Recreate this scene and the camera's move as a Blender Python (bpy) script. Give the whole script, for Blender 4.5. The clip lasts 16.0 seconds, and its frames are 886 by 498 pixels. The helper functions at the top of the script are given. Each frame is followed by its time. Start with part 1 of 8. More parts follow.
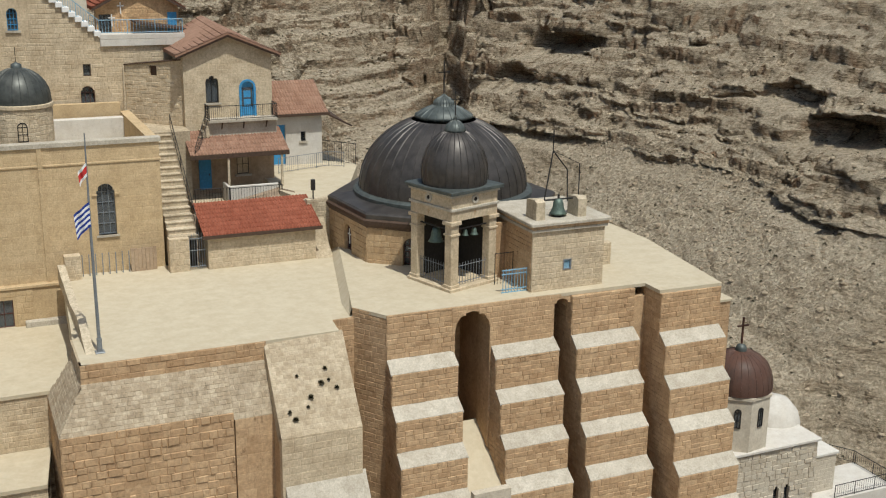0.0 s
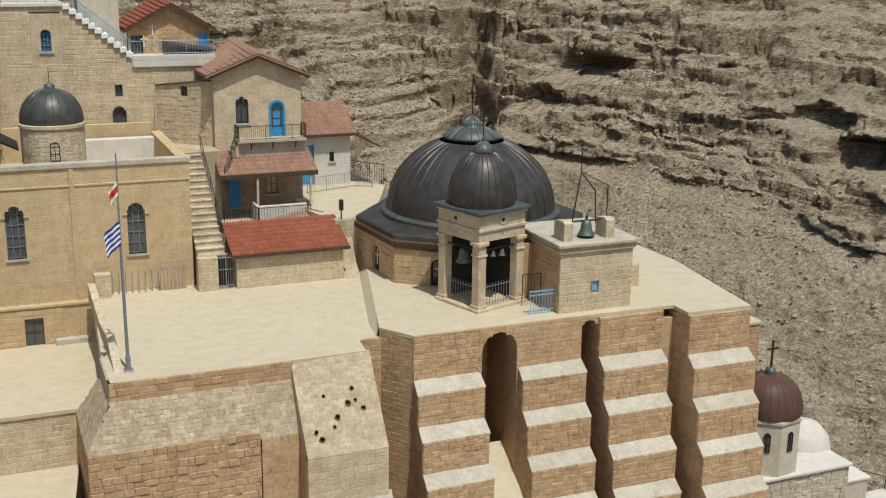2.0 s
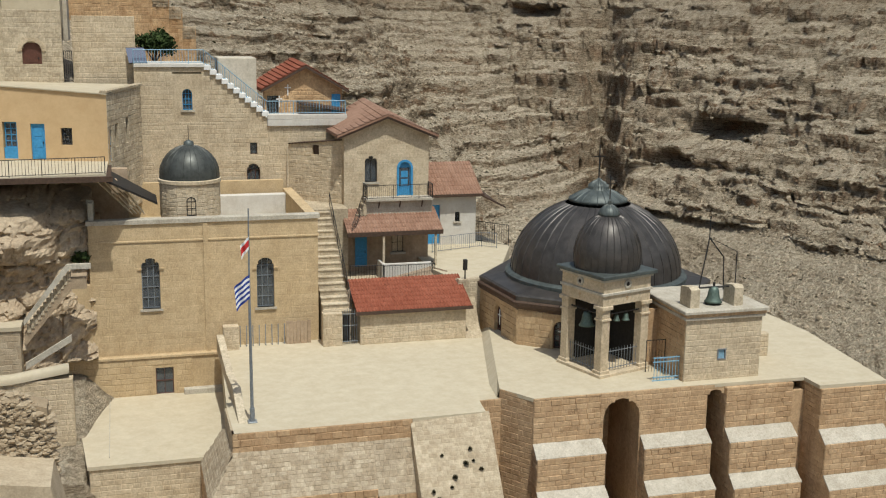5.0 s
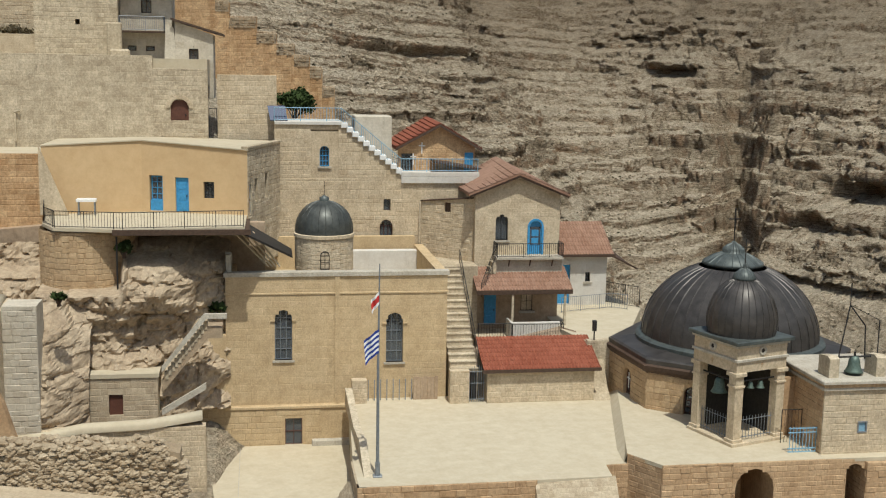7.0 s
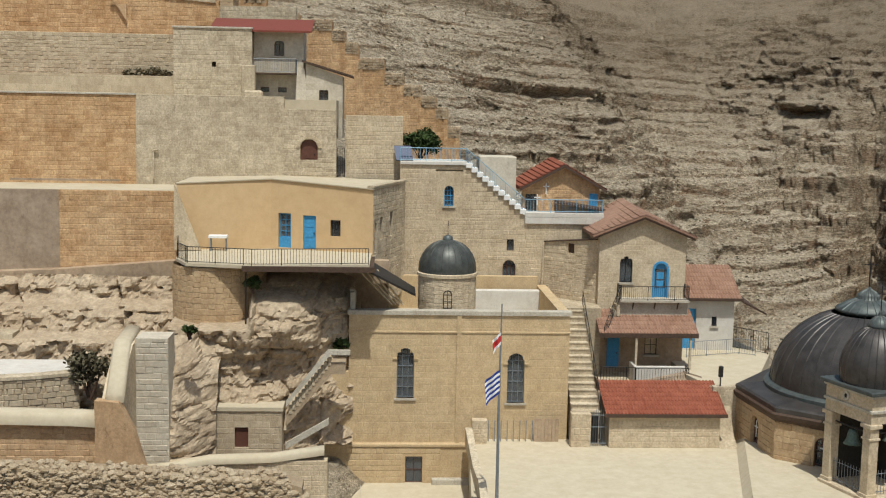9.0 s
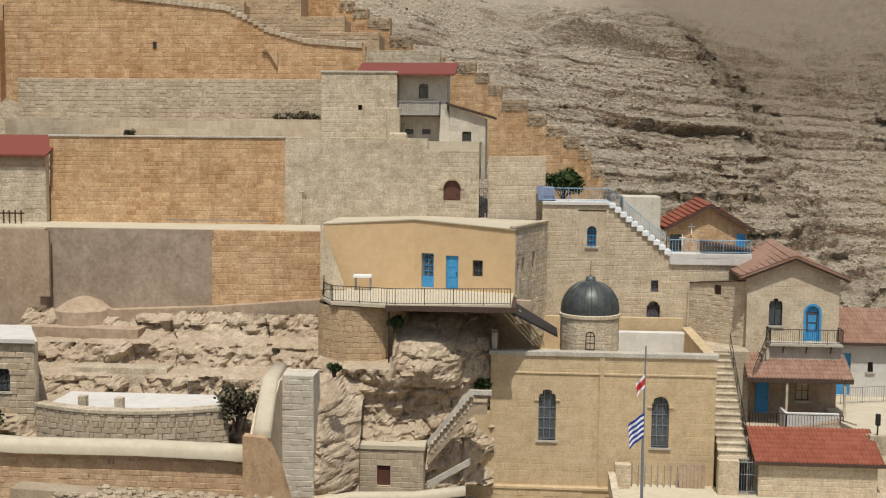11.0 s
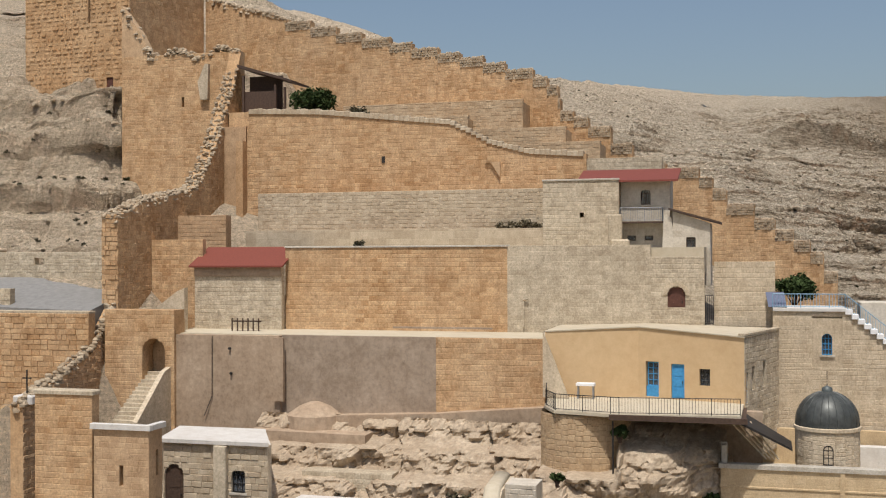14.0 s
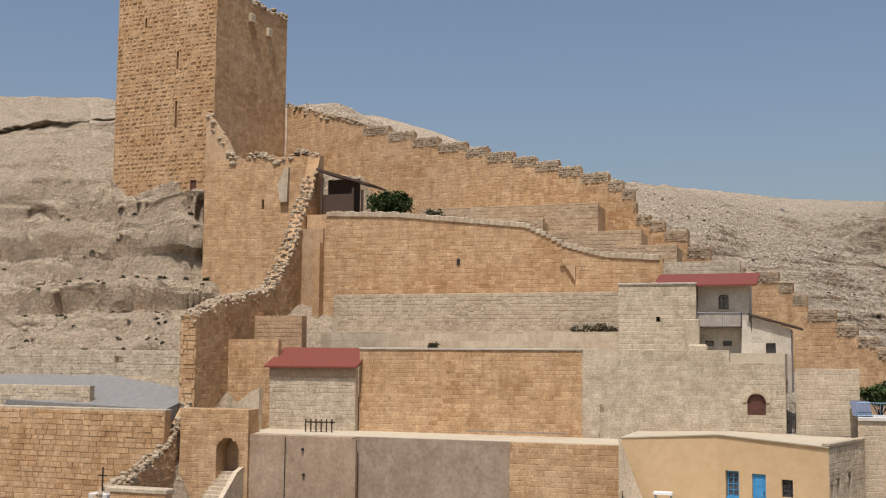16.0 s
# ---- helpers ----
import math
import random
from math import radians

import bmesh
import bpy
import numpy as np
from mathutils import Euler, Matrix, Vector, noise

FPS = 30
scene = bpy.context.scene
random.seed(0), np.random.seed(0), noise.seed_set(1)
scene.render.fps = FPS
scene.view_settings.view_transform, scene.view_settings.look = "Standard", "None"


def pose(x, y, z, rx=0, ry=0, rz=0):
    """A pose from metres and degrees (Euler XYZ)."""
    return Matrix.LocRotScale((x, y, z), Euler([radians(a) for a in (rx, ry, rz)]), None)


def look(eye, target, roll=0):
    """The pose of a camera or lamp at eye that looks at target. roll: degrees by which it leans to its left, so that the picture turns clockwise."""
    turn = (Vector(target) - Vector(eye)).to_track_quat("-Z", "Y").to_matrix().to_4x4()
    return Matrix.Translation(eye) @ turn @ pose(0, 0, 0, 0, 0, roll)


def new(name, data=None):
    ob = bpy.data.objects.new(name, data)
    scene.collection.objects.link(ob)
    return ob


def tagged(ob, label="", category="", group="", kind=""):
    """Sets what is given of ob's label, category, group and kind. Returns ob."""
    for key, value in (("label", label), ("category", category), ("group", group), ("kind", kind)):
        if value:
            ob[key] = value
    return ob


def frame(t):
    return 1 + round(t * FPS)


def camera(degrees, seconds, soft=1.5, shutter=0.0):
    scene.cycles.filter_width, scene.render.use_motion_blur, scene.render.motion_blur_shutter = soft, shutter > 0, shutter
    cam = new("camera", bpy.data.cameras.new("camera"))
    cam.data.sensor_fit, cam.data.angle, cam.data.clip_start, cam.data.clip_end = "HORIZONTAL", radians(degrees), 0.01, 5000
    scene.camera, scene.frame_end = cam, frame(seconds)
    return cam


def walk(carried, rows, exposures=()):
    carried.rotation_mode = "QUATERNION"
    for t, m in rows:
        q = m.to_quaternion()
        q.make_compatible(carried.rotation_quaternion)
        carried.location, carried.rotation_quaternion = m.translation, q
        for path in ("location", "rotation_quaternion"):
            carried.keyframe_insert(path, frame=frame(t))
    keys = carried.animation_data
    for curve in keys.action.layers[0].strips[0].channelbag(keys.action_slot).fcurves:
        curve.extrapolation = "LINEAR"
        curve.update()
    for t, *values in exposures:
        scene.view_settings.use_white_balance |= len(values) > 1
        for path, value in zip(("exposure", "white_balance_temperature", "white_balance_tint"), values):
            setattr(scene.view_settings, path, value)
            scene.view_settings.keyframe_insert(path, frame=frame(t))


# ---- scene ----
# camera: it stands on the far side of the gorge and turns left and up
def aim(pitch, roll, yaw):
    p, w = radians(pitch), radians(yaw)
    return look((0, 0, 0), (-math.sin(w) * math.cos(p), math.cos(w) * math.cos(p), math.sin(p)), roll)


TURNS = (
    (0.0, -15.86, 0.78, -24.00),
    (0.5, -15.94, 0.98, -24.19),
    (1.0, -15.98, 0.88, -24.24),
    (1.5, -15.61, 0.73, -23.55),
    (2.0, -14.83, 0.72, -22.54),
    (2.5, -14.84, 0.65, -22.58),
    (3.0, -14.89, 0.95, -22.66),
    (3.5, -14.68, 1.06, -22.29),
    (4.0, -13.77, 1.01, -20.61),
    (4.5, -12.77, 0.91, -18.31),
    (7.0, -8.98, 1.02, -9.36),
    (7.5, -8.54, 1.33, -8.23),
    (8.0, -7.98, 1.35, -6.69),
    (8.5, -7.57, 1.16, -4.90),
    (9.0, -7.06, 1.06, -3.04),
    (11.5, -4.70, 0.56, 7.27),
    (12.0, -4.19, 0.76, 10.50),
    (12.5, -3.29, 0.85, 11.52),
    (13.0, -2.53, 0.49, 12.64),
    (13.5, -1.17, 0.70, 13.50),
    (14.0, 0.30, -0.25, 15.45),
    (14.5, 1.82, -0.27, 17.18),
    (15.0, 3.18, -0.09, 18.44),
    (15.5, 4.45, 0.18, 18.98),
    (16.0, 5.48, 0.48, 19.24),
)
cam = camera(42.81, 16.0, soft=1.15)
walk(cam, [(t, aim(p, r, w)) for t, p, r, w in TURNS], [(0.0, -0.08, 6500, 4), (7.0, -0.05, 6500, 3), (9.5, -0.03, 6500, 4), (12.0, 0.0, 6500, 9), (14.0, 0.03, 6500, 11), (16.0, 0.06, 6500, 14)])

# daylight: high sun in front of the walls
SUN_EL, SUN_AZ = 66.0, 6.0
world = bpy.data.worlds.new("sky")
scene.world = world
world.use_nodes = True
wn = world.node_tree.nodes
sky = wn.new("ShaderNodeTexSky")
sky.sky_type = "NISHITA"
sky.sun_disc = False
sky.sun_elevation = radians(SUN_EL)
sky.sun_rotation = radians(180 - SUN_AZ)
sky.altitude = 300
sky.dust_density = 3.5
sky.air_density = 1.2
wn["Background"].inputs["Strength"].default_value = 0.095
world.node_tree.links.new(sky.outputs["Color"], wn["Background"].inputs["Color"])
sun = new("sun", bpy.data.lights.new("sun", "SUN"))
sun.data.energy, sun.data.angle, sun.data.color = 3.7, radians(0.55), (1.0, 0.965, 0.91)
_e, _a = radians(SUN_EL), radians(SUN_AZ)
sun.matrix_world = look((100 * math.sin(_a) * math.cos(_e), -100 * math.cos(_a) * math.cos(_e), 100 * math.sin(_e)), (0, 0, 0))

# ---- shaping tools ----
ORG = {}
rng = random.Random(7)


class Shape:
    """Gathers corners and faces; xf places them."""

    def __init__(self, xf=None):
        self.v, self.f, self.xf, self.smooth, self.weld = [], [], xf, False, False

    def add(self, pts, faces):
        b = len(self.v)
        if self.xf is not None:
            pts = [tuple(self.xf @ Vector(p)) for p in pts]
        self.v.extend(pts)
        self.f.extend([tuple(b + i for i in f) for f in faces])
        return self

    def box(self, x0, x1, y0, y1, z0, z1, bev=0.0):
        b = bev
        if b <= 0:
            p = [(x0, y0, z0), (x1, y0, z0), (x1, y1, z0), (x0, y1, z0), (x0, y0, z1), (x1, y0, z1), (x1, y1, z1), (x0, y1, z1)]
            return self.add(p, [(3, 2, 1, 0), (4, 5, 6, 7), (0, 1, 5, 4), (1, 2, 6, 5), (2, 3, 7, 6), (3, 0, 4, 7)])
        # chamfered along the top and the upright edges
        ring = lambda d, z: [(x0 + d, y0, z), (x1 - d, y0, z), (x1, y0 + d, z), (x1, y1 - d, z), (x1 - d, y1, z), (x0 + d, y1, z), (x0, y1 - d, z), (x0, y0 + d, z)]
        top = [(x0 + b, y0 + b, z1), (x1 - b, y0 + b, z1), (x1 - b, y0 + b, z1), (x1 - b, y1 - b, z1), (x1 - b, y1 - b, z1), (x0 + b, y1 - b, z1), (x0 + b, y1 - b, z1), (x0 + b, y0 + b, z1)]
        p = ring(b, z0) + ring(b, z1 - b) + [top[0], top[1], top[3], top[5]]
        f = [(i, (i + 1) % 8, 8 + (i + 1) % 8, 8 + i) for i in range(8)]
        f += [(8, 9, 17, 16), (9, 10, 17), (10, 11, 18, 17), (11, 12, 18), (12, 13, 19, 18), (13, 14, 19), (14, 15, 16, 19), (15, 8, 16), (16, 17, 18, 19), (7, 6, 5, 4, 3, 2, 1, 0)]
        return self.add(p, f)

    def prism(self, poly, axis, a, b):
        """A polygon drawn out along an axis: 'x' takes (y, z), 'y' takes (x, z), 'z' takes (x, y)."""
        mk = {"x": lambda q, w: (w, q[0], q[1]), "y": lambda q, w: (q[0], w, q[1]), "z": lambda q, w: (q[0], q[1], w)}[axis]
        n = len(poly)
        p = [mk(q, a) for q in poly] + [mk(q, b) for q in poly]
        return self.add(p, [tuple(range(n))[::-1], tuple(range(n, 2 * n))] + [(i, (i + 1) % n, n + (i + 1) % n, n + i) for i in range(n)])

    def lathe(self, prof, cx, cy, n=24, a0=0.0, a1=360.0):
        full = abs(a1 - a0) >= 359.9
        m = n if full else n + 1
        p, f = [], []
        for r, z in prof:
            for i in range(m):
                a = radians(a0 + (a1 - a0) * i / n)
                p.append((cx + r * math.cos(a), cy + r * math.sin(a), z))
        for j in range(len(prof) - 1):
            for i in range(n):
                k = (i + 1) % m
                f.append((j * m + i, j * m + k, (j + 1) * m + k, (j + 1) * m + i))
        return self.add(p, f)

    def tube(self, a, b, r, n=6, r2=None):
        a, b = Vector(a), Vector(b)
        r2 = r if r2 is None else r2
        d = (b - a).normalized()
        s = d.cross(Vector((0, 0, 1)) if abs(d.z) < 0.9 else Vector((1, 0, 0))).normalized()
        w = d.cross(s)
        p = [tuple(c + (s * math.cos(6.2832 * i / n) + w * math.sin(6.2832 * i / n)) * q) for c, q in ((a, r), (b, r2)) for i in range(n)]
        return self.add(p, [(i, (i + 1) % n, n + (i + 1) % n, n + i) for i in range(n)] + [tuple(range(n))[::-1], tuple(range(n, 2 * n))])

    def wall(self, x0, x1, z0, z1, yf, th, holes=()):
        """An upright slab facing -y with openings (xc, width, sill, top, arched) that go through it."""
        self.weld = True
        xs = sorted({x0, x1, *[h[0] - h[1] / 2 for h in holes], *[h[0] + h[1] / 2 for h in holes]})
        for a, b in zip(xs, xs[1:]):
            if b - a < 1e-6:
                continue
            m = (a + b) / 2
            mine = sorted([h for h in holes if abs(h[0] - m) < h[1] / 2], key=lambda h: h[2])
            z = z0
            for xc, w, zb, zt, arch in mine:
                if zb > z:
                    self.box(a, b, yf, yf + th, z, zb)
                z = zt
                if arch:
                    r = w / 2
                    sp = zt - r
                    n = 8
                    arc = [(xc - r * math.cos(math.pi * i / n), sp + r * math.sin(math.pi * i / n)) for i in range(n + 1)]
                    half = n // 2
                    self.prism([(xc - r, zt)] + [(xc, zt)][:0] + arc[: half + 1][::1], "y", yf, yf + th)
                    self.prism([(xc + r, zt)] + arc[half:], "y", yf, yf + th)
            if z1 > z:
                self.box(a, b, yf, yf + th, z, z1)
        return self

    def stones(self, x0, x1, z0, z1, yf, course=0.31, length=0.62, proud=0.03, holes=(), top=None, gap=0.012, rough=0.5, r=None):
        """Courses of squared stones on a face that looks to -y; top(x) cuts them off."""
        for blk in stone_list(x0, x1, z0, z1, yf, course, length, proud, holes, top, gap, rough, r or rng):
            self.stone(*blk)
        return self

    def stone(self, a, b, lo, hi, y, pr, sl):
        e = min(0.03, (hi - lo) * 0.16)
        p = [(a, y, lo), (b, y, lo), (b, y, hi), (a, y, hi), (a + e, y - pr, lo + e), (b - e, y - pr - sl, lo + e), (b - e, y - pr, hi - e), (a + e, y - pr + sl, hi - e)]
        self.add(p, [(4, 5, 6, 7), (0, 1, 5, 4), (1, 2, 6, 5), (2, 3, 7, 6), (3, 0, 4, 7)])


def stone_list(x0, x1, z0, z1, yf, course, length, proud, holes, top, gap, rough, r):
    out = []
    z = z0
    while z < z1 - 0.08:
        h = min(course * r.uniform(0.85, 1.15), z1 - z)
        if z1 - z - h < 0.1:
            h = z1 - z
        x = x0 - r.uniform(0, length * 0.6)
        while x < x1:
            w = length * r.uniform(0.55, 1.45)
            spans = [(max(x, x0), min(x + w, x1))]
            for xc, hw, zb, zt, arch in holes:
                if z + h > zb + 0.02 and z < zt - 0.02:
                    k = hw / 2
                    if arch and z + h / 2 > zt - k:
                        dz = min(1.0, (z + h / 2 - zt + k) / k)
                        k *= math.sqrt(max(0.0, 1 - dz * dz))
                    nxt = []
                    for a, b in spans:
                        if b <= xc - k or a >= xc + k:
                            nxt.append((a, b))
                        else:
                            nxt += [(a, xc - k)] if a < xc - k else []
                            nxt += [(xc + k, b)] if b > xc + k else []
                    spans = nxt
            for a, b in spans:
                if b - a < 0.09 or (top is not None and z + h * 0.8 > top((a + b) / 2)):
                    continue
                out.append((a + gap / 2, b - gap / 2, z + gap / 2, z + h - gap / 2, yf, proud * r.uniform(1 - rough, 1 + rough), proud * r.uniform(-0.25, 0.25) * rough))
            x += w
        z += h
    return out


def mesh_of(s, name):
    me = bpy.data.meshes.new(name)
    me.from_pydata(s.v, [], s.f)
    me.validate()
    bm = bmesh.new()
    bm.from_mesh(me)
    if s.weld:
        bmesh.ops.remove_doubles(bm, verts=bm.verts, dist=0.0005)
    if len(bm.faces) < 60000:
        bmesh.ops.recalc_face_normals(bm, faces=bm.faces)
    if s.smooth:
        for f in bm.faces:
            f.smooth = True
    bm.to_mesh(me)
    bm.free()
    return me


def thing(name, base, label, category, group="", kind=""):
    ob = new(name)
    ob.empty_display_size = 0.3
    ob.location = base
    ORG[ob] = Vector(base)
    return tagged(ob, label, category, group, kind)


def part(name, s, material, parent, label="", kind=""):
    """One mesh under a thing or a part; corners are given in the world."""
    o = ORG[parent]
    s.v = [(p[0] - o.x, p[1] - o.y, p[2] - o.z) for p in s.v]
    ob = new(name, mesh_of(s, name))
    ob.data.materials.append(material)
    ob.parent = parent
    ORG[ob] = o
    return tagged(ob, label, kind=kind)


def solo(name, s, material, label="", category="", group="", kind="", base=None):
    """A thing or a piece of the setting that is one mesh."""
    o = Vector(base) if base else Vector((0, 0, 0))
    s.v = [(p[0] - o.x, p[1] - o.y, p[2] - o.z) for p in s.v]
    ob = new(name, mesh_of(s, name))
    ob.location = o
    ob.data.materials.append(material)
    ORG[ob] = o
    return tagged(ob, label, category, group, kind)


UNIT = {}


def pieces(blocks, material, parent, xf=None, limit=250, name="stone"):
    """The first blocks become objects of their own on shared meshes, the rest one joined part."""
    limit = limit * 2 // 3
    if material.name not in UNIT:
        UNIT[material.name] = []
        for k in range(4):
            s = Shape()
            j = [rng.uniform(-0.2, 0.2) for _ in range(4)]
            s.add([(0, 0, 0), (1, 0, 0), (1, 0, 1), (0, 0, 1), (0.04, -1 + j[0], 0.09), (0.96, -1 + j[1], 0.09), (0.96, -1 + j[2], 0.91), (0.04, -1 + j[3], 0.91)],
                  [(4, 5, 6, 7), (0, 1, 5, 4), (1, 2, 6, 5), (2, 3, 7, 6), (3, 0, 4, 7)])
            me = mesh_of(s, name)
            me.materials.append(material)
            UNIT[material.name].append(me)
    o = ORG[parent]
    for i, (a, b, lo, hi, y, pr, sl) in enumerate(blocks[:limit]):
        ob = new(name, UNIT[material.name][i % 4])
        m = Matrix.Translation((a, y, lo)) @ Matrix.Diagonal((b - a, pr, hi - lo, 1))
        if xf is not None:
            m = xf @ m
        ob.parent = parent
        ob.matrix_basis = Matrix.Translation(-o) @ m
    if len(blocks) > limit:
        s = Shape(xf)
        for blk in blocks[limit:]:
            s.stone(*blk)
        part("masonry", s, material, parent, kind="stuff")


def turn_at(x, y, deg, z=0.0):
    """Local x, y, z of a face turned about the upright axis and set at (x, y, z)."""
    return Matrix.Translation((x, y, z)) @ Matrix.Rotation(radians(deg), 4, "Z")


def lerp_table(tab):
    xs, ys = [p[0] for p in tab], [p[1] for p in tab]
    return lambda x: float(np.interp(x, xs, ys))


# smooth lattice noise on arrays
def vnoise(x, y, seed=0):
    xi, yi = np.floor(x).astype(np.int64), np.floor(y).astype(np.int64)
    fx, fy = x - xi, y - yi
    fx, fy = fx * fx * (3 - 2 * fx), fy * fy * (3 - 2 * fy)

    def h(a, b):
        n = (a * 374761393 + b * 668265263 + seed * 1442695041) & 0x7FFFFFFF
        n = ((n ^ (n >> 13)) * 1274126177) & 0x7FFFFFFF
        return ((n ^ (n >> 16)) & 0xFFFF) / 65535.0

    return (h(xi, yi) * (1 - fx) + h(xi + 1, yi) * fx) * (1 - fy) + (h(xi, yi + 1) * (1 - fx) + h(xi + 1, yi + 1) * fx) * fy


def fbm(x, y, octaves=4, seed=0):
    s, a, t = 0.0, 0.5, 0.0
    for k in range(octaves):
        s, t = s + a * vnoise(x * 2**k + 17 * k, y * 2**k - 9 * k, seed + k), t + a
        a *= 0.5
    return s / t

# ---- materials ----
def rgb(r, g, b):
    """From 0-255 display values to base colour."""
    return tuple((c / 255.0 / 12.92) if c < 10 else ((c / 255.0 + 0.055) / 1.055) ** 2.4 for c in (r, g, b)) + (1.0,)


def node(nt, kind, **ins):
    n = nt.nodes.new(kind)
    for k, v in ins.items():
        n.inputs[k.replace("_", " ")].default_value = v
    return n


def mixc(nt, fac, a, b, mode="MIX"):
    m = nt.nodes.new("ShaderNodeMix")
    m.data_type, m.blend_type = "RGBA", mode
    for sock, val in ((m.inputs["Factor"], fac), (m.inputs[6], a), (m.inputs[7], b)):
        if isinstance(val, (float, int, tuple)):
            sock.default_value = val
        else:
            nt.links.new(val, sock)
    return m.outputs[2]


def ramp(nt, val, lo, hi):
    m = nt.nodes.new("ShaderNodeMapRange")
    nt.links.new(val, m.inputs["Value"])
    m.inputs["From Min"].default_value, m.inputs["From Max"].default_value = lo, hi
    return m.outputs["Result"]


def noise_of(nt, vec, scale, detail=4.0, rough=0.6):
    n = node(nt, "ShaderNodeTexNoise", Scale=scale, Detail=detail, Roughness=rough)
    nt.links.new(vec, n.inputs["Vector"])
    return n.outputs["Fac"]


def masonry_mat(name, base, light, dark, vary=0.5, grain=0.25, rough=0.92, streak=0.35, bump=0.35, patch=0.35, fine=9.0, stain=0.25):
    """Stone, plaster or earth: patches of metres, grain of centimetres, runs of dirt, and a tone for each piece."""
    m = bpy.data.materials.new(name)
    m.use_nodes = True
    nt = m.node_tree
    bs = nt.nodes["Principled BSDF"]
    geo = nt.nodes.new("ShaderNodeNewGeometry")
    info = nt.nodes.new("ShaderNodeObjectInfo")
    pos = geo.outputs["Position"]
    add = nt.nodes.new("ShaderNodeMath")
    add.operation = "ADD"
    nt.links.new(geo.outputs["Random Per Island"], add.inputs[0])
    nt.links.new(info.outputs["Random"], add.inputs[1])
    fr = nt.nodes.new("ShaderNodeMath")
    fr.operation = "FRACT"
    nt.links.new(add.outputs[0], fr.inputs[0])
    one = ramp(nt, fr.outputs[0], 0.5 - 0.5 / max(vary, 0.01), 0.5 + 0.5 / max(vary, 0.01))
    c = mixc(nt, one, dark, light)
    c = mixc(nt, 0.5, base, c)
    big = ramp(nt, noise_of(nt, pos, 0.22, 3.0), 0.35, 0.68)
    pt = nt.nodes.new("ShaderNodeMath")
    pt.operation = "MULTIPLY"
    nt.links.new(big, pt.inputs[0])
    pt.inputs[1].default_value = patch
    c = mixc(nt, pt.outputs[0], c, light)
    sc = nt.nodes.new("ShaderNodeMapping")
    sc.inputs["Scale"].default_value = (1.6, 1.6, 0.18)
    nt.links.new(pos, sc.inputs["Vector"])
    st = ramp(nt, noise_of(nt, sc.outputs["Vector"], 1.1, 5.0, 0.7), 0.52, 0.75)
    sm = nt.nodes.new("ShaderNodeMath")
    sm.operation = "MULTIPLY"
    nt.links.new(st, sm.inputs[0])
    sm.inputs[1].default_value = streak
    c = mixc(nt, sm.outputs[0], c, dark)
    # worn and stained areas of a metre or less, lighter and darker
    wn1 = ramp(nt, noise_of(nt, pos, 1.1, 6.0, 0.72), 0.36, 0.64)
    wk = 1 - grain * 0.5
    c = mixc(nt, 1.0, c, mixc(nt, wn1, (wk, wk * 0.97, wk * 0.94, 1), (1.08, 1.08, 1.08, 1)), "MULTIPLY")
    # dark crusts where water runs
    cr = nt.nodes.new("ShaderNodeMapping")
    cr.inputs["Scale"].default_value = (1.5, 1.5, 0.7)
    nt.links.new(pos, cr.inputs["Vector"])
    crust = nt.nodes.new("ShaderNodeMath")
    crust.operation = "MULTIPLY"
    nt.links.new(ramp(nt, noise_of(nt, cr.outputs["Vector"], 1.3, 7.0, 0.78), 0.57, 0.66), crust.inputs[0])
    crust.inputs[1].default_value = stain
    c = mixc(nt, crust.outputs[0], c, tuple(0.5 * v for v in dark[:3]) + (1,))
    gr = noise_of(nt, pos, fine, 6.0, 0.7)
    tone = ramp(nt, gr, 0.25, 0.75)
    g0, g1 = 1 - grain, 1 + grain * 0.6
    gm = mixc(nt, tone, (g0, g0, g0, 1), (g1, g1, g1, 1))
    c = mixc(nt, 1.0, c, gm, "MULTIPLY")
    nt.links.new(c, bs.inputs["Base Color"])
    bs.inputs["Roughness"].default_value = rough
    bs.inputs["Specular IOR Level"].default_value = 0.15
    bp = node(nt, "ShaderNodeBump", Strength=bump, Distance=0.06)
    nt.links.new(gr, bp.inputs["Height"])
    nt.links.new(bp.outputs["Normal"], bs.inputs["Normal"])
    return m


def plain_mat(name, col, rough=0.6, metal=0.0, grain=0.15, scale=6.0, spec=0.4):
    m = bpy.data.materials.new(name)
    m.use_nodes = True
    nt = m.node_tree
    bs = nt.nodes["Principled BSDF"]
    geo = nt.nodes.new("ShaderNodeNewGeometry")
    t = ramp(nt, noise_of(nt, geo.outputs["Position"], scale, 5.0, 0.65), 0.3, 0.7)
    a = tuple(c * (1 - grain) for c in col[:3]) + (1,)
    b = tuple(min(1, c * (1 + grain)) for c in col[:3]) + (1,)
    nt.links.new(mixc(nt, t, a, b), bs.inputs["Base Color"])
    bs.inputs["Roughness"].default_value, bs.inputs["Metallic"].default_value = rough, metal
    bs.inputs["Specular IOR Level"].default_value = spec
    return m


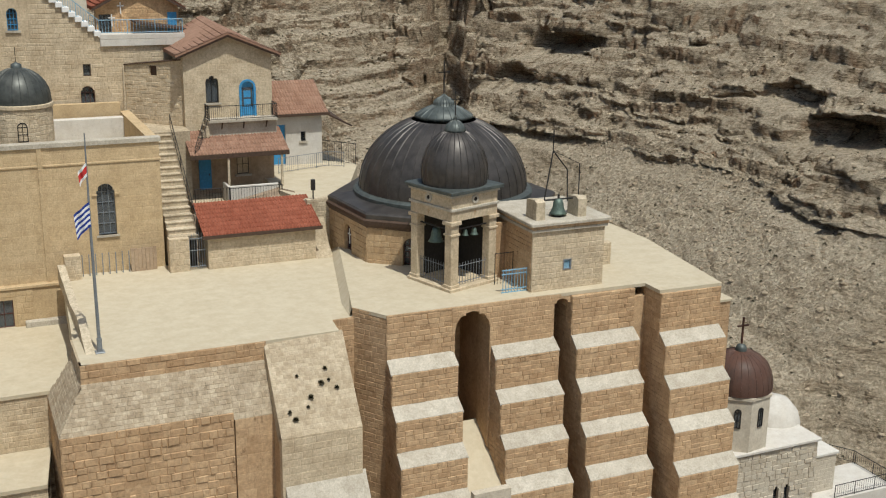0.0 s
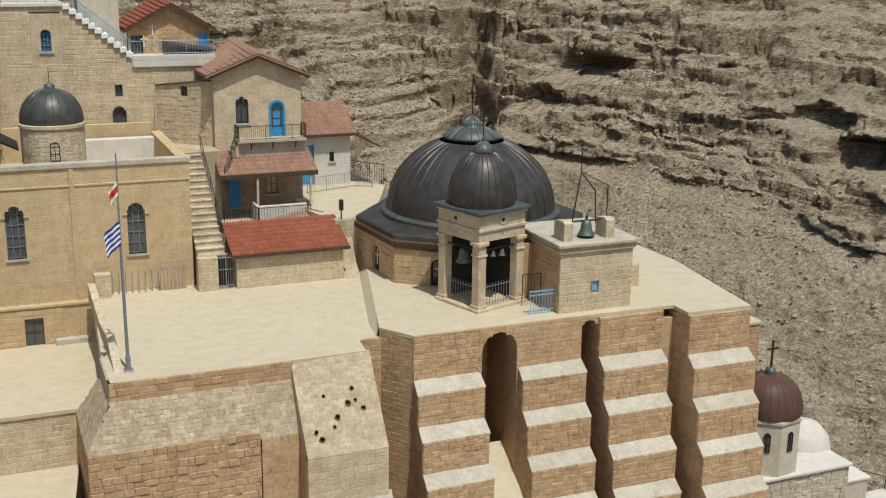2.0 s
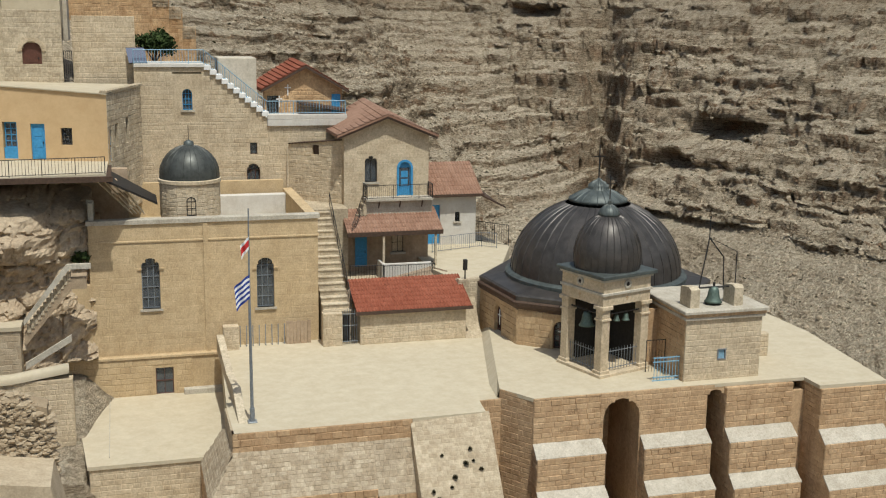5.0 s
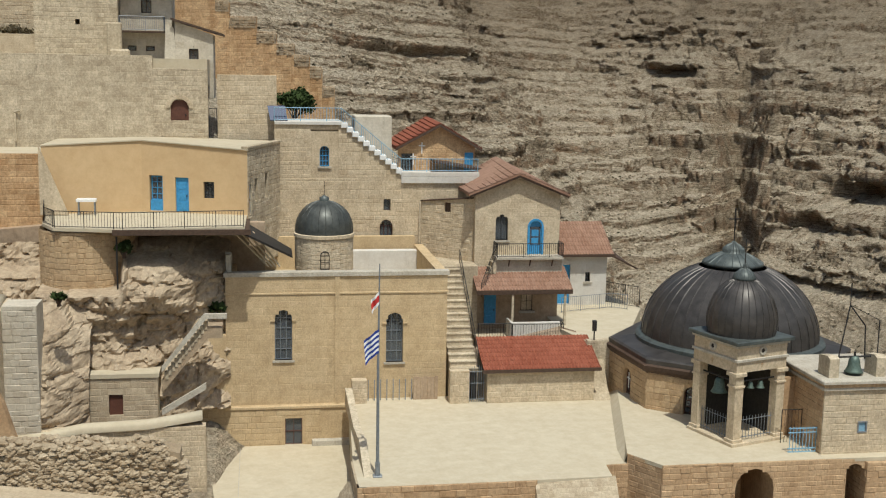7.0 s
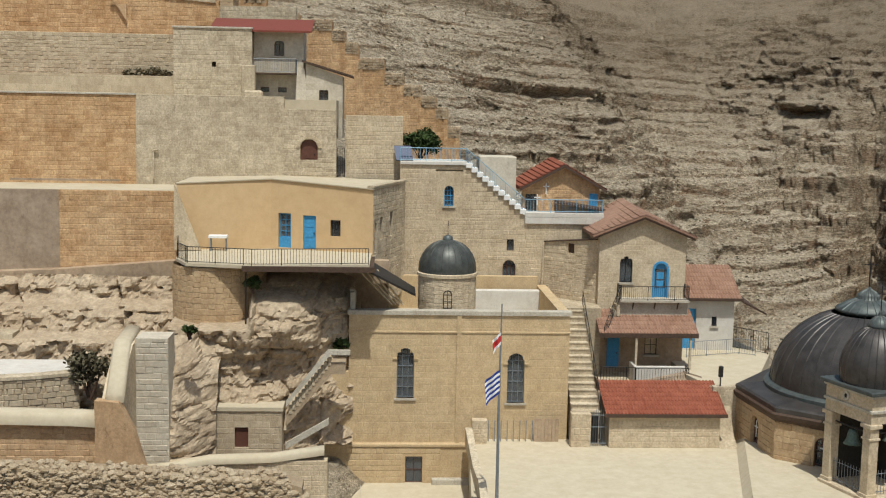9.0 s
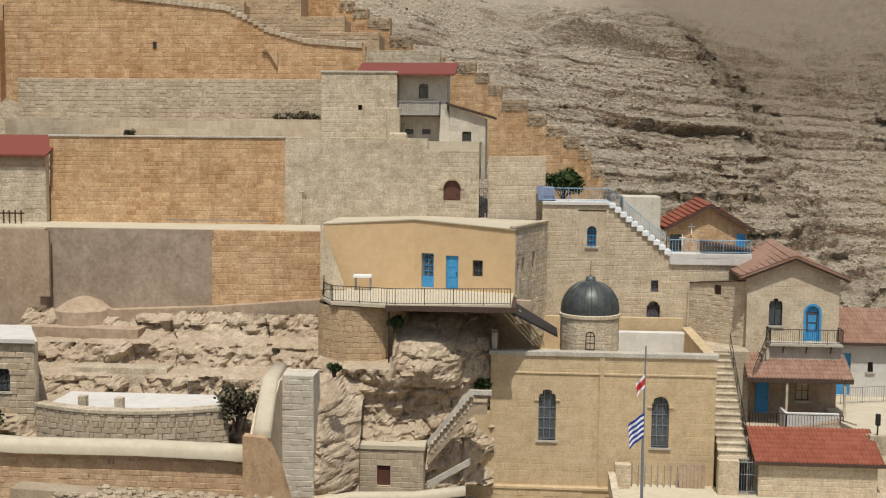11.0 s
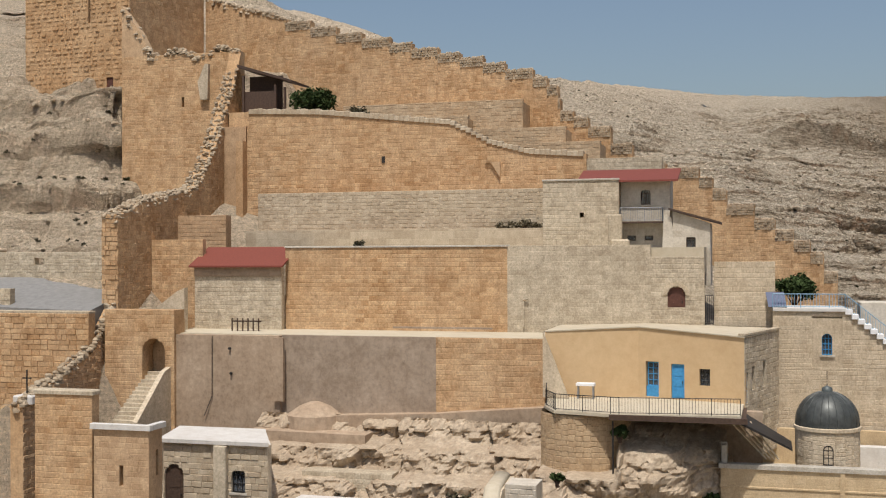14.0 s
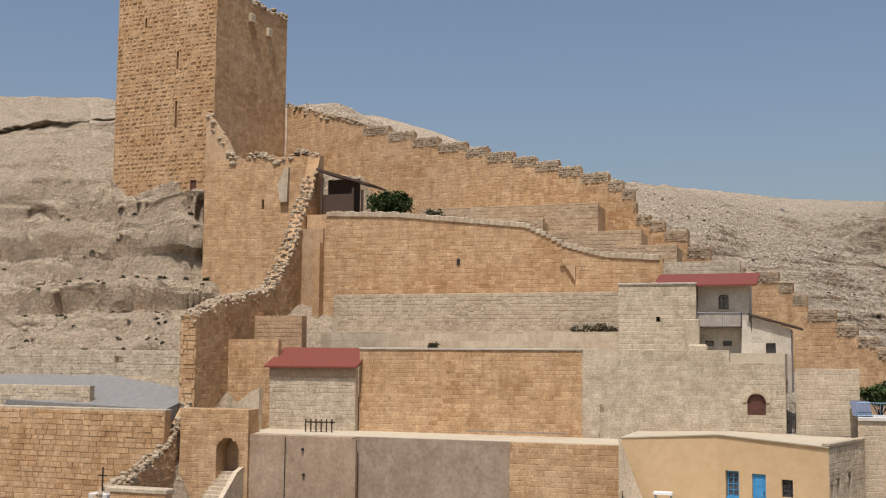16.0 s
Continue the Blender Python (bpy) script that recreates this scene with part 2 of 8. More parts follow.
M_OCHRE = masonry_mat("ochre_stone", (0.545, 0.335, 0.162, 1), (0.66, 0.475, 0.29, 1), (0.32, 0.17, 0.08, 1), patch=0.6, streak=0.5, vary=0.95, grain=0.42, fine=6.0, stain=0.35)
M_BUTT = masonry_mat("buttress_stone", (0.525, 0.35, 0.20, 1), (0.61, 0.45, 0.29, 1), (0.31, 0.19, 0.105, 1), vary=0.7, grain=0.3, fine=6.0, stain=0.6)
M_CREAM = masonry_mat("cream_stone", (0.585, 0.475, 0.33, 1), (0.67, 0.58, 0.44, 1), (0.43, 0.33, 0.215, 1), vary=0.55, grain=0.35, fine=6.0)
M_PALE = masonry_mat("pale_limestone", (0.555, 0.465, 0.335, 1), (0.65, 0.565, 0.43, 1), (0.37, 0.30, 0.21, 1), streak=0.55, vary=0.95, grain=0.42, fine=6.0, stain=0.4)
M_GREY = masonry_mat("grey_fieldstone", (0.49, 0.40, 0.28, 1), (0.61, 0.52, 0.39, 1), (0.30, 0.225, 0.15, 1), vary=0.8)
M_CHURCH = masonry_mat("church_ashlar", (0.545, 0.41, 0.245, 1), (0.60, 0.475, 0.31, 1), (0.45, 0.325, 0.18, 1), vary=0.35, streak=0.2)
M_GLACIS = masonry_mat("glacis_fieldstone", (0.44, 0.36, 0.26, 1), (0.54, 0.465, 0.355, 1), (0.26, 0.20, 0.13, 1), vary=0.9, grain=0.35, fine=6.0, stain=0.4)
M_BRIGHT = masonry_mat("glacis_limestone", (0.47, 0.39, 0.28, 1), (0.57, 0.485, 0.365, 1), (0.32, 0.25, 0.165, 1), vary=0.9, grain=0.3, fine=6.0, stain=0.3)
M_DRUM = masonry_mat("drum_ashlar", (0.52, 0.365, 0.215, 1), (0.60, 0.465, 0.30, 1), (0.36, 0.235, 0.13, 1), vary=0.6, grain=0.3, fine=6.0)
M_LEDGE = masonry_mat("ledge_mortar", (0.50, 0.46, 0.385, 1), (0.59, 0.55, 0.475, 1), (0.33, 0.285, 0.22, 1), grain=0.3, streak=0.4)
M_ROOF = masonry_mat("roof_screed", (0.495, 0.435, 0.325, 1), (0.535, 0.475, 0.36, 1), (0.43, 0.365, 0.265, 1), grain=0.08, streak=0.05, bump=0.08, fine=2.5, stain=0.04)
M_WHITE = masonry_mat("white_lime", (0.58, 0.56, 0.52, 1), (0.66, 0.64, 0.60, 1), (0.45, 0.41, 0.36, 1), grain=0.1, streak=0.25, bump=0.1)
M_LIME = masonry_mat("lime_washed_stone", (0.53, 0.475, 0.385, 1), (0.62, 0.57, 0.48, 1), (0.40, 0.34, 0.26, 1), grain=0.2, streak=0.3, vary=0.7, fine=6.0)
M_YELLOW = masonry_mat("yellow_plaster", (0.55, 0.395, 0.225, 1), (0.58, 0.42, 0.245, 1), (0.49, 0.34, 0.185, 1), grain=0.05, streak=0.12, bump=0.05, patch=0.2, stain=0.03)
M_PLASTER = masonry_mat("brown_plaster", (0.39, 0.29, 0.20, 1), (0.50, 0.385, 0.275, 1), (0.25, 0.175, 0.115, 1), grain=0.28, streak=0.3, bump=0.3, patch=0.75, fine=3.0)
M_GREYPL = masonry_mat("grey_render", (0.31, 0.24, 0.175, 1), (0.41, 0.325, 0.245, 1), (0.20, 0.15, 0.108, 1), grain=0.28, streak=0.2, bump=0.3, patch=0.75, fine=3.0)


def rock_mat(name):
    """Bedded limestone: thin beds of tone, brown skin on steep faces, pale dust and stones on flat ground."""
    m = bpy.data.materials.new(name)
    m.use_nodes = True
    nt = m.node_tree
    bs = nt.nodes["Principled BSDF"]
    geo = nt.nodes.new("ShaderNodeNewGeometry")
    pos = geo.outputs["Position"]

    def stretched(sx, sz):
        mp = nt.nodes.new("ShaderNodeMapping")
        mp.inputs["Scale"].default_value = (sx, sx, sz)
        mp.inputs["Rotation"].default_value = (0.015, -0.03, 0)
        nt.links.new(pos, mp.inputs["Vector"])
        return mp.outputs["Vector"]

    beds = noise_of(nt, stretched(0.10, 1.0), 1.5, 6.0, 0.7)
    thin = noise_of(nt, stretched(0.22, 1.6), 3.2, 5.0, 0.75)
    fine = noise_of(nt, pos, 2.6, 9.0, 0.8)
    big = noise_of(nt, pos, 0.06, 4.0)
    c = mixc(nt, ramp(nt, beds, 0.38, 0.62), (0.33, 0.255, 0.178, 1), (0.575, 0.485, 0.365, 1))
    c = mixc(nt, ramp(nt, big, 0.36, 0.66), c, mixc(nt, 0.5, c, (0.46, 0.395, 0.30, 1)))
    sep = nt.nodes.new("ShaderNodeSeparateXYZ")
    nt.links.new(geo.outputs["True Normal"], sep.inputs[0])
    c = mixc(nt, 1.0, c, mixc(nt, ramp(nt, thin, 0.40, 0.55), (0.48, 0.45, 0.41, 1), (1.14, 1.13, 1.12, 1)), "MULTIPLY")
    # steep faces keep a brown weathered skin
    skin = nt.nodes.new("ShaderNodeMath")
    skin.operation = "MULTIPLY"
    nt.links.new(ramp(nt, sep.outputs["Z"], 0.45, 0.0), skin.inputs[0])
    nt.links.new(ramp(nt, noise_of(nt, pos, 0.3, 4.0, 0.6), 0.42, 0.7), skin.inputs[1])
    c = mixc(nt, skin.outputs[0], c, (0.41, 0.26, 0.165, 1))
    # flat ground gathers pale dust strewn with small stones
    vor = nt.nodes.new("ShaderNodeTexVoronoi")
    vor.inputs["Scale"].default_value = 2.1
    nt.links.new(pos, vor.inputs["Vector"])
    vs = nt.nodes.new("ShaderNodeSeparateColor")
    nt.links.new(vor.outputs["Color"], vs.inputs[0])
    dusty = mixc(nt, ramp(nt, vs.outputs[0], 0.0, 1.0), (0.43, 0.355, 0.26, 1), (0.64, 0.56, 0.435, 1))
    dm = nt.nodes.new("ShaderNodeMath")
    dm.operation = "MULTIPLY"
    nt.links.new(ramp(nt, sep.outputs["Z"], 0.55, 0.88), dm.inputs[0])
    dm.inputs[1].default_value = 0.75
    c = mixc(nt, dm.outputs[0], c, dusty)
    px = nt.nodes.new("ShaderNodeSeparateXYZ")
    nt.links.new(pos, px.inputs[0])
    # across the valley the colour turns darker and browner with height
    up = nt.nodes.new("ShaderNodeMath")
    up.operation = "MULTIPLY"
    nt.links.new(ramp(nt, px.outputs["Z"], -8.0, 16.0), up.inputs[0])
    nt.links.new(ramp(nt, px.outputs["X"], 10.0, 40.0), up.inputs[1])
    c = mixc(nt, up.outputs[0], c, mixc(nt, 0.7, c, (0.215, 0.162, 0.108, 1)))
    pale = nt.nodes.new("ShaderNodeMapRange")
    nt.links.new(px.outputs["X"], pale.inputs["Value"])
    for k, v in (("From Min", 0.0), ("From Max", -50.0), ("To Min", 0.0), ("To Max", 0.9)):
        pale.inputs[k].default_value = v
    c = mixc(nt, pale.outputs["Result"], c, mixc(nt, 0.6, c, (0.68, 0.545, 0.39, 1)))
    c = mixc(nt, 1.0, c, mixc(nt, ramp(nt, fine, 0.3, 0.7), (0.46, 0.44, 0.41, 1), (1.5, 1.5, 1.5, 1)), "MULTIPLY")
    # joints between broken blocks
    jv = nt.nodes.new("ShaderNodeTexVoronoi")
    jv.feature = "DISTANCE_TO_EDGE"
    jv.inputs["Scale"].default_value = 1.0
    wob = nt.nodes.new("ShaderNodeVectorMath")
    wob.operation = "ADD"
    wv = node(nt, "ShaderNodeTexNoise", Scale=0.5, Detail=3.0)
    nt.links.new(pos, wv.inputs["Vector"])
    nt.links.new(wv.outputs["Color"], wob.inputs[1])
    nt.links.new(stretched(0.5, 1.35), wob.inputs[0])
    nt.links.new(wob.outputs[0], jv.inputs["Vector"])
    joint = ramp(nt, jv.outputs["Distance"], 0.0, 0.07)
    jm = nt.nodes.new("ShaderNodeMath")
    jm.operation = "MAXIMUM"
    nt.links.new(joint, jm.inputs[0])
    flat = nt.nodes.new("ShaderNodeMath")
    flat.operation = "MAXIMUM"
    nt.links.new(ramp(nt, sep.outputs["Z"], 0.3, 0.72), flat.inputs[0])
    nt.links.new(ramp(nt, px.outputs["X"], 20.0, 0.0), flat.inputs[1])
    nt.links.new(flat.outputs[0], jm.inputs[1])
    c = mixc(nt, 1.0, c, mixc(nt, jm.outputs[0], (0.62, 0.58, 0.53, 1), (1.1, 1.1, 1.1, 1)), "MULTIPLY")
    nt.links.new(c, bs.inputs["Base Color"])
    bs.inputs["Roughness"].default_value = 0.95
    bs.inputs["Specular IOR Level"].default_value = 0.1
    b1 = node(nt, "ShaderNodeBump", Strength=1.0, Distance=1.2)
    nt.links.new(thin, b1.inputs["Height"])
    b2 = node(nt, "ShaderNodeBump", Strength=1.0, Distance=0.5)
    nt.links.new(fine, b2.inputs["Height"])
    nt.links.new(b1.outputs["Normal"], b2.inputs["Normal"])
    nt.links.new(b2.outputs["Normal"], bs.inputs["Normal"])
    return m


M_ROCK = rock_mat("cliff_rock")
M_LEAD = plain_mat("dome_lead", (0.07, 0.063, 0.059, 1), 0.43, 0.4, 0.4, 1.3)
M_LEADW = plain_mat("dome_lead_weathered", (0.085, 0.098, 0.095, 1), 0.5, 0.3, 0.35, 2.0)
M_LEADG = plain_mat("small_dome_lead", (0.07, 0.074, 0.068, 1), 0.45, 0.3, 0.4, 1.8)
M_COPPER = plain_mat("dome_copper_brown", (0.11, 0.055, 0.042, 1), 0.5, 0.5, 0.5, 1.5)
M_RUSTY = masonry_mat("rusty_dome_sheet", (0.075, 0.062, 0.058, 1), (0.15, 0.06, 0.035, 1), (0.05, 0.049, 0.05, 1), vary=0.3, grain=0.2, rough=0.45, streak=0.6, bump=0.05, patch=0.45)
M_TILE = masonry_mat("red_tile", (0.285, 0.09, 0.054, 1), (0.34, 0.125, 0.08, 1), (0.19, 0.055, 0.033, 1), vary=0.7, grain=0.15, streak=0.2, bump=0.1)
M_TILEOLD = masonry_mat("faded_tile", (0.30, 0.175, 0.122, 1), (0.38, 0.245, 0.18, 1), (0.19, 0.10, 0.068, 1), vary=0.8, grain=0.15, streak=0.25, bump=0.1)
M_REDSHEET = plain_mat("red_sheet_metal", (0.20, 0.052, 0.034, 1), 0.65, 0.1, 0.12)
M_BLUE = plain_mat("blue_paint", (0.055, 0.27, 0.52, 1), 0.5, 0.0, 0.2)
M_BLUERAIL = plain_mat("faded_blue_paint", (0.22, 0.38, 0.50, 1), 0.5, 0.0, 0.2)
M_IRON = plain_mat("dark_iron", (0.035, 0.032, 0.03, 1), 0.6, 0.4, 0.3)
M_GREYIRON = plain_mat("grey_painted_iron", (0.22, 0.24, 0.26, 1), 0.5, 0.3, 0.2)
M_BRONZE = plain_mat("green_bronze", (0.12, 0.165, 0.14, 1), 0.55, 0.5, 0.3)
M_WOOD = plain_mat("dark_wood", (0.07, 0.042, 0.028, 1), 0.7, 0.0, 0.35)
M_BROWNDOOR = plain_mat("brown_door_paint", (0.105, 0.042, 0.028, 1), 0.6, 0.0, 0.2)
M_WHITEPAINT = plain_mat("white_paint", (0.75, 0.74, 0.72, 1), 0.6, 0.0, 0.06)
M_GLASS = bpy.data.materials.new("window_glass")
M_GLASS.use_nodes = True
_g = M_GLASS.node_tree.nodes["Principled BSDF"]
_g.inputs["Base Color"].default_value = (0.16, 0.18, 0.2, 1)
_g.inputs["Roughness"].default_value = 0.06
_g.inputs["Transmission Weight"].default_value = 0.55
_g.inputs["IOR"].default_value = 1.5
# near-black colour that stands in for shade inside holes and bays
M_SHADE = plain_mat("painted_shade", (0.03, 0.026, 0.022, 1), 0.9, 0.0, 0.3)
M_FLAGBLUE = plain_mat("flag_blue_cloth", (0.014, 0.045, 0.27, 1), 0.8)
M_FLAGWHITE = plain_mat("flag_white_cloth", (0.75, 0.75, 0.75, 1), 0.8, 0.0, 0.05)
M_FLAGRED = plain_mat("flag_red_cloth", (0.50, 0.03, 0.03, 1), 0.8)
M_LEAF = masonry_mat("leaf_green", (0.035, 0.06, 0.018, 1), (0.07, 0.10, 0.035, 1), (0.018, 0.03, 0.01, 1), vary=0.9)
M_SCRUB = masonry_mat("dry_scrub", (0.10, 0.09, 0.055, 1), (0.16, 0.14, 0.09, 1), (0.05, 0.045, 0.028, 1), vary=0.9)
M_BUSH = masonry_mat("olive_bush", (0.05, 0.055, 0.025, 1), (0.09, 0.095, 0.045, 1), (0.025, 0.028, 0.014, 1), vary=0.9)
M_DRY = masonry_mat("dry_twigs", (0.20, 0.165, 0.105, 1), (0.29, 0.25, 0.17, 1), (0.11, 0.09, 0.055, 1), vary=0.9)
M_RUBBLE = masonry_mat("rubble", (0.40, 0.31, 0.205, 1), (0.54, 0.455, 0.34, 1), (0.23, 0.165, 0.10, 1), vary=0.9, bump=0.5)
M_SCREE = masonry_mat("slope_stones", (0.36, 0.295, 0.21, 1), (0.47, 0.40, 0.30, 1), (0.20, 0.15, 0.10, 1), vary=0.9, bump=0.5)
M_ASPHALT = plain_mat("grey_asphalt", (0.21, 0.203, 0.19, 1), 0.9, 0.0, 0.15, 2.0)
M_SOLAR = plain_mat("solar_panel", (0.02, 0.035, 0.09, 1), 0.5, 0.1, 0.1)
M_CLIFF = masonry_mat("pink_brown_rock", (0.42, 0.325, 0.22, 1), (0.54, 0.45, 0.335, 1), (0.25, 0.165, 0.105, 1), grain=0.35, streak=0.3, bump=0.8, patch=0.6, fine=4.0)

# ---- ground: the monastery's hill, the side valley and the slope across it ----
GY = [30, 54, 58, 62, 70, 76, 79, 81, 86, 92, 100, 103.5, 105.5, 108, 112, 122, 145, 190, 240, 320, 450, 700]
GROUND = (
    (-90, [-66, -52, -38, -32, -24, -20, -7, -5, -2, 3, 8, 11, 17.5, 19.5, 20.5, 21.5, 34, 46, 47, 47, 50, 55]),
    (-66, [-66, -52, -38, -32, -24, -20, -7, -5, -2, 3, 8, 11, 17.5, 19.5, 20.5, 21.5, 26, 34, 40, 46, 50, 55]),
    (-61, [-66, -52, -38, -32, -24, -20, -7, -5, -2, 2.5, 5.6, 6.6, 7.2, 8.5, 19.5, 21.5, 25, 32, 38, 45, 50, 55]),
    (-51, [-66, -52, -38, -32, -24, -20, -7, -5, -2, 2.5, 5.6, 6.6, 7.2, 8.5, 19.5, 21.5, 22, 27, 32, 42, 50, 55]),
    (-45, [-66, -50, -30, -22, -18.5, -17, -16, -12, -8, -1, 3.5, 5.1, 6, 7.2, 9, 14, 22, 31, 38, 45, 54, 60]),
    (-17, [-66, -50, -30, -22, -18.5, -17, -16, -12, -8, -1, 3, 3.9, 4.4, 5, 6, 9, 16, 23, 30, 40, 55, 60]),
    (-13, [-66, -52, -34, -24, -22, -19.5, -14, -12, -8, -3, 1, 1.6, 1.9, 2.3, 3, 6, 13, 21, 29, 39, 55, 60]),
    (-3, [-66, -52, -34, -26, -24, -22, -20, -16, -10, -6, -4, -3.4, -3.1, -2.7, -2, 1, 9, 19, 27, 38, 55, 60]),
    (1, [-68, -60, -40, -30, -28, -26, -25, -23, -18, -13, -9, -8.4, -8.1, -7.7, -7, -4, 6, 17, 26, 38, 55, 60]),
    (22, [-68, -60, -44, -34, -30, -28, -27, -26, -22, -19, -17, -16.7, -16.5, -16.3, -16, -13, -4, 12, 24, 38, 55, 60]),
    (34, [-70, -62, -56, -50, -44, -40, -37, -36, -32, -30, -28, -27.1, -26.6, -26, -25, -22, -13, 6, 22, 38, 56, 61]),
    (54, [-72, -66, -60, -56, -53, -51, -50, -49, -47, -45, -43, -42.4, -42.1, -41.7, -41, -39, -34, -16, 4, 30, 57, 62]),
    (76, [-70, -60, -56, -53, -48, -45, -43, -42, -41, -40, -39, -39, -39, -39, -39, -38, -36, -24, -4, 24, 58, 64]),
    (108, [-46, -34, -31, -29, -26, -24, -22, -21, -20, -19, -18, -17.4, -17.1, -16.7, -16, -15, -10, 0, 14, 34, 60, 66]),
    (170, [-8, 0, 2, 3, 6, 8, 9, 10, 12, 14, 17, 17.9, 18.4, 19, 20, 24, 30, 40, 48, 56, 66, 70]),
    (400, [60, 62, 62, 63, 64, 65, 65, 66, 66, 67, 68, 68.6, 68.9, 69.3, 70, 72, 74, 76, 78, 80, 84, 86]),
)


def ground_z(x, y):
    rows = [np.interp(y, GY, tab) for _, tab in GROUND]
    z = rows[0]
    for (ax, _), (bx, _), lo, hi in zip(GROUND, GROUND[1:], rows, rows[1:]):
        k = np.clip((x - ax) / (bx - ax), 0, 1)
        z = np.where(x > ax, lo * (1 - k) + hi * k, z)
    return z


def bed(q, scale, seed):
    """A hard and soft layering over height: -0.5 to 0.5, with sharp lower edges."""
    i = np.floor(q / scale)
    f = q / scale - i
    a = vnoise(i + 0.5, i * 0 + 0.5, seed)
    b = vnoise(i + 1.5, i * 0 + 0.5, seed)
    return a + (b - a) * np.clip((f - 0.75) / 0.25, 0, 1) - 0.5


def blocks(u, v, seed):
    """Broken rock in cells: (edge distance 0 to 1, a tone for each cell)."""
    iu, iv = np.floor(u), np.floor(v)
    f1, f2, tone = np.full(u.shape, 9.0), np.full(u.shape, 9.0), np.zeros(u.shape)
    for a in (-1, 0, 1):
        for b in (-1, 0, 1):
            cu, cv = iu + a, iv + b
            h = np.sin(cu * 127.1 + cv * 311.7 + seed * 17.3) * 43758.5453
            g = np.sin(cu * 269.5 + cv * 183.3 + seed * 9.1) * 24634.6345
            h, g = h - np.floor(h), g - np.floor(g)
            d = np.maximum(np.abs(cu + 0.15 + 0.7 * h - u), np.abs(cv + 0.15 + 0.7 * g - v)) + 0.35 * np.hypot(cu + 0.15 + 0.7 * h - u, cv + 0.15 + 0.7 * g - v)
            k = d < f1
            f2 = np.where(k, f1, np.minimum(f2, d))
            tone = np.where(k, (h * 7.31 + g * 3.17) % 1.0, tone)
            f1 = np.minimum(f1, d)
    return np.clip((f2 - f1) / 0.35, 0, 1), tone


def build_ground():
    xs = np.concatenate([np.linspace(-1200, -330, 20)[:-1], np.linspace(-330, -84, 180)[:-1], np.arange(-84, -48, 0.42), np.arange(-48, 6, 0.62), np.arange(6, 104, 0.3), np.linspace(104, 230, 170), np.linspace(230, 1600, 40)[1:]])
    ys = np.concatenate([np.linspace(-400, 30, 12)[:-1], np.arange(30, 58, 0.9), np.arange(58, 96, 0.5), np.arange(96, 206, 0.34), np.arange(206, 320, 0.68), np.linspace(320, 520, 90), np.linspace(520, 3000, 40)[1:]])
    X, Y = np.meshgrid(xs, ys)
    wild = np.maximum(np.maximum((X - 36) / 8, (-50.5 - X) / 3), (Y - 119) / 5)
    wild = np.maximum(wild, np.minimum((Y - 99) / 4, (X - 12) / 5))
    wild = np.clip(wild, 0, 1)
    inside = np.minimum(np.minimum((X + 45) / 2, (-3 - X) / 2), np.minimum((Y - 63) / 2, (80 - Y) / 1.5))
    wild = np.maximum(wild, 0.9 * np.clip(inside, 0, 1))
    wild = np.maximum(wild, 0.12)
    wild = wild * np.clip(1 - np.minimum((-48 - X) / 3, (88 - Y) / 2), 0.15, 1)
    wx = X + wild * 7 * (fbm(X * 0.045, Y * 0.045, 3, 5) - 0.5)
    wy = Y + wild * 7 * (fbm(X * 0.045, Y * 0.045, 3, 11) - 0.5)
    Z = ground_z(wx, wy)
    # far rounded hills behind the wall and the tower
    for hx, hy, high, wide in ((-185, 420, 47, 52), (-62, 430, 8, 60), (-190, 210, 9, 50)):
        Z = Z + high * np.exp(-((X - hx) ** 2 + 0.6 * (Y - hy) ** 2) / (2 * wide * wide))
    Z = Z + wild * (3.4 * (fbm(X * 0.07, Y * 0.07, 4, 31) - 0.5))
    gy, gx = np.gradient(ground_z(wx, wy), ys, xs)
    ln = np.sqrt(gx * gx + gy * gy) + 1e-6
    steep = np.clip(ln / 0.6, 0, 1)
    hx, hy = -gx / ln, -gy / ln
    east, west = np.clip((X - 50) / 8, 0, 1), np.clip((-52 - X) / 4, 0, 1)
    wave = 1.8 * (fbm(X * 0.06, Y * 0.06, 3, 62) - 0.5)
    over = Z + 28.6 + 0.05 * np.clip(120 - Y, 0, 60) + wave
    scree = east * np.clip(0.4 - over, 0, 1) * np.clip((over + 26) / 6, 0, 1)
    # a gully that cuts the slope between two buttresses of rock
    gl = np.abs((X - 80) * 0.923 - (Y - 180) * 0.385 + 2.5 * (fbm(X * 0.1, Y * 0.1, 3, 64) - 0.5))
    Z = Z - 11.0 * np.exp(-((gl / 3.4) ** 2)) * np.clip((Y - 168) / 8, 0, 1) * np.clip((228 - Y) / 8, 0, 1)
    # a low cliff with a long dark overhang on the far slope
    lip = Y - 196 - 1.25 * (X - 6)
    where = np.exp(-(((X - 12) / 11) ** 4))
    Z = Z + 5.0 * np.clip(lip / 3, 0, 1) * np.exp(-np.clip(lip, 0, 200) / 70) * where
    # beds stand out as treads and risers, broken into blocks
    hard = np.clip(2.8 * fbm(X * 0.03, Y * 0.03, 3, 47) - 0.55, 0.3, 1) * (1 - 0.88 * scree) * (1 - 0.2 * west) * np.clip((390 - Y) / 90, 0.08, 1)
    hard = hard * np.where(Y > 118, np.clip((X + 24) / 20, 0.2, 1), 1)
    hard = np.maximum(hard, 0.8 * np.exp(-((np.hypot(X - 66, Y - 74) / 11) ** 4)) * np.clip(2.4 * fbm(X * 0.09, Y * 0.09, 3, 48) - 0.6, 0, 1))
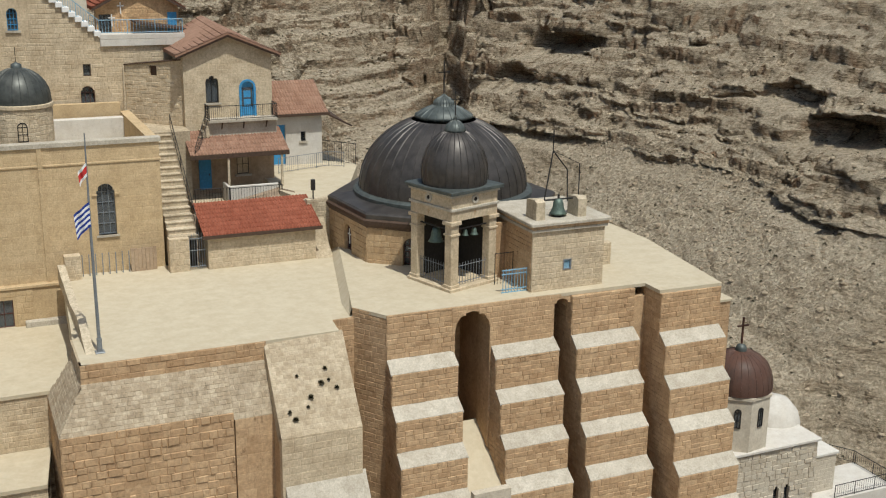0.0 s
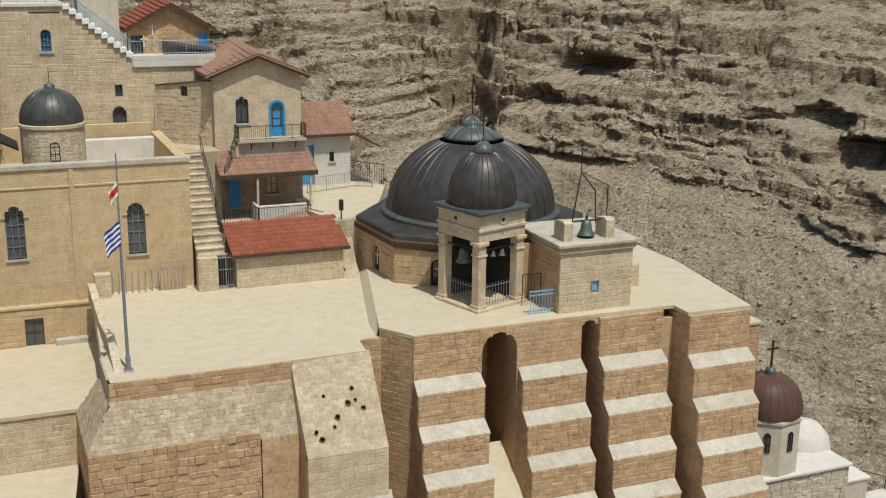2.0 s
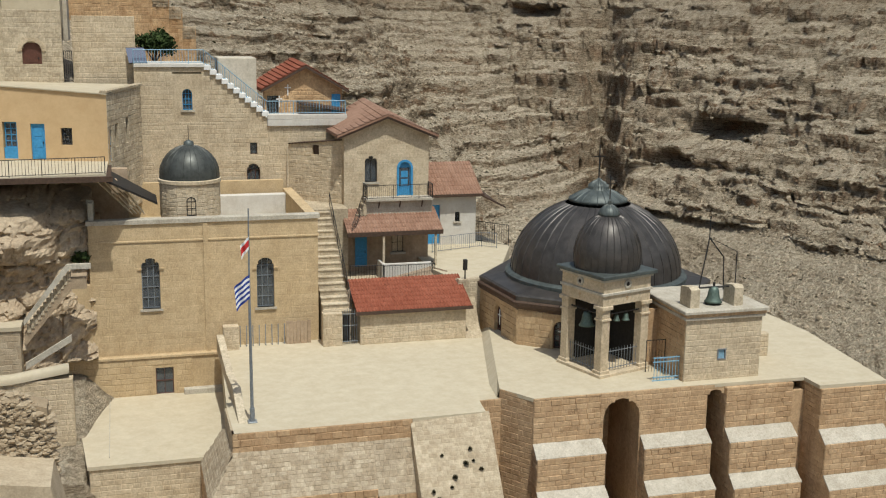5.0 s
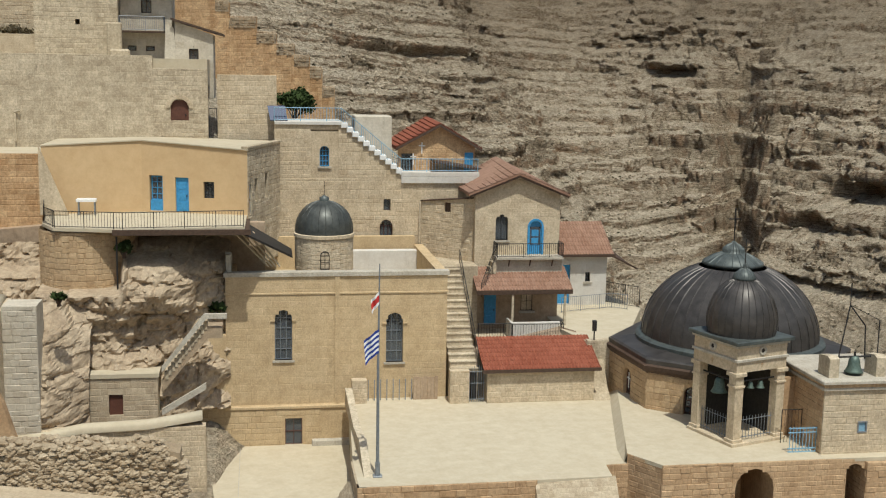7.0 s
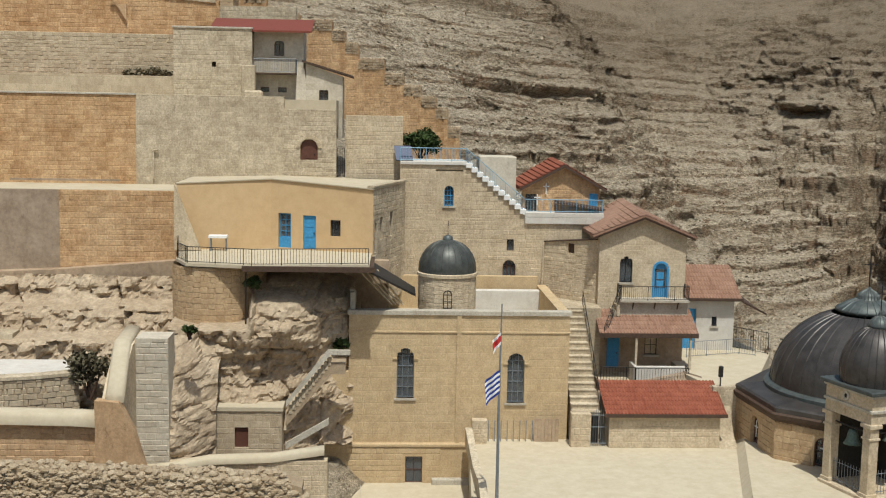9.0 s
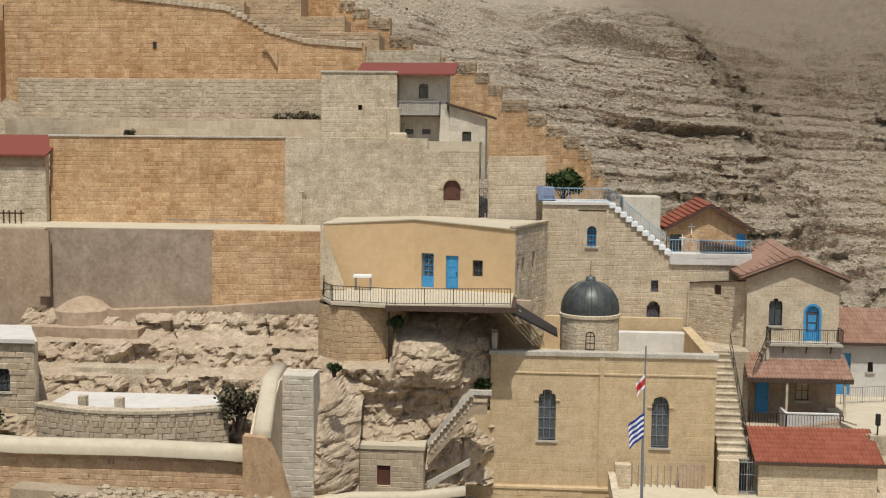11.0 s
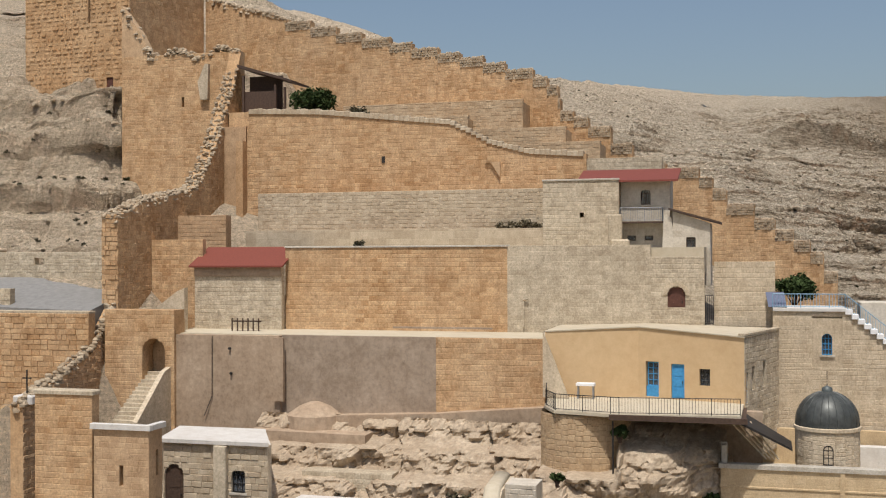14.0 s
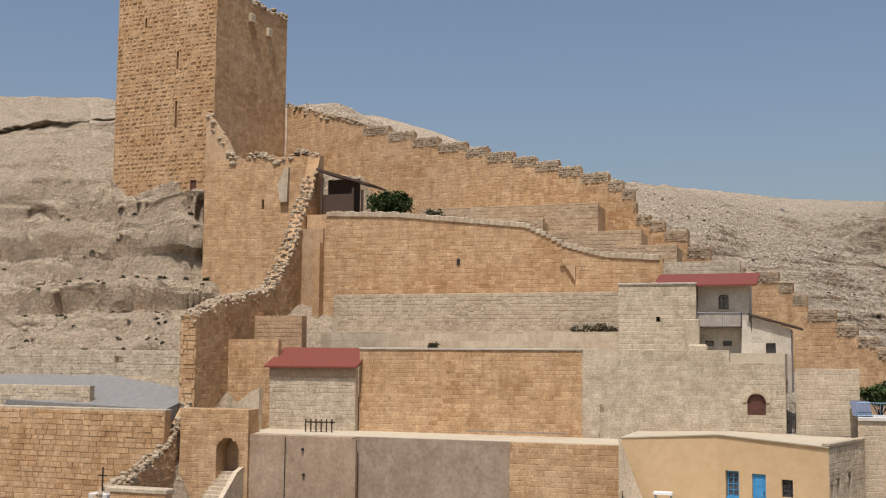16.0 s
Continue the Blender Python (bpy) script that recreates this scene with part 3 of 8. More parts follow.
    crags = np.exp(-((np.hypot(X - 88, (Y - 196) * 0.7) / 19) ** 4))
    hard = np.maximum(hard, 0.95 * crags)
    along = 0.75 * (X - Y)
    warp = 2.4 * (fbm(X * 0.03, Y * 0.03, 3, 23) - 0.5) + 0.03 * X
    for size, wide, amt, sd in ((5.6, 17.0, 0.4, 51), (2.1, 8.0, 0.6, 52), (0.9, 4.0, 0.75, 53)):
        q = Z + warp
        edge, tone = blocks((along + 0.6 * wide * fbm(X * 0.8 / wide, Y * 0.8 / wide, 2, sd)) / wide, q / size * 0.45, sd)
        q = q + size * 0.9 * (tone - 0.5)
        fr = q / size - np.floor(q / size)
        k = np.clip(1.5 * hard - 0.5 * fbm(X * 0.9 / wide, Y * 0.9 / wide, 2, sd + 4), 0, 1)
        Z = Z + ((np.clip((fr - 0.62) / 0.3, 0, 1) - fr) * size * amt * (1 + (0.9 * crags if size > 2 else 0)) - 0.1 * size * (1 - edge)) * k * wild
    fr = (Z + wave) / 3.3 - np.floor((Z + wave) / 3.3)
    Z = Z + (np.clip((fr - 0.72) / 0.2, 0, 1) - fr) * 3.3 * 0.6 * west * np.clip((130 - Y) / 10, 0, 1) * wild
    q = Z + warp
    push = 1.1 * bed(q + 0.3 * fbm(X * 0.2, Y * 0.2, 2, 15), 0.62, 13) + 1.0 * bed(q, 2.2, 9) * hard
    edge, tone = blocks((along + fbm(X * 0.3, Y * 0.3, 2, 103)) / 2.6, q / 0.8, 103)
    push = push + 0.9 * (tone - 0.5 - 0.4 * (1 - edge)) * hard
    push = push + 2.6 * (fbm(along * 0.1, q * 0.45, 3, 71) - 0.5) * hard + 1.5 * (fbm(along * 0.3, q * 1.5, 2, 77) - 0.5)
    push = push * (1 - 0.85 * scree) * (1 - 0.2 * west) * np.clip((390 - Y) / 90, 0.1, 1) * wild * steep * np.where(inside > 0, 0.5, 1.0)
    # long undercut ledges
    for u, out, where in ((over, 2.4, east), (over - 8, 1.8, east * np.clip((142 - Y) / 20, 0.15, 1)), (Z - 16.6 + wave, 1.1, west), (Z - 10.6 + wave, 1.2, west), (Z - 4.8 + wave, 0.9, west), (Z - 37 + 2 * wave, 3.0, west * np.clip((Y - 122) / 8, 0, 1) * np.clip((220 - Y) / 40, 0, 1))):
        k = np.clip(3.0 * fbm(X * 0.07, Y * 0.07, 3, 70) - 0.8, 0.3 * (1 - west), 1) * where
        push = push + k * out * np.where(u > 0, 0.6 * np.exp(-u / 2.5), -np.exp(-((u + 1.1) / 1.3) ** 4))
    # caves under overhanging lips
    for cx, cy, far, lip, high, deep in ((90.5, 164, 8, -16.6, 3.8, 6.0), (83, 167, 5, -22.4, 3.4, 4.0), (100.5, 118, 6, -20.0, 2.6, 4.0), (99, 106, 6, -22.4, 3.4, 5.0), (87, 233, 8, 1.2, 2.2, 2.5), (84, 258, 8, 8.6, 3.4, 4.0), (-100, 131, 11, 36.5, 4.0, 6.0)):
        w = np.exp(-((np.hypot(X - cx, Y - cy) / far) ** 4))
        u = Z - lip + 0.5 * wave
        push = push + w * np.where(u > 0, 1.2 * np.exp(-u / 2.0), -deep * np.exp(-(((u + high / 2) / (high / 2)) ** 6)))
    push = push + where * (3.0 * np.where(lip > 2.4, np.exp(-np.clip(lip, 0, 200) / 12), 0) - 7.0 * ((lip > 0.5) & (lip < 2.3)))
    lift = 0.55 * (fbm(X * 0.45, Y * 0.45, 3, 33) - 0.5) + 0.5 * np.clip(fbm(X * 1.1, Y * 1.1, 2, 35) - 0.55, 0, 1) * 2
    lift = lift + west * (2.2 * np.abs(fbm(X * 0.22, Y * 0.22, 3, 36) - 0.5) + 0.5 * bed(Z + wave, 0.8, 37)) * np.clip((220 - Y) / 60, 0, 1)
    near = np.clip((400 - Y) / 140, 0.25, 1)
    Xo, Yo, Zo = X + hx * push * near, Y + hy * push * near, Z + lift * wild
    global GROUND_GRID
    GROUND_GRID = (xs, ys, Xo, Yo, Zo)
    nx, ny = len(xs), len(ys)
    v = np.stack([Xo.ravel(), Yo.ravel(), Zo.ravel()], 1)
    i = np.arange(nx * ny).reshape(ny, nx)
    f = np.stack([i[:-1, :-1], i[:-1, 1:], i[1:, 1:], i[1:, :-1]], -1).reshape(-1, 4)
    me = bpy.data.meshes.new("ground")
    me.from_pydata(v.tolist(), [], f.tolist())
    me.polygons.foreach_set("use_smooth", np.ones(len(me.polygons), dtype=bool))
    me.update()
    ob = new("ground", me)
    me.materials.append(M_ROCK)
    return tagged(ob, "bare desert hillside of bedded brown limestone and scree", "ground", kind="structure")


build_ground()

# ---- parts that many buildings share ----
def window(parent, xc, w, zb, zt, yf, arch=False, frame=None, bars=(1, 2), xf=None, name="window", depth=0.22, sill=True):
    """A framed window set back in its opening; xf places a face that looks to -y."""
    frame = frame or M_IRON
    t = 0.055
    s = Shape(xf)
    y0, y1 = yf + depth, yf + depth + 0.07
    x0, x1 = xc - w / 2, xc + w / 2
    sp = zt - w / 2 if arch else zt
    s.box(x0, x0 + t, y0, y1, zb, sp).box(x1 - t, x1, y0, y1, zb, sp).box(x0 + t, x1 - t, y0, y1, zb, zb + t)
    if arch:
        r, n = w / 2, 10
        for i in range(n):
            a, b = math.pi * i / n, math.pi * (i + 1) / n
            s.prism([(xc + q * math.cos(u), sp + q * math.sin(u)) for q, u in ((r, a), (r, b), (r - t, b), (r - t, a))], "y", y0, y1)
    else:
        s.box(x0 + t, x1 - t, y0, y1, zt - t, zt)
    for i in range(1, bars[0] + 1):
        x = x0 + w * i / (bars[0] + 1)
        s.box(x - 0.02, x + 0.02, y0 + 0.01, y1, zb + t, zt - t if not arch else sp + w * 0.42)
    for i in range(1, bars[1] + 1):
        z = zb + (sp - zb) * i / (bars[1] + (0 if arch else 1))
        s.box(x0 + t, x1 - t, y0 + 0.012, y1, z - 0.02, z + 0.02)
    fr = part(name, s, frame, parent)
    g = Shape(xf)
    if arch:
        n = 12
        g.prism([(x0, zb), (x1, zb)] + [(xc + w / 2 * math.cos(math.pi * i / n), sp + w / 2 * math.sin(math.pi * i / n)) for i in range(n + 1)], "y", y1, y1 + 0.02)
    else:
        g.box(x0, x1, y1, y1 + 0.02, zb, zt)
    part("pane", g, M_GLASS, fr)
    if sill:
        q = Shape(xf)
        q.box(x0 - 0.15, x1 + 0.15, yf - 0.12, yf + depth, zb - 0.14, zb)
        part("window_sill", q, M_LEDGE, fr)
    return fr


def door(parent, xc, w, zb, zt, yf, colour, arch=False, xf=None, panels=True, depth=0.15):
    s = Shape(xf)
    t = 0.07
    y0 = yf + depth
    x0, x1 = xc - w / 2, xc + w / 2
    if arch:
        n, sp = 10, zt - w / 2
        s.prism([(x0, zb), (x1, zb)] + [(xc + w / 2 * math.cos(math.pi * i / n), sp + w / 2 * math.sin(math.pi * i / n)) for i in range(n + 1)], "y", y0, y0 + 0.06)
        zt = sp
    else:
        s.box(x0, x1, y0, y0 + 0.06, zb, zt)
    s.box(x0, x0 + t, y0 - 0.04, y0, zb, zt).box(x1 - t, x1, y0 - 0.04, y0, zb, zt)
    if panels:
        for k in range(3):
            a = zb + 0.12 + (zt - zb - 0.2) * k / 3
            s.box(xc - w * 0.28, xc + w * 0.28, y0 - 0.025, y0, a, a + (zt - zb) * 0.24)
    d = part("door", s, colour, parent)
    h = Shape(xf)
    h.box(xc + w * 0.3, xc + w * 0.36, y0 - 0.09, y0 - 0.03, (zb + zt) / 2 - 0.12, (zb + zt) / 2 + 0.03)
    part("door_handle", h, M_IRON, d)
    return d


def railing(name, pts, h, colour, label, step=0.16, r=0.014, kind_of="railing", mids=()):
    """A rail on posts with thin bars along a line of corners."""
    base = pts[0]
    th = thing(name, base, label, kind_of)
    top, posts = Shape(), []
    for a, b in zip(pts, pts[1:]):
        a, b = Vector(a), Vector(b)
        up = Vector((0, 0, h))
        top.tube(a + up, b + up, r * 1.9, 6)
        top.tube(a + Vector((0, 0, 0.1)), b + Vector((0, 0, 0.1)), r * 1.4, 5)
        for m in mids:
            top.tube(a + Vector((0, 0, h * m)), b + Vector((0, 0, h * m)), r * 1.3, 5)
        n = max(1, round((b - a).length / step))
        for i in range(n + 1):
            p = a + (b - a) * i / n
            if i % max(1, round(1.9 / step)) == 0 or i == n:
                posts.append(p)
            else:
                q = Shape()
                q.tube(p + Vector((0, 0, 0.1)), p + up, r * 0.8, 4)
                part("bar", q, colour, th)
    part("rail", top, colour, th)
    for p in posts:
        s = Shape()
        s.tube(p, p + Vector((0, 0, h + 0.03)), r * 1.9, 6)
        part("post", s, colour, th)
    return th


def tiled_slope(parent, xa, xb, ya, za, yb, zb, mat, rows=7, name="roof", label="", over=0.0):
    """A roof plane from the eaves (ya, za) up to (yb, zb) with rows of tiles."""
    s = Shape()
    n = Vector((0, -(zb - za), yb - ya)).normalized()
    d = 0.1
    s.prism([(ya, za), (yb, zb), (yb, zb - 0.12), (ya, za - 0.12)], "x", xa, xb)
    r = part(name, s, mat, parent, label)
    w = 0.24
    t = Shape()
    for k in range(rows):
        y0, y1 = ya + (yb - ya) * k / rows, ya + (yb - ya) * (k + 1) / rows
        z0, z1 = za + (zb - za) * k / rows, za + (zb - za) * (k + 1) / rows
        x = xa
        while x < xb - 0.05:
            e = min(x + w, xb)
            m = (x + e) / 2
            p = [(x, y0, z0 + d * 0.3), (m, y0, z0 + d * 1.35), (e, y0, z0 + d * 0.3), (x, y1, z1 + d * 0.05), (m, y1, z1 + d * 0.7), (e, y1, z1 + d * 0.05), (x, y0, z0 - 0.01), (e, y0, z0 - 0.01)]
            t.add(p, [(0, 1, 4, 3), (1, 2, 5, 4), (6, 7, 2, 1, 0)])
            x = e
    part("tiles", t, mat, r, kind="stuff")
    return r


def faced_wall(name, label, x0, x1, z0, z1, yf, th, mat, holes=(), xf=None, core=None, course=0.31, length=0.62, proud=0.03, limit=0, top=None, category="", kind="structure", cap=None, rough=0.5, parent=None):
    """A wall with squared stones on the face that looks to -y (local axes of xf)."""
    if parent is None:
        o = (xf or Matrix()) @ Vector((x0, yf, z0))
        parent = thing(name, o, label, category or "wall", kind=kind)
    s = Shape(xf)
    if top is None:
        s.wall(x0, x1, z0, z1, yf, th, holes)
    else:
        n = max(2, int((x1 - x0) / 0.7))
        pr = [(x0 + (x1 - x0) * i / n) for i in range(n + 1)]
        s.prism([(x0, z0), (x1, z0)] + [(x, top(x)) for x in pr[::-1]], "y", yf, yf + th)
    part("wall", s, core or mat, parent)
    bl = stone_list(x0, x1, z0, z1 if top is None else max(top(x0 + (x1 - x0) * i / 40) for i in range(41)), yf, course, length, proud * 0.45, holes, top, 0.016, rough, rng)
    pieces(bl, mat, parent, xf, limit)
    if cap is not None and top is None:
        c = Shape(xf)
        c.box(x0 - 0.06, x1 + 0.06, yf - 0.1, yf + th + 0.05, z1, z1 + 0.14, 0.03)
        part("coping", c, cap, parent)
    return parent


def rubble_row(x0, x1, yf, th, top, size, xf=None, seed=3, layers=2):
    """Rough broken stones lying along the top of a ruined wall."""
    r = random.Random(seed)
    s = Shape(xf)
    x = x0
    while x < x1:
        for k in range(layers):
            for y in np.arange(yf, yf + th, size * 1.3):
                rock(s, (x + r.uniform(-0.1, 0.1), y + r.uniform(0, size * 0.6), top(x) + size * (0.25 + 0.7 * k) + r.uniform(-0.1, 0.1) - (0.0 if r.random() > 0.35 * k else 0.6)), size * r.uniform(0.5, 0.85), r)
        x += size * r.uniform(0.9, 1.3)
    return s


def rock(s, c, r, q, flat=0.75):
    """An uneven broken stone: a bent prism with a narrower top."""
    n = q.choice((5, 6, 7))
    a0 = q.uniform(0, 6.28)
    tx, ty = q.uniform(-0.25, 0.25), q.uniform(-0.25, 0.25)
    p = []
    for k, (z, m) in enumerate(((-0.7, 0.95), (0.1, 1.05), (0.75, 0.55))):
        for i in range(n):
            a = a0 + 6.2832 * i / n
            m2 = m * q.uniform(0.72, 1.12)
            p.append((c[0] + r * (m2 * math.cos(a) + tx * z), c[1] + r * (m2 * math.sin(a) + ty * z), c[2] + r * flat * (z + q.uniform(-0.14, 0.14))))
    f = [tuple(range(2 * n, 3 * n))]
    for j in range(2):
        f += [(j * n + i, j * n + (i + 1) % n, (j + 1) * n + (i + 1) % n, (j + 1) * n + i) for i in range(n)]
    s.add(p, f)


def dome(parent, cx, cy, prof, ribs, mat, name="dome", rib_r=0.035, seg=48):
    """A ribbed metal dome from a profile of (radius, height)."""
    s = Shape()
    s.smooth = True
    s.lathe(prof, cx, cy, seg)
    d = part(name, s, mat, parent)
    for k in range(ribs):
        a = 2 * math.pi * k / ribs
        q = Shape()
        for (r0, z0), (r1, z1) in zip(prof, prof[1:]):
            q.tube((cx + r0 * math.cos(a), cy + r0 * math.sin(a), z0), (cx + r1 * math.cos(a), cy + r1 * math.sin(a), z1), rib_r, 4)
        part("seam", q, mat, d)
    return d


def dome_profile(r, z0, rise, n=9, bulge=1.0, stop=0.12):
    out = []
    for i in range(n + 1):
        a = (math.pi / 2) * i / n
        rr = r * math.cos(a) ** bulge
        if rr < stop:
            rr = stop
        out.append((rr, z0 + rise * math.sin(a)))
    return out


def cross(parent, x, y, z, h, mat, w=None, t=0.035):
    w = w or h * 0.5
    s = Shape()
    s.box(x - t, x + t, y - t, y + t, z, z + h).box(x - w / 2, x + w / 2, y - t, y + t, z + h * 0.66, z + h * 0.66 + 2 * t)
    return part("cross", s, mat, parent)

# ---- the great terrace, its front and the buttresses ----
def slab(name, label, poly, z0, z1, mat, category="roof terrace"):
    s = Shape()
    s.prism(poly, "z", z0, z1)
    return solo(name, s, mat, label, category, kind="structure")


slab("roof_terrace", "flat cream screed roof terrace with faint cracks", [(5.15, 61.5), (5.15, 57.35), (14.9, 57.35), (19.2, 57.45), (19.4, 59.3), (22.3, 59.5), (24.6, 73.7), (5.9, 73.7)], -24, -22, M_ROOF)
slab("roof_terrace_low", "lower flat cream roof with a thin drain line", [(-2.52, 61.9), (5.4, 61.9), (5.9, 73.7), (-3.52, 73.7)], -25.2, -24.98, M_ROOF)
slab("roof_ledge", "lowest flat cream roof strip below the terrace wall", [(-3.55, 57.35), (3.0, 57.35), (3.6, 61.96), (-3.1, 61.96)], -28.6, -28.38, M_ROOF)
slab("roof_east", "cream flat roof behind the bell tower and the dome", [(22.0, 57.22), (31.6, 57.22), (31.6, 60), (39.4, 60), (39.4, 55.4), (44.0, 55.3), (45.5, 66), (45, 82), (24.6, 82), (24.6, 73.7), (21.3, 61.7), (20.65, 59.37)], -21.62, -21.4, M_ROOF)
_s = Shape()
_s.add([(24.6, 73.7, -21.41), (21.3, 61.7, -21.41), (20.65, 59.37, -21.41), (24.1, 73.7, -21.98), (20.85, 61.8, -21.98), (20.55, 59.5, -21.98)], [(0, 3, 4, 1), (1, 4, 5, 2)])
solo("roof_fillet", _s, M_ROOF, "cream mortar fillet along the roof step", "roof terrace", kind="structure")
# low roof walls
faced_wall("wall_low_front", "ochre stone wall under the low roof", -2.4, 5.3, -31, -25.0, 62.0, 0.6, M_CREAM, course=0.33, length=0.6)
faced_wall("wall_low_side", "ochre stone side wall of the low roof", 0, 11.7, -34, -25.0, 0, 0.5, M_CREAM, xf=turn_at(-3.4, 73.7, -85.1), holes=[(9.2, 1.0, -28.2, -26.0, False)])
_s = Shape()
_s.box(3.4, 6.0, 73.0, 73.66, -25.0, -24.6, 0.05).box(-1.35, -1.3, 63, 73, -25, -24.9)
solo("roof_kerb", _s, M_LEDGE, "low mortar kerb along the back of the low roof", "kerb", kind="structure")
faced_wall("wall_ledge_front", "ochre stone wall below the lowest roof strip", -3.4, 3.0, -42, -28.4, 57.5, 0.6, M_CREAM)
# the parapet band, the battered face and the wall under it
def sloped(x0, x1, ya, za, yb, zb, off=0.0):
    """Axes of a face that leans back from its foot (yb, zb) to its head (ya, za)."""
    d = Vector((0, ya - yb, za - zb)).normalized()
    n = Vector((0, -d.z, d.y))
    m = Matrix(((1, 0, 0, x0), (0, -n.y, d.y, yb), (0, -n.z, d.z, zb), (0, 0, 0, 1)))
    return m, math.hypot(ya - yb, za - zb), x1 - x0


faced_wall("parapet_front", "weathered ochre parapet band with a broken lower edge", 5.05, 14.9, -23.1, -22.02, 57.3, 0.6, M_BUTT, course=0.36, length=0.8, proud=0.05, rough=0.9)
faced_wall("parapet_return", "pale mortared return of the terrace parapet", 0, 4.2, -23.1, -22.02, 0, 0.5, M_GREY, xf=turn_at(5.05, 61.5, -90), course=0.36, length=0.7, proud=0.03)
_m, _h, _w = sloped(3.7, 12.65, 57.3, -23.05, 55.9, -25.3)
faced_wall("glacis_grey", "sloping face of grey fieldstone below the parapet", 0, _w, 0, _h, 0, 0.6, M_GLACIS, xf=_m, course=0.24, length=0.36, proud=0.03, limit=300, rough=0.9, top=lambda x: min(2.65, 0.05 + x * 2.0))
_m, _h, _w = sloped(12.65, 15.1, 57.3, -23.05, 55.8, -25.7)
faced_wall("glacis_pale", "sloping pale stone strip beside the glacis", 0, _w, 0, _h, 0, 0.6, M_GLACIS, xf=_m, course=0.32, length=0.45, proud=0.03)
faced_wall("wall_front_low", "ochre wall of large rough stones with a mortared arch line", 3.7, 12.65, -48, -25.3, 55.9, 1.2, M_BUTT, course=0.42, length=0.58, proud=0.09, rough=1.0, limit=260)
faced_wall("wall_front_plain", "plain weathered ochre wall bay", 12.7, 15.4, -48, -25.7, 55.8, 1.2, M_BUTT, course=0.5, length=1.1, proud=0.012)
# corner to the left: a leaning face over an upright one
_m = Matrix(((0, 0.849, 0.528, 3.65), (-1, 0, 0, 62.1), (0, -0.528, 0.849, -25.3), (0, 0, 0, 1)))
faced_wall("glacis_corner", "grey stone sloping corner of the terrace", 0, 6.2, 0, 2.65, 0, 0.6, M_GLACIS, xf=_m, course=0.24, length=0.36, proud=0.03, limit=150, rough=0.9, top=lambda x: max(0.02, min(2.65, 0.05 + x * 4.4, 0.05 + (6.2 - x) * 1.9)))
faced_wall("corner_side", "weathered side wall under the sloping corner", 0, 6.2, -44, -25.3, 0, 0.6, M_BUTT, xf=turn_at(3.68, 62.1, -90), course=0.4, length=0.6, proud=0.05, rough=0.9)
# pale glacis with tufts
_m, _h, _w = sloped(14.8, 19.4, 57.5, -22.0, 54.2, -26.5)
faced_wall("glacis_bright", "steep sunlit glacis of pale squared stones with dry tufts", 0, _w, 0, _h, 0, 0.8, M_BRIGHT, xf=_m, course=0.26, length=0.4, proud=0.018, limit=260, rough=0.7)
_s = Shape()
_s.prism([(57.5, -22.05), (54.25, -26.5), (54.25, -50), (57.5, -50)], "x", 14.85, 19.35)
solo("glacis_core", _s, M_BUTT, "ochre stone flank and foot of the bright glacis", "wall", kind="structure")
faced_wall("glacis_foot", "weathered ochre foot of the bright glacis", 14.8, 19.4, -48, -26.5, 54.18, 0.5, M_CREAM, course=0.4, length=0.9, proud=0.02)
_s = Shape()
_s.prism([(54.3, -29.2), (53.3, -30.7), (53.3, -50), (54.3, -50)], "x", 14.95, 19.6)
solo("glacis_step", _s, M_LEDGE, "pale sloping stone step at the glacis foot", "wall", kind="structure")
faced_wall("wall_behind_glacis", "ochre wall between the glacis and the first buttress", 19.2, 22.4, -50, -22.02, 59.25, 0.8, M_BUTT, course=0.33, length=0.7)


def tuft(x, y, z, r, mat=M_DRY, n=26, name="tuft", label="dry grey tuft of scrub growing from the wall", seed=0, cat="plant", group="tufts", up=1.0):
    q = random.Random(seed)
    s = Shape()
    for _ in range(n):
        a, e = q.uniform(0, 6.28), q.uniform(-0.2, 1.3)
        d = Vector((math.cos(a) * math.cos(e), math.sin(a) * math.cos(e), math.sin(e) * up)) * r * q.uniform(0.6, 1.1)
        w = Vector((-d.y, d.x, 0)).normalized() * r * 0.16
        c = Vector((x, y, z))
        s.add([tuple(c - w * 0.4), tuple(c + w * 0.4), tuple(c + d * 0.6 + w), tuple(c + d), tuple(c + d * 0.6 - w)], [(0, 1, 2, 3, 4)])
    return solo(name, s, mat, label, cat, group, base=(x, y, z))


for i, (u, w) in enumerate(((0.32, 0.59), (0.68, 0.63), (0.6, 0.49), (0.7, 0.51), (0.78, 0.42), (0.44, 0.36), (0.385, 0.27), (0.155, 0.24), (0.21, 0.16))):
    tuft(14.8 + 4.6 * u, 54.2 + 3.3 * w - 0.05, -26.5 + 4.5 * w, 0.13 + 0.04 * (i % 3), M_SCRUB, seed=i, n=140)


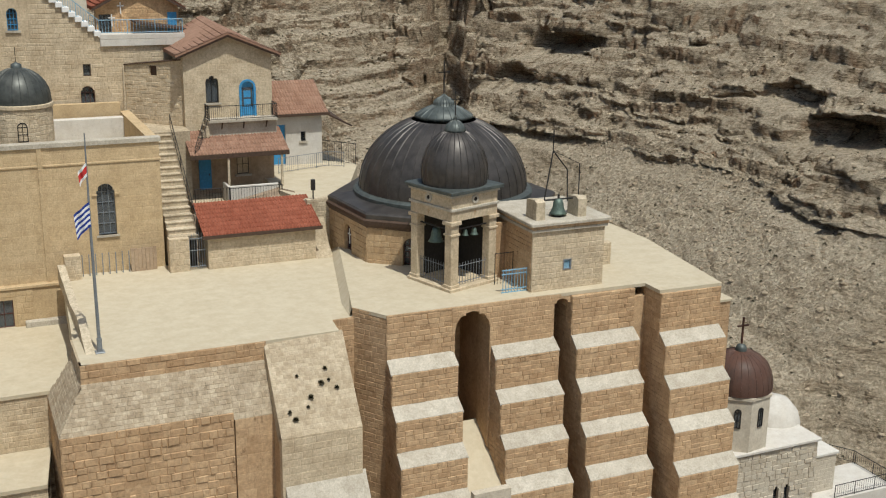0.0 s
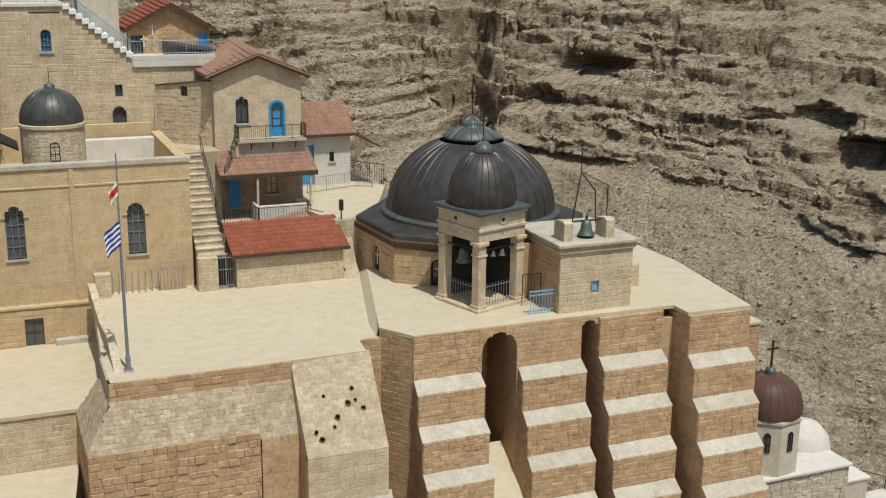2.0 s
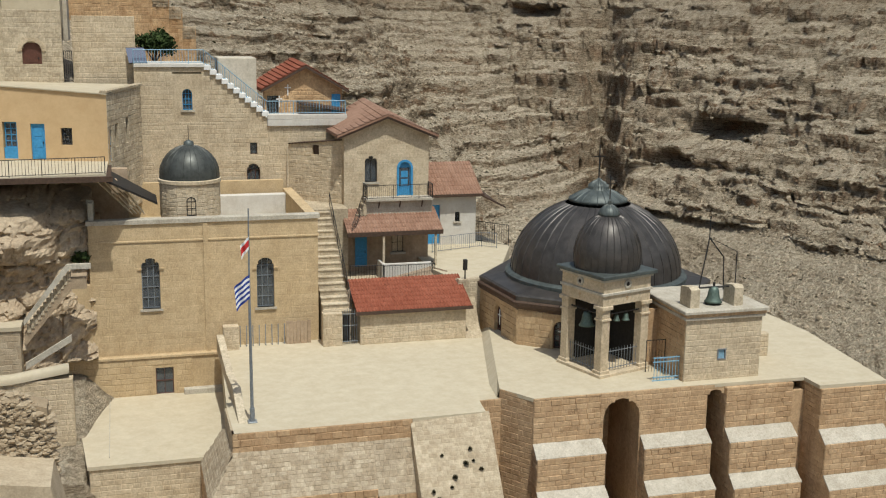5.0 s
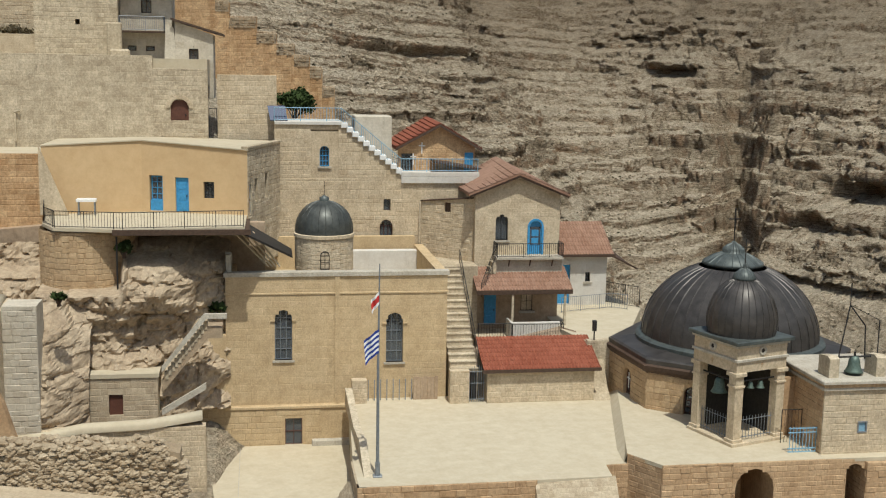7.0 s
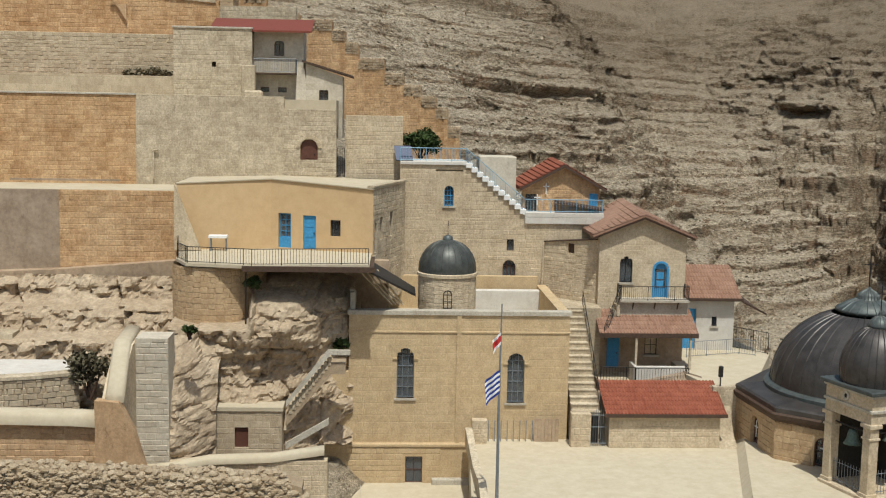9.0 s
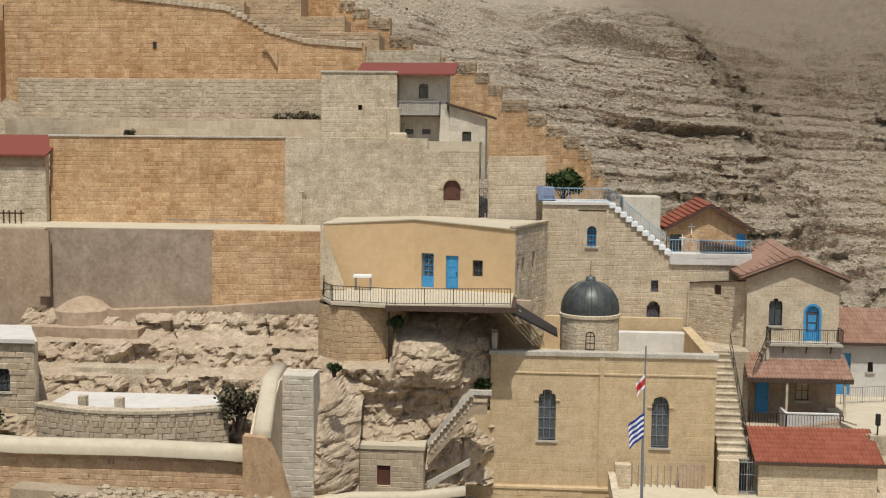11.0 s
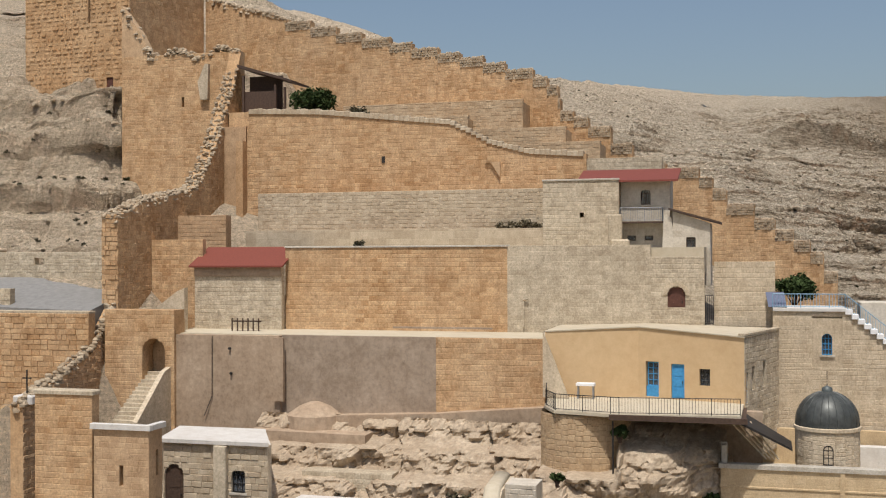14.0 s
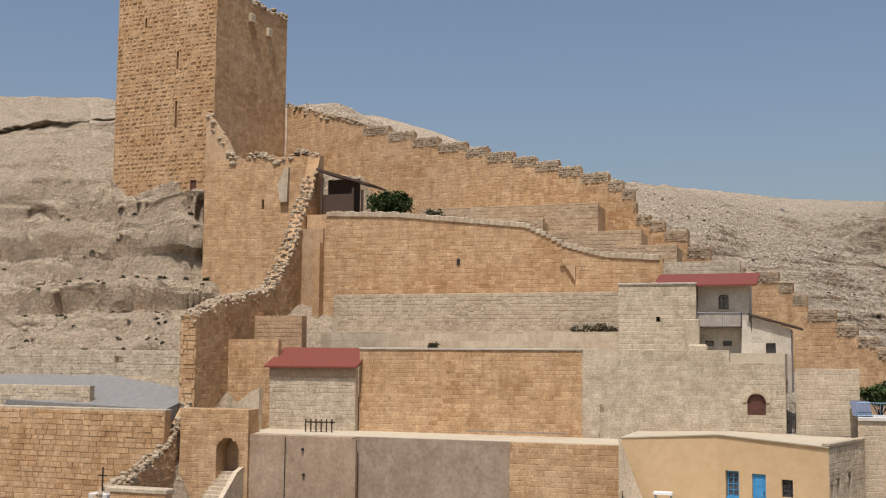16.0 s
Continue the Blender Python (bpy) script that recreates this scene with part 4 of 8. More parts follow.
def buttress(name, x0, x1, yf, z_top, steps, flare, limit):
    """A stepped buttress: upright faces divided by sloping mortar ledges."""
    b = thing(name, (x0, yf, -50), "stepped ochre stone buttress with sloping pale mortar ledges", "buttress", "stepped buttresses", kind="structure")
    prof = [(yf + 6, z_top), (yf, z_top)]
    y, z = yf, z_top
    first = True
    for k in range(steps):
        v = 2.75 + (z_top + 21.4) if first else 1.95
        bl = stone_list(x0 + flare * (z - z_top), x1 - flare * (z - z_top), z - v, z, y, 0.32, 0.66, 0.03, (), None, 0.014, 0.6, rng)
        pieces(bl, M_BUTT, b, None, limit if k < 3 else 0)
        z -= v
        prof.append((y, z))
        l = Shape()
        e = 0.0
        l.add([(x0, y, z + 0.03), (x1, y, z + 0.03), (x1 + 0.05, y - 0.8, z - 0.62), (x0 - 0.05, y - 0.8, z - 0.62), (x0, y, z - 0.1), (x1, y, z - 0.1), (x1 + 0.05, y - 0.8, z - 0.7), (x0 - 0.05, y - 0.8, z - 0.7)],
              [(0, 3, 2, 1), (3, 7, 6, 2), (0, 4, 7, 3), (1, 2, 6, 5)])
        part("ledge", l, M_LEDGE, b)
        y, z = y - 0.8, z - 0.65
        prof.append((y, z))
        first = False
    prof += [(y, -62), (yf + 6, -62)]
    s = Shape()
    s.prism(prof, "x", x0, x1)
    part("core", s, M_BUTT, b)
    # stones on the flank that shows
    fl = []
    yy, zz, first = yf, z_top, True
    for k in range(steps):
        v = 2.75 + (z_top + 21.4) if first else 1.95
        fl += [(a, bb, lo, hi, 0, pr, sl) for a, bb, lo, hi, _, pr, sl in stone_list(0, 3.4 + 0.8 * k, zz - v - 0.6, zz, 0, 0.32, 0.6, 0.025, (), None, 0.014, 0.6, rng)]
        zz -= v + 0.65
        first = False
    f = Shape(turn_at(x0, yf + 3.4, -90))
    for q in fl:
        f.stone(*q)
    part("masonry", f, M_BUTT, b, kind="stuff")
    return b


buttress("buttress", 22.0, 26.2, 57.2, -21.42, 6, 0.0, 70)
buttress("buttress", 28.7, 33.0, 57.2, -21.5, 6, 0.0, 70)
buttress("buttress", 34.1, 38.6, 56.9, -21.62, 6, 0.0, 70)
buttress("buttress", 39.5, 44.0, 55.3, -21.62, 7, 0.0, 70)
# the first buttress's flank turns back into the terrace
_f, _d = (Matrix.Translation((20.65, 59.35, 0)) @ Matrix.Rotation(math.atan2(-2.1, 1.38), 4, "Z"), math.hypot(2.1, 1.38))
faced_wall("buttress_flank", "shaded ochre flank of the first stepped buttress", 0, _d, -60, -21.42, 0, 0.5, M_BUTT, xf=_f, course=0.32, length=0.6, proud=0.03)
# wall over the two tall niches, and their backs
_b = faced_wall("wall_over_niches", "ochre ashlar wall with two tall arched niches", 26.1, 38.6, -60, -21.42, 57.15, 1.6, M_BUTT,
                holes=[(27.45, 2.3, -58, -21.8, True), (33.5, 1.3, -58, -21.75, True)], course=0.32, length=0.66)
_s = Shape()
_s.box(26.0, 34.4, 61.4, 62, -60, -21.45).box(25.9, 26.3, 58.7, 61.4, -60, -21.45).box(34.15, 34.4, 58.7, 61.4, -60, -21.45).box(28.6, 32.8, 58.7, 61.4, -60, -21.45)
solo("niche_back", _s, M_BUTT, "shaded stone back wall of the tall niches", "wall", kind="structure")
_s = Shape()
_s.add([(26.2, 58.8, -29.6), (28.7, 58.8, -29.6), (28.7, 54.2, -33.2), (26.2, 54.2, -33.2), (26.2, 58.8, -60), (28.7, 58.8, -60), (28.7, 54.2, -60), (26.2, 54.2, -60)], [(0, 3, 2, 1), (3, 7, 6, 2), (0, 4, 7, 3), (1, 2, 6, 5)])
solo("niche_apron", _s, M_ROOF, "cream mortar apron sloping out of the tall niche", "wall", kind="structure")
_w = faced_wall("niche_porch", "small pale arched porch at the foot of the niche", 25.9, 28.3, -44, -31.6, 53.2, 0.5, M_LIME, holes=[(27.1, 1.1, -35, -32.3, True)], course=0.5, length=0.9, proud=0.01)
# right end of the roof
_s = Shape()
_s.box(44.0, 46.6, 57.5, 66, -60, -23.6).box(38.5, 39.6, 57.0, 62, -60, -22.2)
solo("wall_end", _s, M_BUTT, "ochre stone end wall beyond the last buttress", "wall", kind="structure")
faced_wall("wall_end_face", "ochre stones of the end wall", 44.0, 46.6, -40, -23.6, 57.5, 0.3, M_BUTT)
_s = Shape()
_s.box(44.0, 46.7, 57.4, 66, -23.6, -23.4, 0.05)
solo("roof_end", _s, M_ROOF, "cream flat roof step at the end", "roof terrace", kind="structure")
faced_wall("parapet_east", "low pale stone parapet block on the east roof", 37.2, 39.6, -22.0, -19.9, 61.5, 0.5, M_CREAM)
slab("roof_strip", "cream screed strip along the tops of the buttresses", [(31.6, 57.17), (39.45, 57.0), (39.45, 60.2), (31.6, 60.2)], -21.6, -21.39, M_ROOF)

# ---- bell tower: a square pavilion turned against the wall ----
BT = turn_at(27.15, 59.75, 18)
S = 3.8
bt = thing("bell_tower", (28.5, 62, -22), "square cream stone bell tower under a dark ribbed dome", "bell tower")
s = Shape(BT)
s.box(-0.05, S + 0.05, -0.05, S + 0.05, -21.6, -21.45).box(-0.16, S + 0.16, -0.16, S + 0.16, -21.45, -21.2, 0.04)
part("base", s, M_CREAM, bt)
for x in (0, S - 0.62):
    for y in (0, S - 0.62):
        s = Shape(BT)
        s.box(x, x + 0.62, y, y + 0.62, -21.2, -17.2, 0.03)
        s.box(x - 0.07, x + 0.69, y - 0.07, y + 0.69, -21.2, -21.0, 0.02).box(x - 0.06, x + 0.68, y - 0.06, y + 0.68, -17.9, -17.78, 0.02)
        s.box(x - 0.12, x + 0.74, y - 0.12, y + 0.74, -17.22, -17.0, 0.03)
        part("pier", s, M_CREAM, bt)
for a, b, c, d in ((0, S, 0, 0.5), (0, S, S - 0.5, S), (0, 0.5, 0.5, S - 0.5), (S - 0.5, S, 0.5, S - 0.5)):
    s = Shape(BT)
    s.box(a, b, c, d, -17.0, -15.35)
    part("entablature", s, M_CREAM, bt)
s = Shape(BT)
s.box(-0.1, S + 0.1, -0.1, S + 0.1, -16.35, -16.2, 0.02).box(-0.12, S + 0.12, -0.12, S + 0.12, -15.5, -15.32, 0.03)
part("moulding", s, M_LEDGE, bt)
for xf, xs in ((BT, (1.9,)), (BT @ turn_at(0, S, -90), (1.7,))):
    for x in xs:
        s = Shape(xf @ Matrix.Translation((x, -0.02, -15.8)) @ Matrix.Rotation(radians(90), 4, "X"))
        s.lathe([(0.14, -0.02), (0.14, 0.05), (0.27, 0.05), (0.3, -0.02)], 0, 0, 16)
        o = part("oculus", s, M_LEDGE, bt)
        # solid dark disc on the wall, painted as the shade of an oculus
        s = Shape(xf @ Matrix.Translation((x, -0.022, -15.8)) @ Matrix.Rotation(radians(90), 4, "X"))
        s.lathe([(0.0, 0.0), (0.15, 0.0)], 0, 0, 16)
        part("opening", s, M_SHADE, o)
        s = Shape(xf)
        s.box(x - 0.02, x + 0.02, -0.02, 0, -16.8, -16.5).box(x - 0.1, x + 0.1, -0.02, 0, -16.63, -16.59)
        part("carved_cross", s, M_BUTT, bt)
s = Shape(BT)
s.box(-0.3, S + 0.3, -0.3, S + 0.3, -15.32, -15.1, 0.04)
part("roof_slab", s, M_LEADW, bt, "grey lead roof edge")
cx, cy = (BT @ Vector((S / 2, S / 2, 0)))[:2]
prof = [(1.98, -15.1), (2.05, -14.65), (2.07, -14.15), (1.96, -13.6), (1.72, -12.95), (1.35, -12.4), (0.9, -12.02), (0.55, -11.88)]
dome(bt, cx, cy, prof, 28, M_LEAD, rib_r=0.03)
dome(bt, cx, cy, [(0.55, -11.95), (0.66, -11.9), (0.66, -11.8), (0.55, -11.55), (0.34, -11.35), (0.12, -11.25), (0.1, -11.05), (0.02, -10.95)], 16, M_LEADW, "lantern", 0.018, 32)
cross(bt, cx, cy, -11.0, 1.5, M_IRON, 0.55, 0.025)
for xf in (BT, BT @ turn_at(0, S, -90)):
    s = Shape(xf)
    for i in range(11):
        x = 0.72 + i * 0.236
        s.tube((x, 0.25, -21.15), (x, 0.25, -19.75), 0.018, 5)
    s.tube((0.62, 0.25, -19.95), (3.18, 0.25, -19.95), 0.022, 5).tube((0.62, 0.25, -21.0), (3.18, 0.25, -21.0), 0.022, 5)
    part("grille", s, M_GREYIRON, bt, "grey iron grille")
    s = Shape(xf)
    s.tube((0.62, 0.3, -17.6), (3.18, 0.3, -17.6), 0.05, 6)
    part("bell_beam", s, M_IRON, bt)


def bell(name, x, y, z, r, label, parent=None):
    b = thing(name, (x, y, z), label, "bell", "church bells")
    s = Shape(); s.smooth = True
    s.lathe([(r * 0.08, z), (r * 0.45, z - r * 0.1), (r * 0.58, z - r * 0.5), (r * 0.66, z - r * 1.1), (r * 0.85, z - r * 1.55), (r, z - r * 1.75), (r * 0.9, z - r * 1.75)], x, y, 20)
    part("bell_body", s, M_BRONZE, b)
    s = Shape()
    s.tube((x, y, z - r * 0.3), (x, y, z - r * 1.8), r * 0.09, 6).tube((x, y, z - 0.02), (x, y, z + r * 0.45), r * 0.13, 6)
    part("clapper", s, M_IRON, b)
    return b


for (u, v, r, lb) in ((0.45, 1.9, 0.5, "large green bronze bell hanging in the tower bay"), (1.55, 0.45, 0.22, "small bronze bell on the beam of the bay"), (2.3, 0.45, 0.26, "small bronze bell on the beam of the bay")):
    p = BT @ Vector((u, v, 0))
    bell("bell", p.x, p.y, -17.75, r, lb)
# dark panels added behind the bays in place of interior shade
s = Shape(BT)
s.box(0.62, S - 0.62, S - 0.35, S - 0.3, -21.2, -17.0).box(S - 0.35, S - 0.3, 0.62, S - 0.62, -21.2, -17.0)
part("back_panel", s, M_SHADE, bt)

# ---- bell block beside the tower ----
bb = faced_wall("bell_block", "cream stone block with weathered cornice and small blue hatch", 31.7, 36.75, -21.6, -17.55, 57.9, 0.8, M_CREAM, holes=[(34.15, 0.55, -20.15, -19.5, False)], category="stone block", kind="", course=0.34, length=0.62, limit=180)
s = Shape()
s.box(31.7, 32.4, 58.7, 63.5, -21.6, -17.55).box(36.0, 36.75, 58.7, 63.5, -21.6, -17.55).box(32.4, 36.0, 62.8, 63.5, -21.6, -17.55)
part("side_walls", s, M_CREAM, bb)
f = Shape(turn_at(31.7, 63.5, -90))
f.stones(0, 5.5, -22, -17.6, 0, 0.34, 0.62, 0.03)
part("masonry", f, M_BUTT, bb, kind="stuff")
s = Shape()
s.box(31.55, 36.9, 57.75, 63.6, -17.6, -17.42, 0.03).box(31.45, 37.05, 57.6, 63.7, -17.2, -17.0, 0.05)
part("cornice", s, M_LEDGE, bb)
s = Shape()
s.box(31.6, 36.9, 57.72, 63.6, -17.42, -17.2)
part("frieze", s, M_BUTT, bb)
s = Shape()
s.box(33.95, 34.36, 57.95, 58.0, -20.1, -19.55)
h = part("hatch", s, M_BLUERAIL, bb, "blue-painted small hatch")
s = Shape()
s.box(33.86, 34.45, 57.86, 57.94, -20.16, -20.09).box(33.86, 34.45, 57.86, 57.94, -19.56, -19.49).box(33.86, 33.94, 57.86, 57.94, -20.09, -19.56).box(34.37, 34.45, 57.86, 57.94, -20.09, -19.56)
part("hatch_frame", s, M_GREYIRON, h)
for x, n in ((32.1, 0), (35.0, 1)):
    s = Shape()
    s.prism([(58.3, -17.0), (59.6, -17.0), (59.6, -15.9), (58.6, -15.75), (58.3, -15.9)], "x", x, x + 0.6)
    part("bell_pier", s, M_PALE, bb)
bell("bell", 34.0, 59.0, -15.9, 0.55, "green bronze bell between two stone piers")
bf = thing("iron_tripod", (34, 59, -17), "rusty iron bell frame with a cross on top", "iron frame")
s = Shape()
for _a, _b, _r in (((32.6, 58.6, -16.9), (33.5, 59, -12.9), 0.04), ((33.5, 59, -12.9), (34.7, 59.3, -14.2), 0.04), ((34.7, 59.3, -14.2), (34.8, 59.3, -16.2), 0.04),
                   ((33.5, 59, -12.9), (36.6, 61, -14.3), 0.02), ((36.6, 61, -14.3), (36.6, 61, -17), 0.035), ((32.5, 59, -15.95), (35.3, 59, -15.95), 0.06)):
    s = Shape()
    s.tube(_a, _b, _r)
    part("strut", s, M_IRON, bf)
cross(bf, 33.5, 59, -12.9, 1.3, M_IRON, 0.6, 0.025)
# blue grille between tower and block
g = thing("blue_grille", (31.2, 58.4, -22), "pale blue iron railing closing the gap beside the tower", "railing")
for k in range(9):
    s = Shape()
    x = 30.05 + k * 0.2
    s.tube((x, 58.45, -21.9), (x, 58.45, -19.9), 0.025, 5)
    part("bar", s, M_BLUERAIL, g)
for z in (-21.4, -21.2, -20.25, -20.0):
    s = Shape()
    s.box(29.95, 31.7, 58.42, 58.48, z, z + 0.06)
    part("rail", s, M_BLUERAIL, g)
s = Shape()
s.box(30.2, 31.7, 61.5, 61.7, -22, -17.8)
solo("gap_wall", s, M_BUTT, "shaded stone wall behind the blue railing", "wall", kind="structure")
railing("iron_gate", [(30.35, 60.2, -22), (31.6, 60.2, -22)], 2.6, M_IRON, "dark iron grille gate in the shaded gap", 0.2)

# ---- the great dome ----
OX, OY = 31.7, 71.4
oc = thing("dome_church", (OX, OY, -22), "octagonal cream stone drum under a great dark ribbed lead dome", "church dome")
R8 = 8.0
for k in range(8):
    a0, a1 = radians(27.9 + 45 * k), radians(72.9 + 45 * k)
    p, q = Vector((OX + R8 * math.cos(a0), OY + R8 * math.sin(a0), 0)), Vector((OX + R8 * math.cos(a1), OY + R8 * math.sin(a1), 0))
    # local x runs so that -y looks outward
    d = (q - p)
    L = d.length
    ang = math.degrees(math.atan2(d.y, d.x))
    xf = turn_at(p.x, p.y, ang)
    seen = k in (3, 4, 5)
    holes = [(L / 2, 1.15, -21.7, -19.5, True)] if seen else []
    s = Shape(xf)
    s.wall(0, L, -26, -18.6, 0, 0.6, holes)
    w = part("wall", s, M_DRUM, oc)
    if seen:
        f = Shape(xf)
        f.stones(0.02, L - 0.02, -22.05, -18.75, 0, 0.42, 0.75, 0.035, [(L / 2, 1.45, -21.7, -19.35, True)])
        part("masonry", f, M_DRUM, w, kind="stuff")
        window(oc, L / 2, 1.15, -21.7, -19.5, 0, True, M_BROWNDOOR, (2, 4), xf, depth=0.25)
        c = Shape(xf)
        c.box(L / 2 - 0.03, L / 2 + 0.03, 0.12, 0.17, -20.9, -19.8).box(L / 2 - 0.25, L / 2 + 0.25, 0.12, 0.17, -20.25, -20.18)
        part("window_cross", c, M_WHITEPAINT, w)
# eaves band; its dark brown paints the shadow below the dome's rim
s = Shape()
s.lathe([(8.0, -19.05), (8.25, -18.75), (8.3, -18.5), (8.0, -18.35)], OX, OY, 8, 27.9, 387.9)
part("cornice", s, M_WOOD, oc, "eaves coloured dark for the brown shadow under the rim")
s = Shape()
s.lathe([(8.1, -18.5), (8.12, -18.12), (7.95, -18.02), (6.5, -17.82), (6.0, -17.66), (5.8, -17.5)], OX, OY, 8, 27.9, 387.9)
part("rim", s, M_LEAD, oc, "dark lead skirt of the dome")
s = Shape()
s.lathe([(6.32, -17.9), (6.32, -17.62), (6.15, -17.52), (5.8, -17.45)], OX, OY, 48)
part("roll", s, M_LEADW, oc, "grey lead roll at the dome's foot")
prof = [(5.9, -17.75)] + [p for p in dome_profile(5.9, -17.4, 5.0, 12) if p[0] > 1.7]
dome(oc, OX, OY, prof, 40, M_LEAD, rib_r=0.042)
dome(oc, OX, OY, [(1.75, -12.75), (2.02, -12.62), (2.02, -12.46), (1.3, -12.02), (0.85, -11.84), (0.72, -11.8), (0.72, -11.58), (0.5, -11.36), (0.2, -11.2), (0.05, -11.05)], 22, M_LEADW, "lantern", 0.03, 44)
cross(oc, OX, OY, -11.1, 2.3, M_IRON, 0.8, 0.035)

# ---- white chapel below the last buttress ----
WX, WY = 52.0, 62.5
wc = thing("white_chapel", (WX, WY, -40), "small white stone chapel with a brown ribbed dome", "chapel")
s = Shape()
s.lathe([(2.5, -37), (2.5, -32.75), (2.62, -32.7), (2.62, -32.5), (2.45, -32.45)], WX, WY, 8, -147.5, 212.5)
s.smooth = False
part("drum", s, M_LIME, wc)
for a in (-125, -80):
    xf = turn_at(WX + 2.34 * math.cos(radians(a)), WY + 2.34 * math.sin(radians(a)), a + 90)
    window(wc, 0, 0.5, -34.9, -33.4, 0.0, True, M_IRON, (1, 2), xf, depth=-0.05, sill=False)
dome(wc, WX, WY, [(2.5, -32.45), (2.5, -31.9), (2.35, -31.2), (2.0, -30.5), (1.5, -30.05), (0.9, -29.75), (0.3, -29.65)], 26, M_RUSTY, rib_r=0.022)
s = Shape(); s.smooth = True
s.lathe([(0.42, -29.75), (0.42, -29.5), (0.3, -29.25), (0.06, -29.15)], WX, WY, 16)
part("lantern", s, M_LEADW, wc)
cross(wc, WX, WY, -29.2, 2.1, M_COPPER, 1.0, 0.06)
wb = faced_wall("white_hall", "white limestone hall with a limewashed roof and narrow windows", 49.2, 58.2, -52, -37.0, 60.2, 0.6, M_LIME, category="building", kind="", course=0.42, length=0.6, proud=0.1, rough=0.8,
                holes=[(54.6, 0.5, -42.2, -40.2, True), (55.6, 0.5, -42.2, -40.2, True)], limit=120)
s = Shape()
s.box(49.0, 58.4, 60.0, 68, -37.0, -36.78, 0.06)
part("roof", s, M_WHITE, wb)
s = Shape()
s.box(57.7, 58.2, 60.8, 68, -52, -37).box(49.2, 49.8, 60.8, 68, -52, -37)
part("side_wall", s, M_LIME, wb)
for x in (54.6, 55.6):
    window(wb, x, 0.5, -42.2, -40.2, 60.2, True, M_IRON, (1, 3))
s = Shape(); s.smooth = True
s.lathe([(2.2, -38.5), (2.2, -37), (1.9, -36), (1.2, -35.2), (0.05, -34.9)], 57.3, 64.5, 20)
part("apse_roof", s, M_WHITE, wb)
wa = faced_wall("white_annex", "low white annex with a single narrow window", 58.3, 61.5, -54, -39.3, 61.5, 0.5, M_LIME, holes=[(59.2, 0.5, -42, -40.4, True)], category="building", kind="", course=0.36, length=0.6)
window(wa, 59.2, 0.5, -42, -40.4, 61.5, True, M_IRON, (1, 3))
s = Shape()
s.box(58.2, 61.7, 61.4, 66, -39.3, -39.1, 0.04)
part("roof", s, M_WHITE, wa)
s = Shape()
s.box(58.3, 66.5, 60.0, 64.5, -60, -42.4)
solo("white_terrace", s, M_WHITE, "white terrace below the annex", "terrace", kind="structure")
railing("railing", [(60.5, 60.2, -42.4), (66.3, 60.2, -42.4), (66.3, 64.4, -42.4), (61.6, 66.0, -41.0)], 1.1, M_IRON, "dark iron terrace railing", 0.22, 0.018)

# ---- the church with the tall windows ----
CW = [(1.55, 1.15, -19.2, -15.8, True), (8.95, 1.15, -19.5, -16.1, True), (2.2, 1.15, -25.0, -23.15, False)]
ch = faced_wall("church", "ochre ashlar church with tall arched windows and flat parapet", -2.2, 12.5, -26, -13.55, 73.7, 0.8, M_CHURCH, holes=CW, category="church", kind="", course=0.42, length=1.3, proud=0.012, rough=0.4, limit=280)
s = Shape()
s.box(-2.2, -1.5, 74.5, 86, -26, -13.3).box(11.8, 12.5, 74.5, 85.6, -26, -13.3).box(-1.5, 11.8, 85, 85.6, -26, -12.6)
part("side_wall", s, M_CHURCH, ch)
for z, d, h in ((-13.55, 0.12, 0.3), (-14.75, 0.07, 0.12), (-22.4, 0.1, 0.16)):
    s = Shape()
    s.box(-2.2 - d, 12.5 + d, 73.7 - d, 74.3, z, z + h, 0.03)
    part("cornice", s, M_LEDGE if z > -14 else M_CHURCH, ch)
s = Shape()
s.box(4.95, 5.25, 73.6, 73.7, -22.3, -13.6)
part("pilaster", s, M_CHURCH, ch)
f = Shape()
f.stones(-3.9, 4.0, -26, -22.5, 73.45, 0.4, 0.8, 0.02, [(2.2, 1.5, -25.1, -23.0, False)])
part("plinth_masonry", f, M_CHURCH, ch, kind="stuff")
s = Shape()
s.wall(-3.9, 6.8, -27, -22.45, 73.46, 0.24, [(2.2, 1.15, -25.0, -23.15, False)]).box(-4.0, 6.9, 73.36, 73.7, -22.45, -22.28, 0.03)
s.box(-3.9, -2.2, 73.7, 78, -27, -22.45).box(-3.3, -2.2, 73.55, 78, -22.28, -17.4)
part("plinth", s, M_CHURCH, ch)
for h in CW[:2]:
    window(ch, h[0], h[1], h[2], h[3], 73.7, True, M_GREYIRON, (2, 4), depth=0.3)
    s = Shape()
    s.box(h[0] - 0.85, h[0] - 0.55, 73.6, 73.7, h[3] - 0.75, h[3] - 0.66).box(h[0] + 0.55, h[0] + 0.85, 73.6, 73.7, h[3] - 0.75, h[3] - 0.66)
    part("impost", s, M_CHURCH, ch)
    c = Shape()
    c.box(h[0] - 0.5, h[0] + 0.5, 74.35, 74.37, h[2] + 1.9, h[3] - 0.75)
    part("curtain", c, M_TILEOLD, ch, "faded pink curtain behind the glass")
window(ch, 2.2, 1.15, -25.0, -23.15, 73.46, False, M_BROWNDOOR, (1, 1), depth=0.15)
s = Shape()
s.box(-1.5, 11.8, 74.5, 85, -15.4, -15.1)
part("roof", s, M_ROOF, ch, "cream limewashed flat roof")
s = Shape()
s.box(6.5, 11.9, 83.8, 84.6, -15.3, -13.5, 0.04)
part("parapet", s, M_WHITE, ch, "cream plastered roof parapet")
s = Shape()
